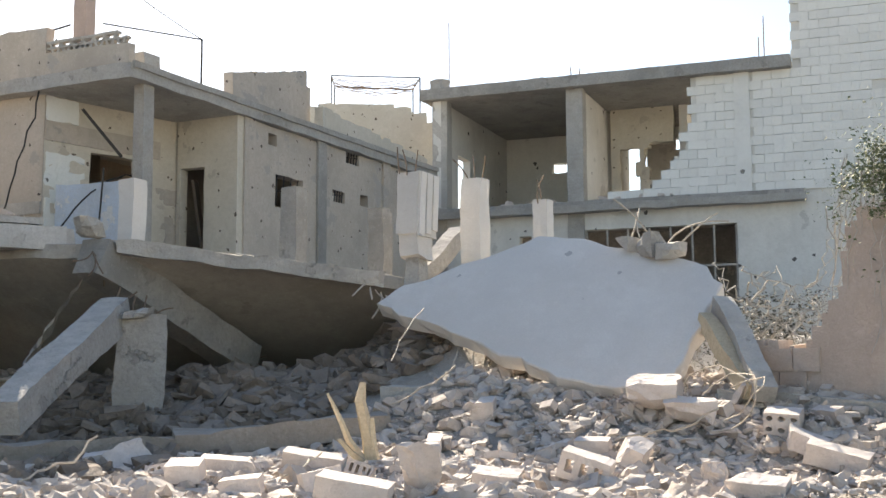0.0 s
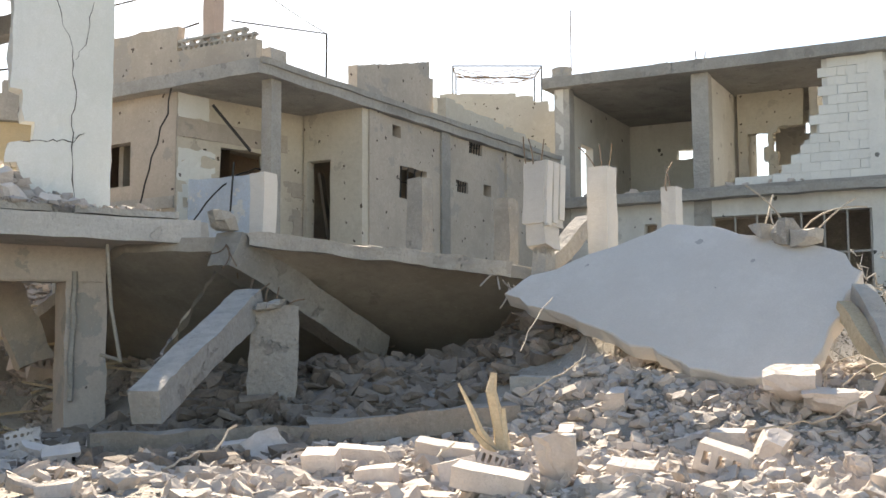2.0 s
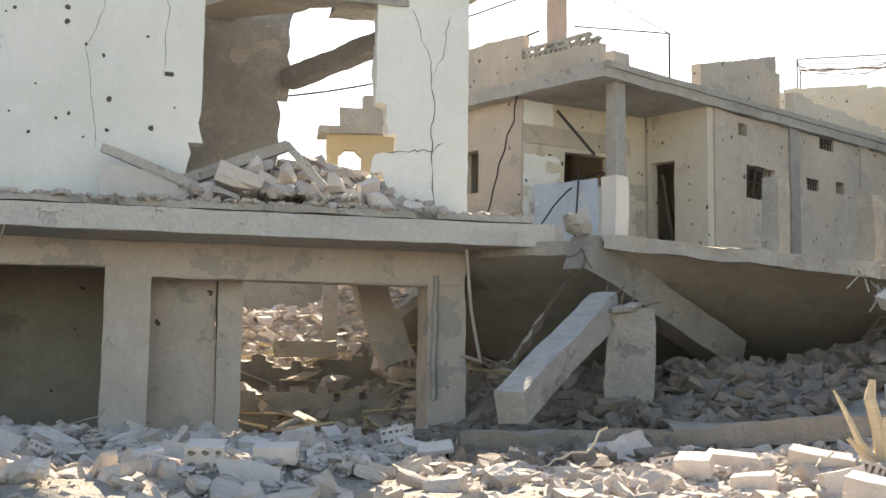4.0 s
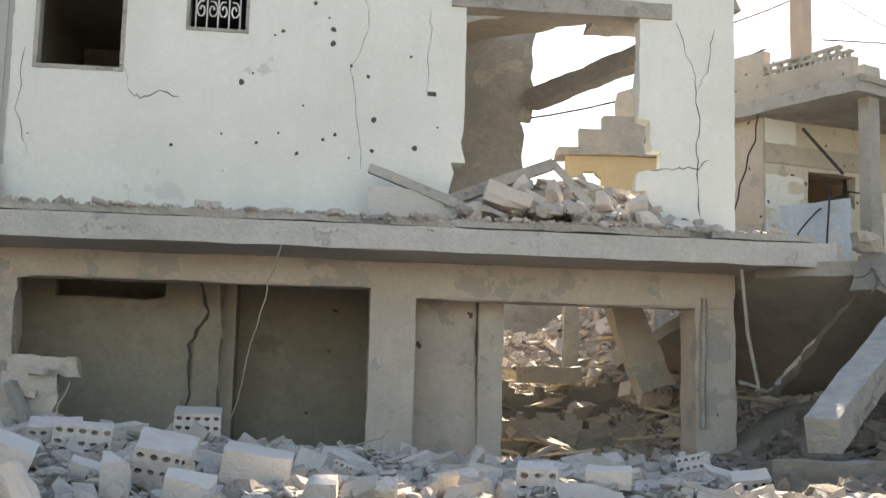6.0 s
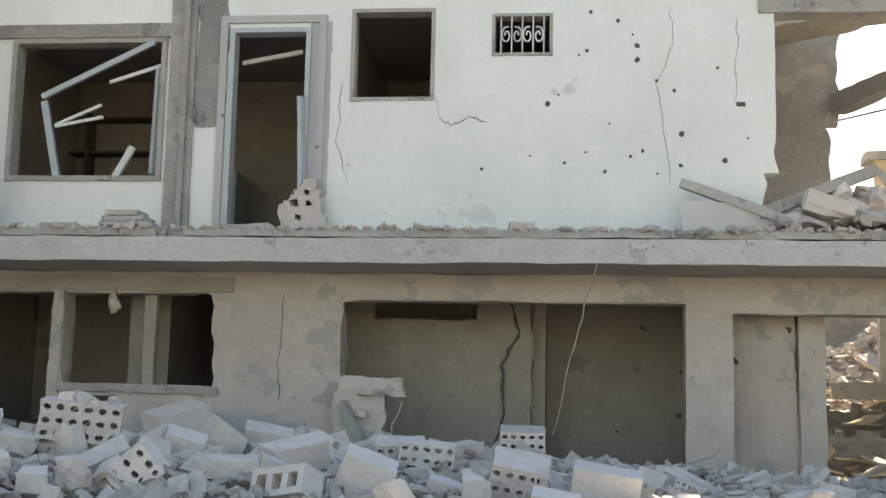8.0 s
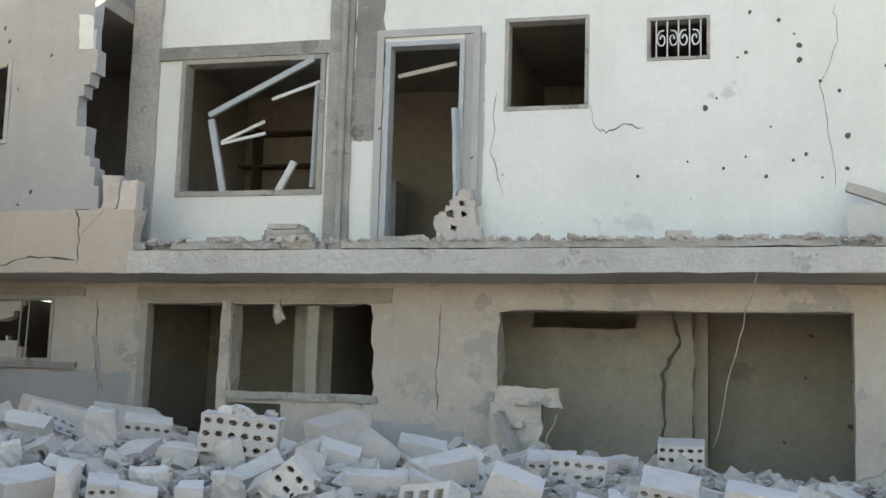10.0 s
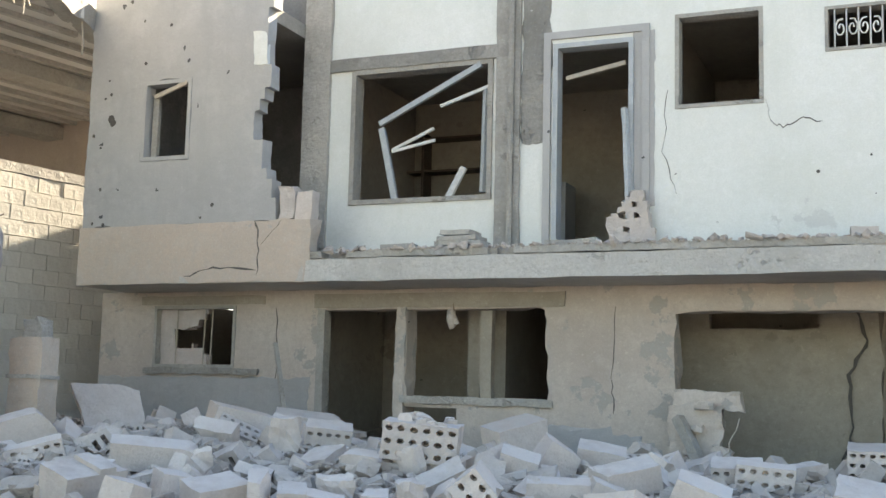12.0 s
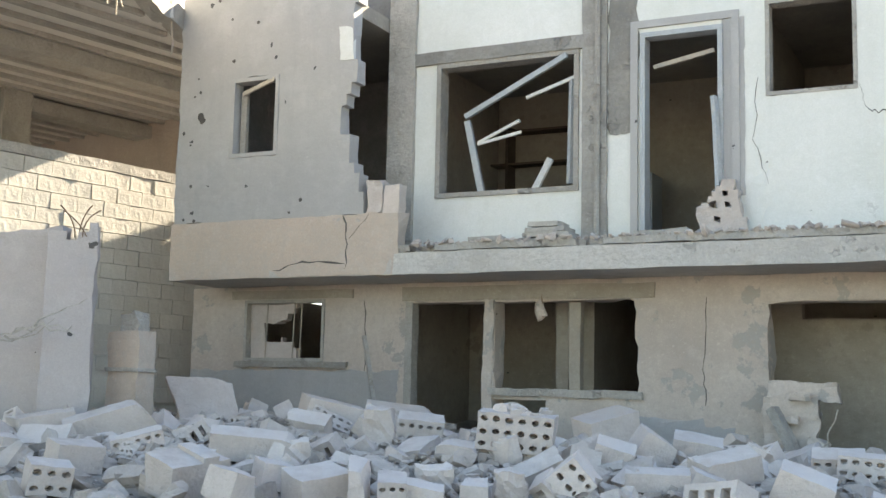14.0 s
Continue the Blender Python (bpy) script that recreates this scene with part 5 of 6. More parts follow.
P8 = [Vector(p) for p in ((16.3, 27.4, 8.9), (18.4, 26.2, 8.9), (19.0, 27.4, 8.9), (17.0, 28.4, 8.9))]
for p in P8:
    part("post", tube([p, p + Vector((0, 0, 1.0))], 0.02, sides=5), DARKM, fr)
for a, b in zip(P8, P8[1:] + P8[:1]):
    part("rail", tube([a + Vector((0, 0, 1)), b + Vector((0, 0, 1))], 0.018, sides=5), DARKM, fr)
for k in range(7):
    a, b = P8[0].lerp(P8[3], k / 6), P8[1].lerp(P8[2], k / 6)
    part("net_cord", tube(curve_points(a + Vector((0, 0, 0.95)), b + Vector((0, 0, 0.95)), 0.12 + 0.03 * (k % 3), 8, 0.05, k), 0.012, sides=4), RUST, fr)
ar = thing("arcade_house", (3.2, 18.6, 1), "yellow plastered house with an arched balcony opening", "house")


def arch_solid(u, v):
    du, dv = u - 0.36, v - 3.63
    return not (abs(du) < 0.19 and (dv < 0 and v > 2.9 or du * du + dv * dv < 0.0361))


AM = along((2.5, 18.07, 1.2), (4.1, 17.92, 1.2))[0]
part("wall", panel(AM @ Matrix.Translation((0, 0, 2.5)), 1.8, 1.55, 0.16, lambda u, v: arch_solid(u, v + 2.5), 0.03, (), (), lambda u, v: 0.012), YELLOW, ar)
for u in (0.0, 1.35):
    part("post", box((u, 0.0, 0.0), (u + 0.22, 0.2, 2.5), AM, 0.012, 0.15), CONC, ar)
part("balcony_slab", box((-0.1, -0.05, 2.36), (1.6, 0.5, 2.5), AM, 0.02, 0.15), CONC, ar)
part("side_wall", box((1.4, 0.16, 0), (1.6, 0.5, 4.05), AM, 0.01, 0.3), YELLOW, ar)
part("cornice", box((-0.12, -0.1, 4.05), (1.6, 0.5, 4.17), AM, 0.025, 0.12), CONC, ar)
part("parapet", box((0.2, 0.0, 4.17), (1.6, 0.2, 4.47), AM, 0.03, 0.12), CONC, ar)
part("parapet", box((0.55, 0.0, 4.47), (1.6, 0.2, 4.68), AM, 0.03, 0.12), CONC, ar)
part("wire", tube(curve_points((2.0, 24.5, 7.2), (8.0, 24.0, 9.0), 0.3, 8), 0.02), DARKM, ar)
# yard behind the open bay
yd = thing("yard_wall", (2.6, 16.4, 0.8), "low broken concrete wall in the sunny yard", "wall")
part("core", panel(along((0.0, 16.65, 0.6), (4.9, 16.25, 0.6))[0], 4.9, 1.6, 0.22, lambda u, v: v < 0.74 + 0.05 * math.sin(u * 4) + 0.05 * math.sin(u * 17), 0.09, (), (), lambda u, v: 0.05 if v > 0.5 else 0), CONC, yd)
yd = thing("yard_wall", (2.6, 17.6, 0.8), "cracked low concrete wall on the rising yard", "wall")
part("core", panel(along((0.0, 17.8, 0.6), (5.0, 17.35, 0.6))[0], 5.0, 2.4, 0.22, lambda u, v: v < 1.2 + 0.1 * math.sin(u * 2.2) + 0.06 * math.sin(u * 13), 0.09, (), (), lambda u, v: 0.06 if v > 0.9 else 0), CONCD, yd)
yd = thing("yard_wall", (3.0, 24.5, 0.8), "grey block wall at the back of the yard", "wall")
part("core", panel(along((-1.0, 24.8, 0.6), (7.0, 23.8, 0.6))[0], 8.0, 4.2, 0.25, lambda u, v: v < 3.75 + 0.15 * math.sin(u * 3.1), 0.2, (), (), lambda u, v: 0.06 if v > 3 else 0), CONCD, yd)
loose_beam("fallen_beam", (2.55, 15.3, 2.95), (3.02, 15.2, 1.75), 0.4, 0.36, "sloping cracked pier in the yard opening", BEIGE, 21, 0, (0, 1, 0), 0.08)
loose_beam("fallen_beam", (1.7, 17.5, 1.92), (2.6, 17.4, 1.94), 0.3, 0.22, "short beam lying on the yard wall", CONC, 22, 0)
loose_beam("timber_pole", (0.9, 18.6, 1.75), (2.6, 17.8, 2.05), 0.05, 0.05, "thin pale pole leaning in the yard", WOOD, 23, 0)
for k in range(70):
    rr = random.Random(900 + k)
    p = Vector((0.9 + rr.random() * 2.9, 14.4 + rr.random() * 5.0, 0))
    p.z = heap(p.x, p.y) + rr.uniform(0.08, 0.35)
    q = p + Vector((rr.uniform(-0.8, 0.8), rr.uniform(-0.5, 0.5), rr.uniform(-0.08, 0.22)))
    single("broken_board", bar(p, q, rr.uniform(0.06, 0.3), 0.03, 0.015, 0.15), WOOD if k % 2 else CONC, "splintered board tossed among rubble", "board", group="boards in the open bay")

# ---------------------------------------------------------------- neighbour on the far left
nb = thing("neighbour_building", (-14, 14, 1), "unfinished concrete building with ribbed ceiling above a block wall", "house")
W0 = along((-13.43, 11.67, 0), (-13.23, 12.65, 0))[0]
wl = 4.4
part("wall_core", box((-7.0, 0.03, 0.6), (wl, 0.2, 4.62), W0, 0.006, 0.3), MORTAR, nb)
part("coping", box((-7.0, -0.02, 4.62), (wl, 0.24, 4.76), W0, 0.02, 0.12), CONC, nb)
shared_tan = [me.copy() for me in shared]
for me in shared_tan:
    me.materials[0] = BLOCKT
inv = PLACE[nb].inverted()
for r in range(15):
    for c in range(16):
        x = wl - (c + 1) * bw + (bw / 2 if r % 2 else 0)
        z = 1.46 + r * bhh
        if x + bw > wl + 0.01:
            continue
        ob = new("block", shared_tan[rr.randrange(4)])
        ob.parent = nb
        ob.matrix_basis = inv @ W0 @ Matrix.Translation((x, 0.015 + rr.uniform(-0.006, 0.006), z))
part("column", box((wl - 0.75, 0.3, 4.4), (wl - 0.4, 0.65, 6.3), W0, 0.01, 0.2), REDP, nb)
part("column", box((1.7, 3.0, 4.0), (2.2, 3.5, 6.3), W0, 0.01, 0.3), CONC, nb)


def ceiling_front(x):
    """The broken front edge of the ceiling, slanting across the wall's line."""
    return -2.15 + (x - 0.39) * 0.635 + 0.07 * math.sin(x * 6)


part("ceiling", panel(W0 @ Matrix(((1, 0, 0, -7.0), (0, 0, 1, -5.0), (0, -1, 0, 6.5), (0, 0, 0, 1))), 13.4, 13.0, 0.2, lambda u, v: v - 5.0 > ceiling_front(u - 7.0), 0.14, (), (), lambda u, v: 0.05 if v - 5.0 < ceiling_front(u - 7.0) + 0.5 else 0.0), SLABW, nb)
for k in range(26):
    y = -4.6 + k * 0.46
    x1 = min(6.2, 0.39 + (y + 2.05) / 0.635)
    if x1 > -6.5:
        part("rib", box((-7.0, y, 6.235), (x1 - 0.15, y + 0.07, 6.302), W0, 0.006, 0.5, k), CONC, nb)
for y in (0.1, 3.1):
    part("ceiling_beam", box((-7.0, y, 6.02), (6.2, y + 0.42, 6.234), W0, 0.01, 0.5), CONC, nb)
e0, e1 = W0 @ Vector((-2.5, ceiling_front(-2.5) + 0.1, 6.42)), W0 @ Vector((4.0, ceiling_front(4.0) + 0.1, 6.42))
part("edge_beam", bar(e0, e1, 0.24, 0.26, 0.07, 0.1), CONC, nb, "torn sunlit rim of the upper floor")
part("parapet", bar(e0 + Vector((-0.12, 0.05, 0.6)), e1 + Vector((-0.12, 0.05, 0.6)), 0.14, 0.9, 0.02, 0.2), BLOCKW, nb)
part("far_wall", box((-7.0, 7.6, 0.5), (4.2, 7.8, 6.3), W0, 0.01, 0.5), BLOCKT, nb)
part("end_wall", box((wl + 0.25, 1.4, 0.5), (wl + 0.45, 7.6, 6.3), W0, 0.01, 0.5), TANBLK, nb)
part("hanging_wire", tube(curve_points(W0 @ Vector((1.0, ceiling_front(1.0) - 0.03, 6.6)), W0 @ Vector((1.02, ceiling_front(1.0) - 0.05, 5.85)), 0, 5, 0.015), 0.01), PALEBAR, nb)
for k in range(7):
    rr = random.Random(1500 + k)
    a0 = W0 @ Vector((-0.75 + 0.03 * k, ceiling_front(-0.75), 6.35))
    part("hanging_wire", tube(curve_points(a0, a0 + Vector((rr.uniform(-0.05, 0.2), rr.uniform(-0.1, 0.1), -rr.uniform(0.35, 0.6))), -0.05, 6, 0.02, k), 0.009, sides=4), PALEBAR, nb)
stub = thing("wall_stub", (-10.3, 9.6, 1.2), "grey plastered wall stub standing in rubble", "wall")
sm = along((-10.25, 9.2, 0.9), (-9.9, 9.5, 0.9))[0]
part("pier", panel(sm, 0.46, 2.35, 0.6, lambda u, v: v < 2.26 + 0.05 * math.sin(u * 20), 0.09, (), (), lambda u, v: 0.03), STUBM, stub)
part("wall", panel(along((-12.2, 8.9, 0.9), (-10.3, 9.45, 0.9))[0], 1.95, 2.4, 0.22, lambda u, v: v < 2.28 - (0.25 if 0.9 < u < 1.3 else 0), 0.1, (), (), lambda u, v: 0.05 if v > 1.8 else 0.01), STUBM, stub)
for k in range(4):
    rebar(stub, (-10.1 + 0.05 * k, 9.4, 3.1), (0.2 - 0.2 * k, 0, 1), 0.35, 0.007, 1.2, 700 + k)
# ---------------------------------------------------------------- loose blocks and rubble
def hollow_block(l, w, h, cells, broken, seed, tiers=1):
    """A concrete hollow block lying on its side faces: a shell with cells running through its height, one end torn off."""
    r = random.Random(seed)
    t = 0.045
    n = cells
    xs = [0.0]
    cw = (l - t * (n + 1)) / n
    for k in range(n):
        xs += [xs[-1] + t, xs[-1] + t + cw]
    xs.append(l)
    ys = [0.0]
    cy = (w - t * (tiers + 1)) / tiers
    for k in range(tiers):
        ys += [ys[-1] + t, ys[-1] + t + cy]
    ys.append(w)
    bm = bmesh.new()
    keep = {}
    for i in range(len(xs) - 1):
        for j in range(2 * tiers + 1):
            keep[i, j] = not (i % 2 == 1 and j % 2 == 1)
    vs = {}

    def v(i, j, k):
        if (i, j, k) not in vs:
            p = Vector((xs[i] - l / 2, ys[j] - w / 2, h * k))
            p += noise.noise_vector(p * 9 + Vector((seed * 3.1, 0, 0))) * 0.008
            if broken and p.x > l * 0.2:
                p.x -= (p.x - l * 0.2) * (0.45 + 0.5 * noise.noise(Vector((j * 1.9, k * 2.3, seed))))
            vs[i, j, k] = bm.verts.new(p)
        return vs[i, j, k]

    for (i, j), ok in keep.items():
        if not ok:
            continue
        bm.faces.new((v(i, j, 0), v(i, j + 1, 0), v(i + 1, j + 1, 0), v(i + 1, j, 0)))
        bm.faces.new((v(i, j, 1), v(i + 1, j, 1), v(i + 1, j + 1, 1), v(i, j + 1, 1)))
        for di, dj, a, c in ((-1, 0, (0, 0), (0, 1)), (1, 0, (1, 0), (1, 1)), (0, -1, (0, 0), (1, 0)), (0, 1, (0, 1), (1, 1))):
            if not keep.get((i + di, j + dj), False):
                bm.faces.new((v(i + a[0], j + a[1], 0), v(i + c[0], j + c[1], 0), v(i + c[0], j + c[1], 1), v(i + a[0], j + a[1], 1)))
    bmesh.ops.recalc_face_normals(bm, faces=bm.faces)
    return bm


def perforated(w, h, d, nx, ny, broken, seed):
    """A block with nx by ny round holes in its front, standing on its base, centred in depth; one end torn off if broken."""
    bm = bmesh.new()
    cw, ch = w / nx, h / ny
    rad = min(cw, ch) * 0.27
    ring = [(1, 0), (1, 1), (0, 1), (-1, 1), (-1, 0), (-1, -1), (0, -1), (1, -1)]
    for i in range(nx):
        for j in range(ny):
            cx, cz = -w / 2 + (i + 0.5) * cw, (j + 0.5) * ch
            rows = [[bm.verts.new((cx + a * cw / 2, -d / 2, cz + b * ch / 2)) for a, b in ring]]
            for r, y in ((1.0, -d / 2), (0.8, -d * 0.12)):
                rows.append([bm.verts.new((cx + rad * r * 1.2 * math.cos(k * math.pi / 4), y, cz + rad * r * 0.9 * math.sin(k * math.pi / 4))) for k in range(8)])
            for u, v in zip(rows, rows[1:]):
                for k in range(8):
                    bm.faces.new((u[k], u[(k + 1) % 8], v[(k + 1) % 8], v[k]))
            bm.faces.new(rows[-1])
    n = 4
    for k in range(n):
        y0, y1 = -d / 2 + d * k / n, -d / 2 + d * (k + 1) / n
        for i in range(2 * nx):
            x0, x1 = -w / 2 + i * cw / 2, -w / 2 + (i + 1) * cw / 2
            for z in (0.0, h):
                bm.faces.new([bm.verts.new(p) for p in ((x0, y0, z), (x1, y0, z), (x1, y1, z), (x0, y1, z))])
        for j in range(2 * ny):
            z0, z1 = j * ch / 2, (j + 1) * ch / 2
            for x in (-w / 2, w / 2):
                bm.faces.new([bm.verts.new(p) for p in ((x, y0, z0), (x, y1, z0), (x, y1, z1), (x, y0, z1))])
    for i in range(2 * nx):
        for j in range(2 * ny):
            x0, z0 = -w / 2 + i * cw / 2, j * ch / 2
            bm.faces.new([bm.verts.new(p) for p in ((x0, d / 2, z0), (x0 + cw / 2, d / 2, z0), (x0 + cw / 2, d / 2, z0 + ch / 2), (x0, d / 2, z0 + ch / 2))])
    bmesh.ops.remove_doubles(bm, verts=bm.verts, dist=0.0008)
    for v in bm.verts:
        p = v.co.copy()
        if broken and p.x > w * 0.1:
            v.co.x -= (p.x - w * 0.1) * (0.35 + 0.6 * noise.noise(Vector((p.y * 9, p.z * 11, seed * 1.3))))
        v.co += noise.noise_vector(p * 11 + Vector((seed * 3.1, 0, 0))) * 0.009
    return bm


def mesh_of(name, bm, mat):
    me = bpy.data.meshes.new(name)
    bmesh.ops.recalc_face_normals(bm, faces=bm.faces)
    bm.to_mesh(me)
    bm.free()
    me.materials.append(mat)
    return me


KINDS = []
for k in range(4):
    KINDS.append((mesh_of("hollow_block", hollow_block(0.4, 0.19, 0.19, 3 + k % 2, False, k), BLOCK), "hollow_block", "pale concrete hollow block lying loose", 0.10))
for k in range(4):
    KINDS.append((mesh_of("broken_hollow_block", hollow_block(0.4, 0.2, 0.2, 4, True, 10 + k), BLOCK), "broken_hollow_block", "broken hollow block showing its cells", 0.10))
for k in range(5):
    l, w, h = ((0.4, 0.2, 0.2), (0.5, 0.22, 0.16), (0.3, 0.25, 0.2), (0.42, 0.3, 0.12), (0.36, 0.2, 0.14))[k]
    KINDS.append((mesh_of("concrete_block", box((-l / 2, -w / 2, 0), (l / 2, w / 2, h), None, 0.02, 0.06, 20 + k, 6.0), BLOCK), "concrete_block", "chipped solid block dusted pale grey", h / 2))
for k in range(4):
    c = chunk_mesh(random.Random(40 + k), 0.42)
    KINDS.append((mesh_of("concrete_chunk", c, BLOCK), "concrete_chunk", "jagged lump of broken concrete", 0.12))
for k in range(2):
    l, w = ((0.8, 0.5), (0.6, 0.6))[k]
    KINDS.append((mesh_of("slab_fragment", box((-l / 2, -w / 2, 0), (l / 2, w / 2, 0.09), None, 0.07, 0.07, 60 + k, 4.0), BLOCK), "slab_fragment", "flat fragment of plaster and concrete", 0.05))


for k in range(4):
    KINDS.append((mesh_of("honeycomb_block", perforated(0.42, 0.2, 0.2, 5, 2, k > 1, 70 + k), BLOCK), "honeycomb_block", "pale hollow block with two rows of holes", 0.10))


# brown lumps whose colour also carries the under-slab shade
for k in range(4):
    KINDS.append((mesh_of("brown_chunk", chunk_mesh(random.Random(140 + k), 0.42), EARTHSHADE), "brown_chunk", "jagged brown-dusted concrete lump, darkened for shade", 0.12))


def scatter(n, area, seed, weights, dens, size=(0.8, 1.25)):
    """Loose blocks within area(r) -> (x, y), tumbled and half sunk into the heap."""
    r = random.Random(seed)
    ids = [i for i, w in enumerate(weights) for _ in range(w)]
    placed = []
    tries = 0
    while len(placed) < n and tries < n * 20:
        tries += 1
        x, y = area(r)
        if any((x - a) ** 2 + (y - b) ** 2 < dens * dens for a, b in placed):
            continue
        placed.append((x, y))
        me, name, label, half = KINDS[r.choice(ids)]
        ob = new(name, me)
        s = r.uniform(*size)
        ob.matrix_basis = Matrix.Translation((x, y, heap(x, y) + r.uniform(-0.05, 0.06))) @ pose(0, 0, 0, r.gauss(0, 26) + (90 if r.random() < (0.6 if half == 0.10 else 0.25) else 0), r.gauss(0, 22), r.uniform(0, 360)) @ Matrix.Diagonal((s, s, s * r.uniform(0.85, 1.1), 1))
        tagged(ob, label, "block" if "block" in name else "rubble", "scattered rubble blocks")


W_ALL = [2, 2, 2, 2, 3, 3, 3, 3, 4, 4, 4, 4, 4, 3, 3, 3, 3, 3, 3, 3, 3, 3, 3]
W_BROWN = [0] * 23 + [1] * 4
W_CH = [1, 0, 1, 0, 1, 1, 1, 1, 2, 1, 2, 1, 2, 4, 4, 4, 4, 2, 2]
scatter(120, lambda r: (r.uniform(-10.8, -3.4), r.uniform(7.6, 12.8)), 1, W_ALL, 0.26, (0.6, 1.05))
scatter(95, lambda r: (r.uniform(-4.0, 2.6), r.uniform(8.6, 13.3)), 2, W_ALL, 0.26, (0.5, 0.95))
scatter(26, lambda r: (r.uniform(2.3, 8.3), r.uniform(4.8, 9.2)), 3, W_ALL, 0.3, (0.35, 0.65))
scatter(40, lambda r: (r.uniform(-12.4, -9.5), r.uniform(6.8, 10.0)), 6, W_ALL, 0.3, (0.7, 1.2))
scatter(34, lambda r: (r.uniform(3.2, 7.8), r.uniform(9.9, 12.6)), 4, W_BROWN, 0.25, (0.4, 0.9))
scatter(45, lambda r: (r.uniform(0.4, 4.6), r.uniform(14.6, 22.5)), 5, W_CH, 0.3, (0.8, 1.3))


LAID = {"solid": ("concrete_block", "chipped pale solid block lying tilted on the heap", "block"), "upright": ("concrete_block", "narrow pale block standing on end in rubble", "block"),
        "grooved": ("concrete_block", "pale block with a raised mortar ridge on top", "block"), "plate": ("slab_fragment", "flat pale slab fragment leaning on the heap", "rubble"),
        "slabf": ("slab_fragment", "broad white slab fragment lying flat on the heap", "rubble"), "chunk": ("concrete_chunk", "jagged lump of broken concrete", "rubble"),
        "holes": ("honeycomb_block", "pale hollow block showing two rows of holes", "block"), "broken": ("broken_hollow_block", "broken hollow block showing its cells", "block"),
        "three": ("hollow_block", "cream hollow block with three square cells", "block")}


def lay(kind, x, y, lift, w, h, tilt, yaw, seed):
    """One larger piece of the heap, its broad side turned to the street."""
    q = random.Random(seed)
    name, label, category = LAID[kind]
    d = min(0.4, max(0.16, h * q.uniform(0.9, 1.4)))
    tip = q.uniform(6, 20)
    if kind in ("holes", "broken", "three"):
        if kind == "three":
            bm = hollow_block(w, h, d, 3, False, seed)
            bm.transform(pose(0, d / 2, h / 2, 90, 0, 0))
        else:
            bm = perforated(w, h, d, max(3, round(w / 0.085)), max(2, round(h / 0.1)), kind == "broken", seed)
    elif kind == "chunk":
        bm = chunk_mesh(q, 1.0, 0.5)
        bmesh.ops.subdivide_edges(bm, edges=bm.edges[:], cuts=1, use_grid_fill=True)
        for v in bm.verts:
            v.co = Vector((v.co.x * w * 1.2, v.co.y * w, v.co.z * h * 1.6 + h * 0.45)) + rough_noise(v.co * 4 + Vector((seed, 0, 0)), 0.025)
    elif kind == "plate":
        bm, tip = box((-w / 2, -0.05, -0.1), (w / 2, 0.06, h), None, 0.022, 0.05, seed, 4.0), -30
        for v in bm.verts:
            v.co.x += 0.28 * v.co.z * (1 if seed % 2 else -1) * (1 - 0.6 * v.co.x / w)
            v.co.z -= max(0.0, v.co.x) * 0.35
    else:
        bm = box((-w / 2, -d / 2, 0), (w / 2, d / 2, h * 0.82), None, 0.011, 0.06, seed, 5.0)
        if kind == "grooved":
            add_box(bm, (w * 0.05, -d / 2 - 0.005, h * 0.8), (w * 0.3, d / 2, h * 0.92), None, 0.008, 0.06)
        if q.random() < 0.5:
            n = Vector((q.choice((-1, 1)), q.uniform(-0.5, 0.5), q.uniform(-0.2, 1.0))).normalized()
            for v in bm.verts:
                k = (v.co - Vector((0, 0, h * 0.4))).dot(n) - w * 0.36
                if k > 0:
                    v.co -= n * k * 0.85 + rough_noise(v.co * 6, 0.012)
    face = math.degrees(math.atan2(x + 1.7, y - 0.7))
    me = mesh_of(name, bm, BLOCK)
    ob = new(name, me)
    ob.matrix_basis = Matrix.Translation((x, y, heap(x, y) + lift)) @ pose(0, 0, 0, 0, 0, yaw - face) @ pose(0, 0, 0, 0, tilt, 0) @ pose(0, 0, 0, tip, 0, 0)
    tagged(ob, label, category, "larger blocks on the heap")


HEAP_WEST = (("plate", -10.06, 11.61, 0.10, 0.67, 0.48, 0, 0), ("solid", -9.32, 9.21, 0.03, 0.77, 0.31, -18, 0), ("solid", -10.02, 9.04, 0.04, 0.62, 0.23, -10, 0),
    ("solid", -7.21, 8.41, 0.03, 0.70, 0.24, 4, 0), ("grooved", -6.80, 7.06, 0.03, 0.42, 0.31, -6, 30), ("solid", -6.27, 6.82, 0.03, 0.28, 0.24, 10, 45),
    ("solid", -5.95, 7.32, 0.04, 0.36, 0.24, -8, 25), ("upright", -5.63, 7.30, 0.03, 0.14, 0.30, 0, 0), ("solid", -6.45, 7.52, 0.03, 0.22, 0.21, 10, 20),
    ("holes", -8.27, 8.35, 0.04, 0.41, 0.18, -15, 0), ("solid", -7.96, 7.26, 0.03, 0.34, 0.23, 4, 20), ("holes", -7.66, 6.70, 0.04, 0.28, 0.20, 5, 10))
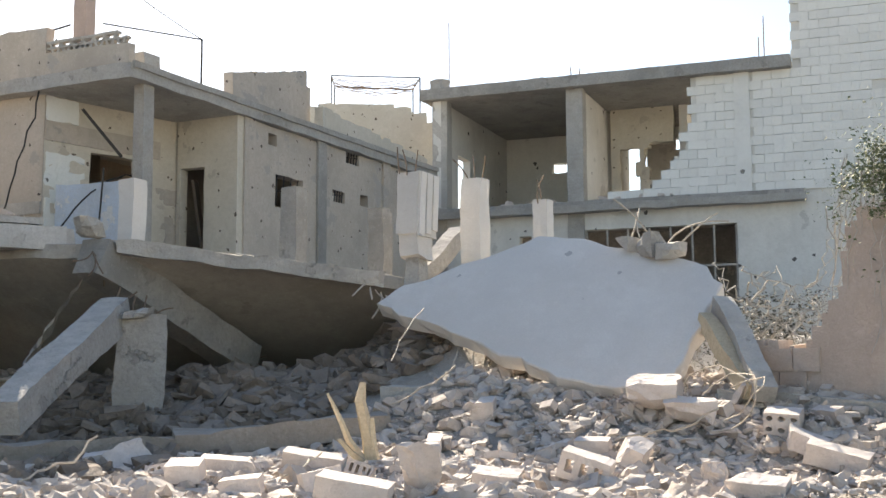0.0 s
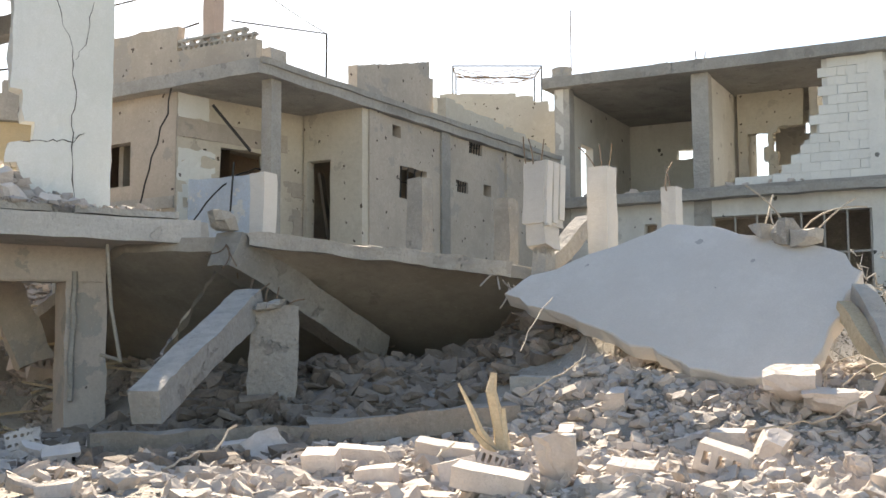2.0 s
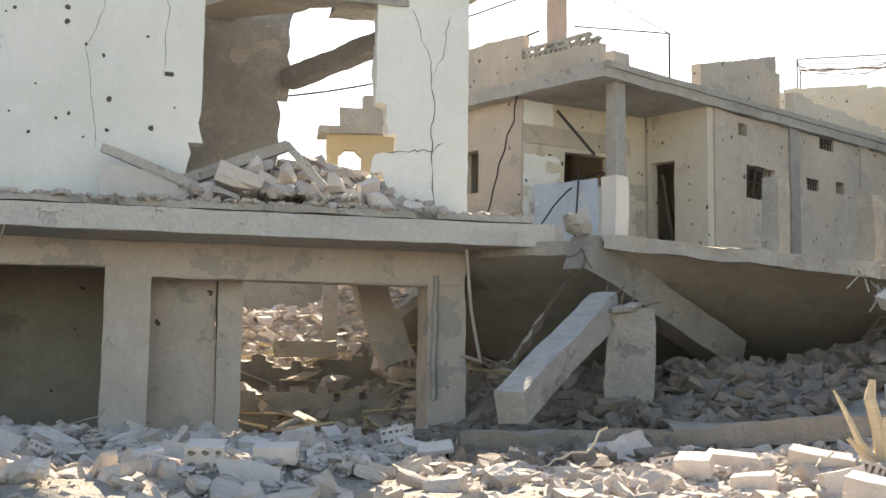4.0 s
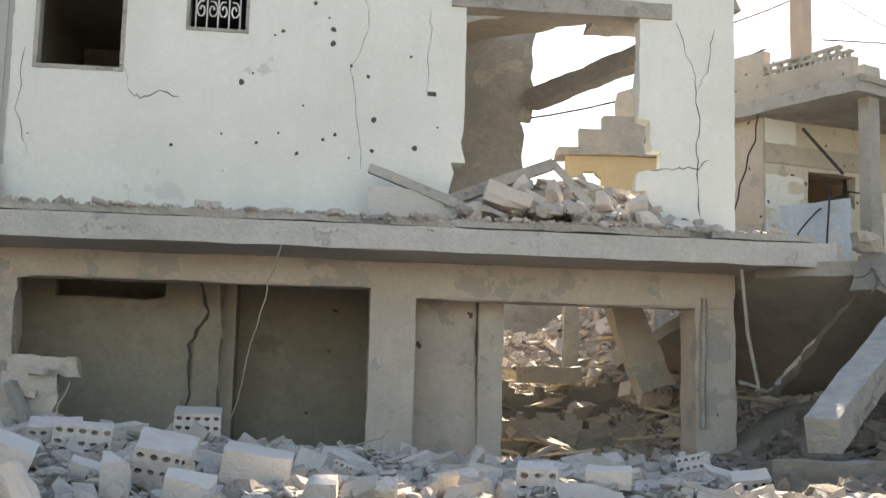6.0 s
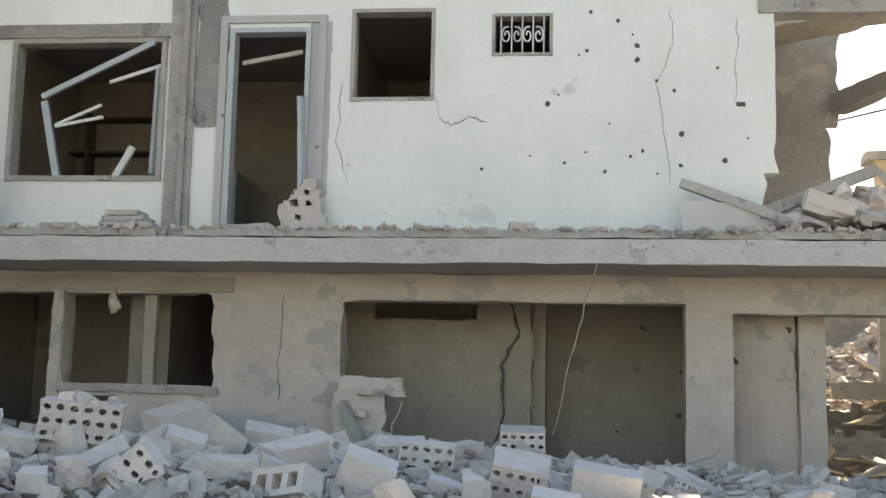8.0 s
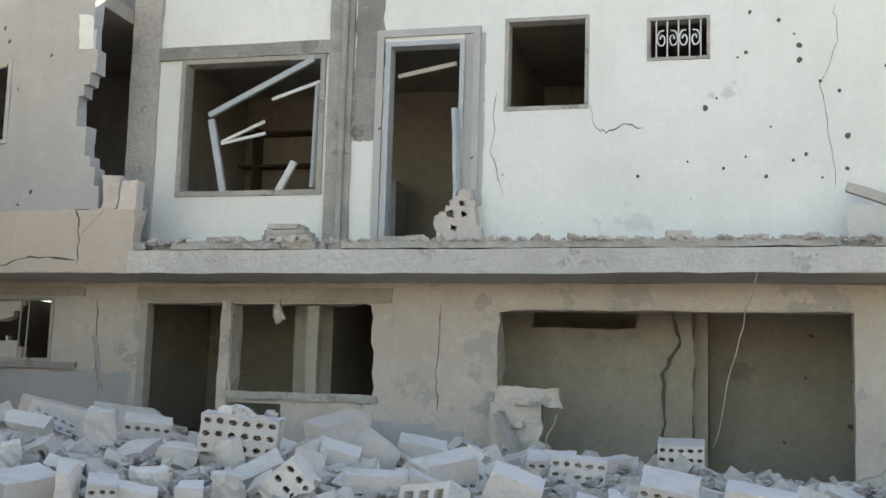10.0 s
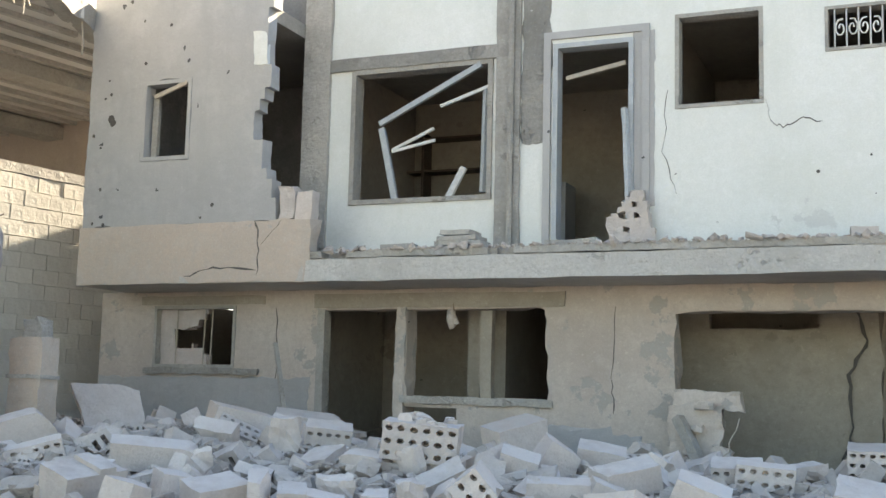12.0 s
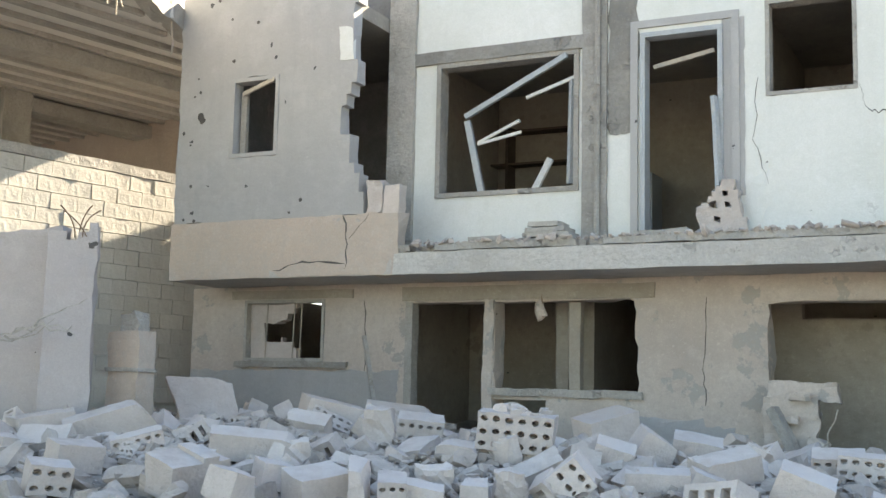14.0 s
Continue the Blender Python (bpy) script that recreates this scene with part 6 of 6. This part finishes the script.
HEAP_WEST_FRONT = (("solid", -8.49, 11.58, 0.03, 0.66, 0.36, 12, 15), ("slabf", -8.16, 12.57, 0.10, 0.82, 0.22, 6, 0), ("chunk", -7.10, 10.20, 0.04, 0.31, 0.31, 0, 0),
    ("holes", -7.25, 11.25, 0.04, 0.45, 0.25, 5, 0), ("holes", -5.43, 7.36, 0.03, 0.18, 0.18, 0, 0), ("plate", -5.05, 9.64, 0.03, 0.33, 0.38, 40, 0),
    ("solid", -5.77, 12.64, 0.10, 0.58, 0.35, -14, 30), ("solid", -4.81, 9.82, 0.04, 0.31, 0.22, 15, 0), ("solid", -4.66, 10.29, 0.03, 0.35, 0.28, 30, 20),
    ("solid", -4.36, 10.66, 0.03, 0.40, 0.26, 10, 0), ("solid", -4.13, 8.77, 0.03, 0.44, 0.16, 0, 0), ("solid", -3.84, 8.81, 0.03, 0.23, 0.19, 20, 10))
HEAP_WEST_EDGE = (("solid", -3.74, 9.06, 0.04, 0.47, 0.21, -12, 20), ("broken", -4.66, 8.17, 0.03, 0.26, 0.30, 50, 0), ("chunk", -4.86, 7.91, 0.04, 0.29, 0.26, 0, 0),
    ("solid", -3.20, 8.73, 0.03, 0.36, 0.27, 20, 0), ("holes", -3.17, 10.36, 0.04, 0.39, 0.19, 0, 0), ("solid", -9.03, 7.69, 0.03, 0.22, 0.22, 0, 20),
    ("chunk", -6.92, 8.51, 0.04, 0.26, 0.19, 0, 0), ("solid", -5.80, 9.00, 0.04, 0.28, 0.17, 5, 0), ("chunk", -5.36, 7.83, 0.04, 0.22, 0.19, 0, 0),
    ("solid", -5.26, 7.44, 0.04, 0.25, 0.14, 10, 0), ("solid", -5.01, 7.67, 0.04, 0.18, 0.14, 0, 0))
HEAP_MIDDLE = (("solid", -2.40, 8.40, 0.04, 0.18, 0.25, 0, 0), ("broken", -2.16, 8.75, 0.03, 0.41, 0.32, 10, 0), ("holes", -2.28, 12.62, 0.04, 0.44, 0.28, 0, 0),
    ("solid", -1.58, 9.06, 0.04, 0.46, 0.27, 8, 0), ("holes", -2.95, 10.25, 0.03, 0.44, 0.18, 5, 0), ("plate", 0.48, 7.87, 0.03, 0.39, 0.10, 0, 0),
    ("broken", 0.23, 8.26, 0.04, 0.28, 0.17, 0, 0), ("solid", 0.68, 8.26, 0.04, 0.28, 0.14, 0, 0), ("solid", -1.90, 7.75, 0.03, 0.29, 0.16, 10, 0),
    ("solid", -1.15, 7.91, 0.04, 0.20, 0.13, 0, 0), ("chunk", -0.80, 7.50, 0.03, 0.19, 0.12, 0, 0), ("chunk", -2.79, 7.04, 0.03, 0.32, 0.29, 60, 0))
HEAP_EAST = (("three", 5.40, 5.85, 0.04, 0.33, 0.18, 18, 0), ("solid", 3.47, 5.58, 0.04, 0.40, 0.14, 10, 0), ("chunk", 3.94, 5.59, 0.04, 0.19, 0.26, 0, 0),
    ("solid", 3.59, 7.12, 0.03, 0.26, 0.15, -6, 0), ("solid", 3.41, 9.24, 0.04, 0.21, 0.14, -8, 0), ("solid", 4.64, 8.03, 0.04, 0.47, 0.15, 8, 0),
    ("solid", 3.37, 7.52, 0.03, 0.23, 0.15, 0, 0), ("solid", 3.85, 7.86, 0.03, 0.40, 0.14, 4, 0), ("holes", 7.55, 5.92, 0.01, 0.27, 0.17, 4, 0),
    ("solid", 6.39, 6.43, 0.04, 0.21, 0.25, 25, 0))
HEAP_EAST_BACK = (("solid", 6.41, 8.18, 0.02, 0.20, 0.20, 0, 0), ("solid", 5.68, 4.65, 0.03, 0.36, 0.12, 3, 0), ("slabf", 7.40, 5.61, 0.03, 0.37, 0.17, 20, 0),
    ("slabf", 7.29, 5.27, 0.02, 0.44, 0.18, 15, 0), ("solid", 6.42, 6.83, 0.02, 0.26, 0.13, 0, 0), ("chunk", 7.30, 7.01, 0.04, 0.52, 0.28, 0, 0),
    ("chunk", 7.37, 6.67, 0.03, 0.41, 0.27, 0, 0), ("solid", 4.98, 6.22, 0.03, 0.30, 0.11, 6, 0), ("chunk", 6.21, 5.44, 0.04, 0.15, 0.19, 0, 0))
for k, row in enumerate(HEAP_WEST + HEAP_WEST_FRONT + HEAP_WEST_EDGE + HEAP_MIDDLE + HEAP_EAST + HEAP_EAST_BACK):
    lay(*row, 40 + k)


def debris(name, n, area, height, seed, lo, hi, label, mat=RUBBLE):
    """Crushed concrete too small and too many to count, as one mesh."""
    r = random.Random(seed)
    base = []
    for k in range(8):
        b = chunk_mesh(random.Random(seed * 31 + k), 1.0)
        b.verts.ensure_lookup_table()
        base.append(([v.co.copy() for v in b.verts], [[v.index for v in f.verts] for f in b.faces]))
        b.free()
    verts, faces = [], []
    for _ in range(n):
        x, y = area(r)
        s = lo + (hi - lo) * r.random() ** 4.2
        vs, fs = base[r.randrange(8)]
        m = Matrix.Translation((x, y, height(x, y) + s * 0.1)) @ Euler((r.gauss(0, 0.4), r.gauss(0, 0.4), r.uniform(0, 6.28))).to_matrix().to_4x4() @ Matrix.Diagonal((s * r.uniform(0.7, 1.6), s, s * r.uniform(0.45, 1.0), 1))
        o = len(verts)
        verts += [m @ v for v in vs]
        faces += [[o + i for i in f] for f in fs]
    me = bpy.data.meshes.new(name)
    me.from_pydata(verts, [], faces)
    me.materials.append(mat)
    return tagged(new(name, me), label, "rubble", kind="stuff")


debris("crushed_rubble", 9500, lambda r: (r.uniform(-12.5, 2.8), 13.4 - 7.0 * r.random() ** 1.2), heap, 7, 0.025, 0.32, "crushed grey concrete spilling along the house front")
debris("crushed_rubble", 17000, lambda r: (r.uniform(2.0, 9.0), 4.4 + 4.9 * r.random()), heap, 8, 0.018, 0.2, "sunlit crushed concrete and plaster crumbs")
# darkened rubble laid where the sagging slab's shade falls
debris("crushed_rubble", 8500, lambda r: (lambda x: (x, 9.7 - 1.3 * max(0.0, min(1.0, (5.2 - x) / 2)) + 4.2 * r.random()))(r.uniform(2.2, 8.6)), heap, 9, 0.03, 0.34, "brown-dusted concrete lumps, darkened for shade beneath the sagging slab", EARTHSHADE)
debris("crushed_rubble", 7500, lambda r: (r.uniform(-0.1, 5.0), 14.2 + 8.0 * r.random()), heap, 10, 0.05, 0.3, "sunlit debris in the yard")
debris("slab_debris", 900, lambda r: (-0.2 + 3.9 * r.random(), 12.85 + 0.9 * r.random()), lambda x, y: 3.32 + 0.42 * max(0, 1 - abs(x - 1.4) / 1.8) * (0.55 + 0.6 * noise.noise(Vector((x * 2, y * 2, 0)))), 11, 0.05, 0.3, "broken hollow blocks heaped on the slab edge")
debris("slab_debris", 1100, lambda r: (-8.2 + 12.0 * r.random(), 12.64 + 0.6 * r.random() ** 2), lambda x, y: 3.36, 12, 0.03, 0.16, "plaster crumbs along the slab edge")
debris("crushed_rubble", 7000, lambda r: (r.uniform(-12.5, 2.8), 13.2 - 5.5 * r.random()), lambda x, y: heap(x, y) + 0.03, 17, 0.03, 0.14, "pale crumbs packed between the tumbled blocks")
debris("sunlit_crumbs", 9000, lambda r: (r.uniform(3.0, 9.0), 4.2 + 3.6 * r.random()), lambda x, y: heap(x, y) + 0.02, 27, 0.012, 0.07, "pale plaster crumbs over the sunlit rubble", BLOCK)
debris("gravel", 9000, lambda r: (r.uniform(-9, 8.5), 3.2 + 9.5 * r.random()), heap, 13, 0.015, 0.06, "fine gravel and dust over the rubble field", GRAVEL)

def mound_z(x, y):
    return 3.26 + 0.78 * max(0.0, 1 - ((x - 1.6) / 1.75) ** 2) * max(0.0, 1 - ((y - 14.3) / 1.25) ** 2) + 0.05 * noise.noise(Vector((x * 3, y * 3, 2)))


bm = bmesh.new()
rows = [[bm.verts.new((0.0 + 0.12 * i, 13.05 + 0.12 * j, mound_z(0.12 * i, 13.05 + 0.12 * j))) for j in range(22)] for i in range(28)]
for a, b in zip(rows, rows[1:]):
    for j in range(21):
        bm.faces.new((a[j], b[j], b[j + 1], a[j + 1]))
tagged(part("debris_mound", bm, GRAVEL), "mound of crushed plaster on the upper floor", "rubble", kind="stuff")
debris("slab_debris", 800, lambda r: (0.1 + 3.1 * r.random(), 13.2 + 2.2 * r.random()), mound_z, 19, 0.04, 0.34, "broken blocks over the upper-floor mound")

# things on the slab
single("fallen_plank", bar((-0.67, 13.35, 3.98), (0.5, 13.2, 3.52), 0.14, 0.1, 0.015, 0.2), CONC, "long concrete lath slanting on slab debris", "plank")
single("fallen_plank", bar((0.12, 13.3, 3.62), (1.3, 13.25, 4.1), 0.2, 0.12, 0.015, 0.2), CONC, "concrete lintel propped on slab debris", "plank")
single("fallen_plank", bar((1.3, 13.25, 4.12), (1.72, 13.1, 3.62), 0.1, 0.09, 0.015, 0.2), CONC, "short concrete lath leaning on slab debris", "plank")
single("plaster_sheet", bar((-0.68, 13.3, 3.55), (0.35, 13.25, 3.5), 0.06, 0.46, 0.05, 0.1), SLABW, "grey slab of fallen plaster leaning on the wall", "rubble")
for k, (x, z, s) in enumerate(((0.75, 3.62, 1.5), (1.1, 3.58, 1.1), (2.0, 3.5, 1.2), (2.35, 3.46, 1.0), (1.6, 3.52, 1.2), (2.75, 3.44, 0.9), (1.85, 3.66, 0.9), (1.3, 3.75, 0.9), (2.2, 3.62, 0.8), (0.4, 3.5, 1.0), (3.0, 3.4, 0.7), (0.95, 3.82, 0.8))):
    me, name, label, half = KINDS[13 + k % 4]
    ob = new(name, me)
    ob.matrix_basis = Matrix.Translation((x, 13.05 + 0.07 * (k % 3), z)) @ pose(0, 0, 0, 30 * k, 20, 70 * k) @ Matrix.Scale(s, 4)
    tagged(ob, "jagged lump of broken concrete on the slab", "rubble", "lumps on the slab")
for k, (x, s, a) in enumerate(((-2.32, 0.75, 10), (-1.85, 0.5, 60), (-1.6, 0.55, 150), (-1.25, 0.5, 220))):
    me, name, label, half = KINDS[4 + k % 4]
    ob = new(name, me)
    ob.matrix_basis = Matrix.Translation((x, 13.1, 3.35)) @ pose(0, 0, 0, 0, 0, a) @ Matrix.Scale(s, 4)
    tagged(ob, "broken hollow block on the slab edge", "block", "lumps on the slab")
tb = thing("torn_block_stack", (-4.85, 13.45, 3.35), "torn hollow-block masonry remaining at the door's foot", "masonry")
part("masonry", wall_panel(-5.0, -4.5, 3.34, 4.05, 13.4, 0.2, [(-4.88, -4.82, 3.72, 3.8), (-4.74, -4.68, 3.72, 3.8), (-4.84, -4.78, 3.55, 3.62), (-4.72, -4.66, 3.86, 3.93)], torn=[(-4.8, 3.9, 0.6, 0.06)], step=0.06, extra=lambda x, z: z < 3.66 + 1.6 * max(0, x + 5.0) - 6 * max(0, x + 4.66)), BLOCK, tb)
bs = thing("block_stack", (-6.55, 12.95, 3.34), "flat slabs of tile and mortar stacked on the slab edge", "slabs")
for k in range(4):
    part("tile", box((-6.85 + 0.04 * k, 12.75, 3.34 + 0.06 * k), (-6.2 - 0.06 * k, 13.1, 3.39 + 0.06 * k), None, 0.02, 0.1, k), CONC, bs)
for k, (x, l) in enumerate(((-5.55, 0.32), (-5.25, 0.25), (-7.5, 0.4))):
    single("broken_board", box((x, 12.85, 3.34), (x + l, 13.1, 3.44), None, 0.03, 0.07, k), CONC, "chipped lump of screed at the slab edge", "rubble", group="lumps on the slab")
for k in range(5):
    single("charred_timber", bar((-5.5 + 0.13 * k, 14.3, 3.32), (-5.3 + 0.13 * k, 14.0 + 0.05 * k, 3.6 - 0.05 * k), 0.06, 0.06, 0.02, 0.1), DARKW, "dark charred timber scrap inside the doorway", "wood", group="charred scraps")
ms = thing("masonry_stump", (-3.95, 13.4, 0.9), "eroded plastered masonry stump beside the opening", "masonry")
part("stump", box((-4.3, 13.24, 0.85), (-3.8, 13.6, 1.72), None, 0.085, 0.06), LOWPL, ms)
part("cap", box((-4.26, 13.28, 1.68), (-3.58, 13.58, 1.86), None, 0.065, 0.05), LOWPL, ms)
for k in range(6):
    q = random.Random(2500 + k)
    c = chunk_mesh(q, q.uniform(0.16, 0.3), 0.6)
    c.transform(Matrix.Translation((-4.2 + 0.09 * k, 13.22 - 0.03 * (k % 2), 1.0 + 0.24 * (k % 4))))
    part("lump", c, LOWPL, ms)
part("fallen_strip", bar((-4.2, 13.2, 1.6), (-3.95, 13.1, 1.1), 0.12, 0.1, 0.02, 0.1), CONC, ms)
sw = thing("shelf_unit", (-8.6, 16.4, 3.27), "dark wooden wall shelves half empty", "shelf")
for k in range(5):
    part("shelf", box((-11.0, 16.9, 3.6 + 0.5 * k), (-7.6, 17.18, 3.63 + 0.5 * k)), DARKW, sw)
for x in (-11.0, -9.9, -8.8, -7.62):
    part("upright", box((x, 16.88, 3.27), (x + 0.04, 17.18, 5.7)), DARKW, sw)
cw = thing("cupboard", (-6.9, 16.6, 3.27), "pale green steel cupboard in a dark room", "cupboard")
part("body", box((-7.3, 16.4, 3.27), (-6.4, 16.9, 4.75)), STEEL, cw)
part("door_panel", box((-7.0, 16.37, 4.1), (-6.75, 16.397, 4.55)), DARKM, cw)
LX, LY, LZ, LW, LH = -5.40, 9.24, 1.12, 0.58, 0.43
big = thing("masonry_lump", (LX, LY, LZ), "large lump of hollow-block masonry with rows of cells", "masonry")
bm = perforated(LW, LH * 0.66, 0.3, 6, 3, False, 71)
lump_m = Matrix.Translation((LX, LY, LZ)) @ pose(0, 0, 0, 4, 5, 17)
bm.transform(lump_m @ pose(0, 0, LH * 0.3))
part("masonry", bm, BLOCK, big)
part("backing", box((-LW / 2 + 0.02, 0.16, LH * 0.28), (LW / 2 - 0.02, 0.4, LH * 0.9), lump_m, 0.03, 0.07), BLOCK, big)
part("broken_foot", box((-LW * 0.45, -0.1, -0.05), (LW * 0.4, 0.25, LH * 0.3), lump_m, 0.06, 0.07), BLOCK, big)
for k in range(14):
    q = random.Random(2300 + k)
    c = chunk_mesh(q, q.uniform(0.07, 0.14))
    c.transform(lump_m @ Matrix.Translation((q.uniform(-0.2, 0.25), q.uniform(-0.1, 0.25), LH + q.uniform(-0.03, 0.03))))
    part("mortar_crumb", c, BLOCK, big)

# sticks, twigs and odd pieces
single("leaning_lath", bar((-9.05, 13.25, 2.35), (-8.78, 13.05, 1.5), 0.05, 0.04, 0.008, 0.15), CONC, "pale thin lath leaning beside the doorway", "stick")
tw = thing("dry_branch", (-10.4, 9.0, 1.9), "pale dry branch lying over broken masonry", "branch")
for k in range(9):
    rr = random.Random(1300 + k)
    p = Vector((-10.9 + 0.12 * k, 8.9, 2.0 + 0.03 * k))
    part("twig", tube(curve_points(p, p + Vector((rr.uniform(0.2, 0.7), rr.uniform(-0.2, 0.3), rr.uniform(-0.1, 0.35))), rr.uniform(-0.1, 0.1), 6, 0.03, k), 0.012, sides=4, taper=0.4), TWIG, tw)
pb = thing("masonry_stub", (-9.9, 10.1, 1.0), "torn pinkish block stub standing on the heap", "masonry")
part("stub", box((-10.1, 9.95, 1.0), (-9.7, 10.2, 2.2), None, 0.05, 0.07), BAND, pb)
part("mortar_joint", box((-10.12, 9.93, 1.82), (-9.68, 10.22, 1.86), None, 0.02, 0.08), CONC, pb)
part("cap", box((-9.98, 10.0, 2.16), (-9.76, 10.18, 2.38), None, 0.06, 0.06), CONC, pb)
for k, (a, b) in enumerate((((2.3, 7.6, 1.0), (2.9, 7.9, 1.25)), ((3.9, 7.2, 1.0), (4.4, 7.5, 1.1)), ((6.2, 6.3, 1.2), (6.8, 5.9, 1.4)), ((5.9, 8.9, 1.4), (6.5, 8.7, 1.75)), ((-1.2, 11.2, 1.0), (-0.5, 11.6, 1.25)), ((-3.6, 11.8, 1.1), (-3.4, 12.0, 1.6)))):
    single("steel_rod", tube(curve_points(a, b, 0.05, 8, 0.03, 50 + k), 0.008, sides=5), PALEBAR, "thin bent reinforcing rod sticking out of rubble", "rod", group="loose rods")
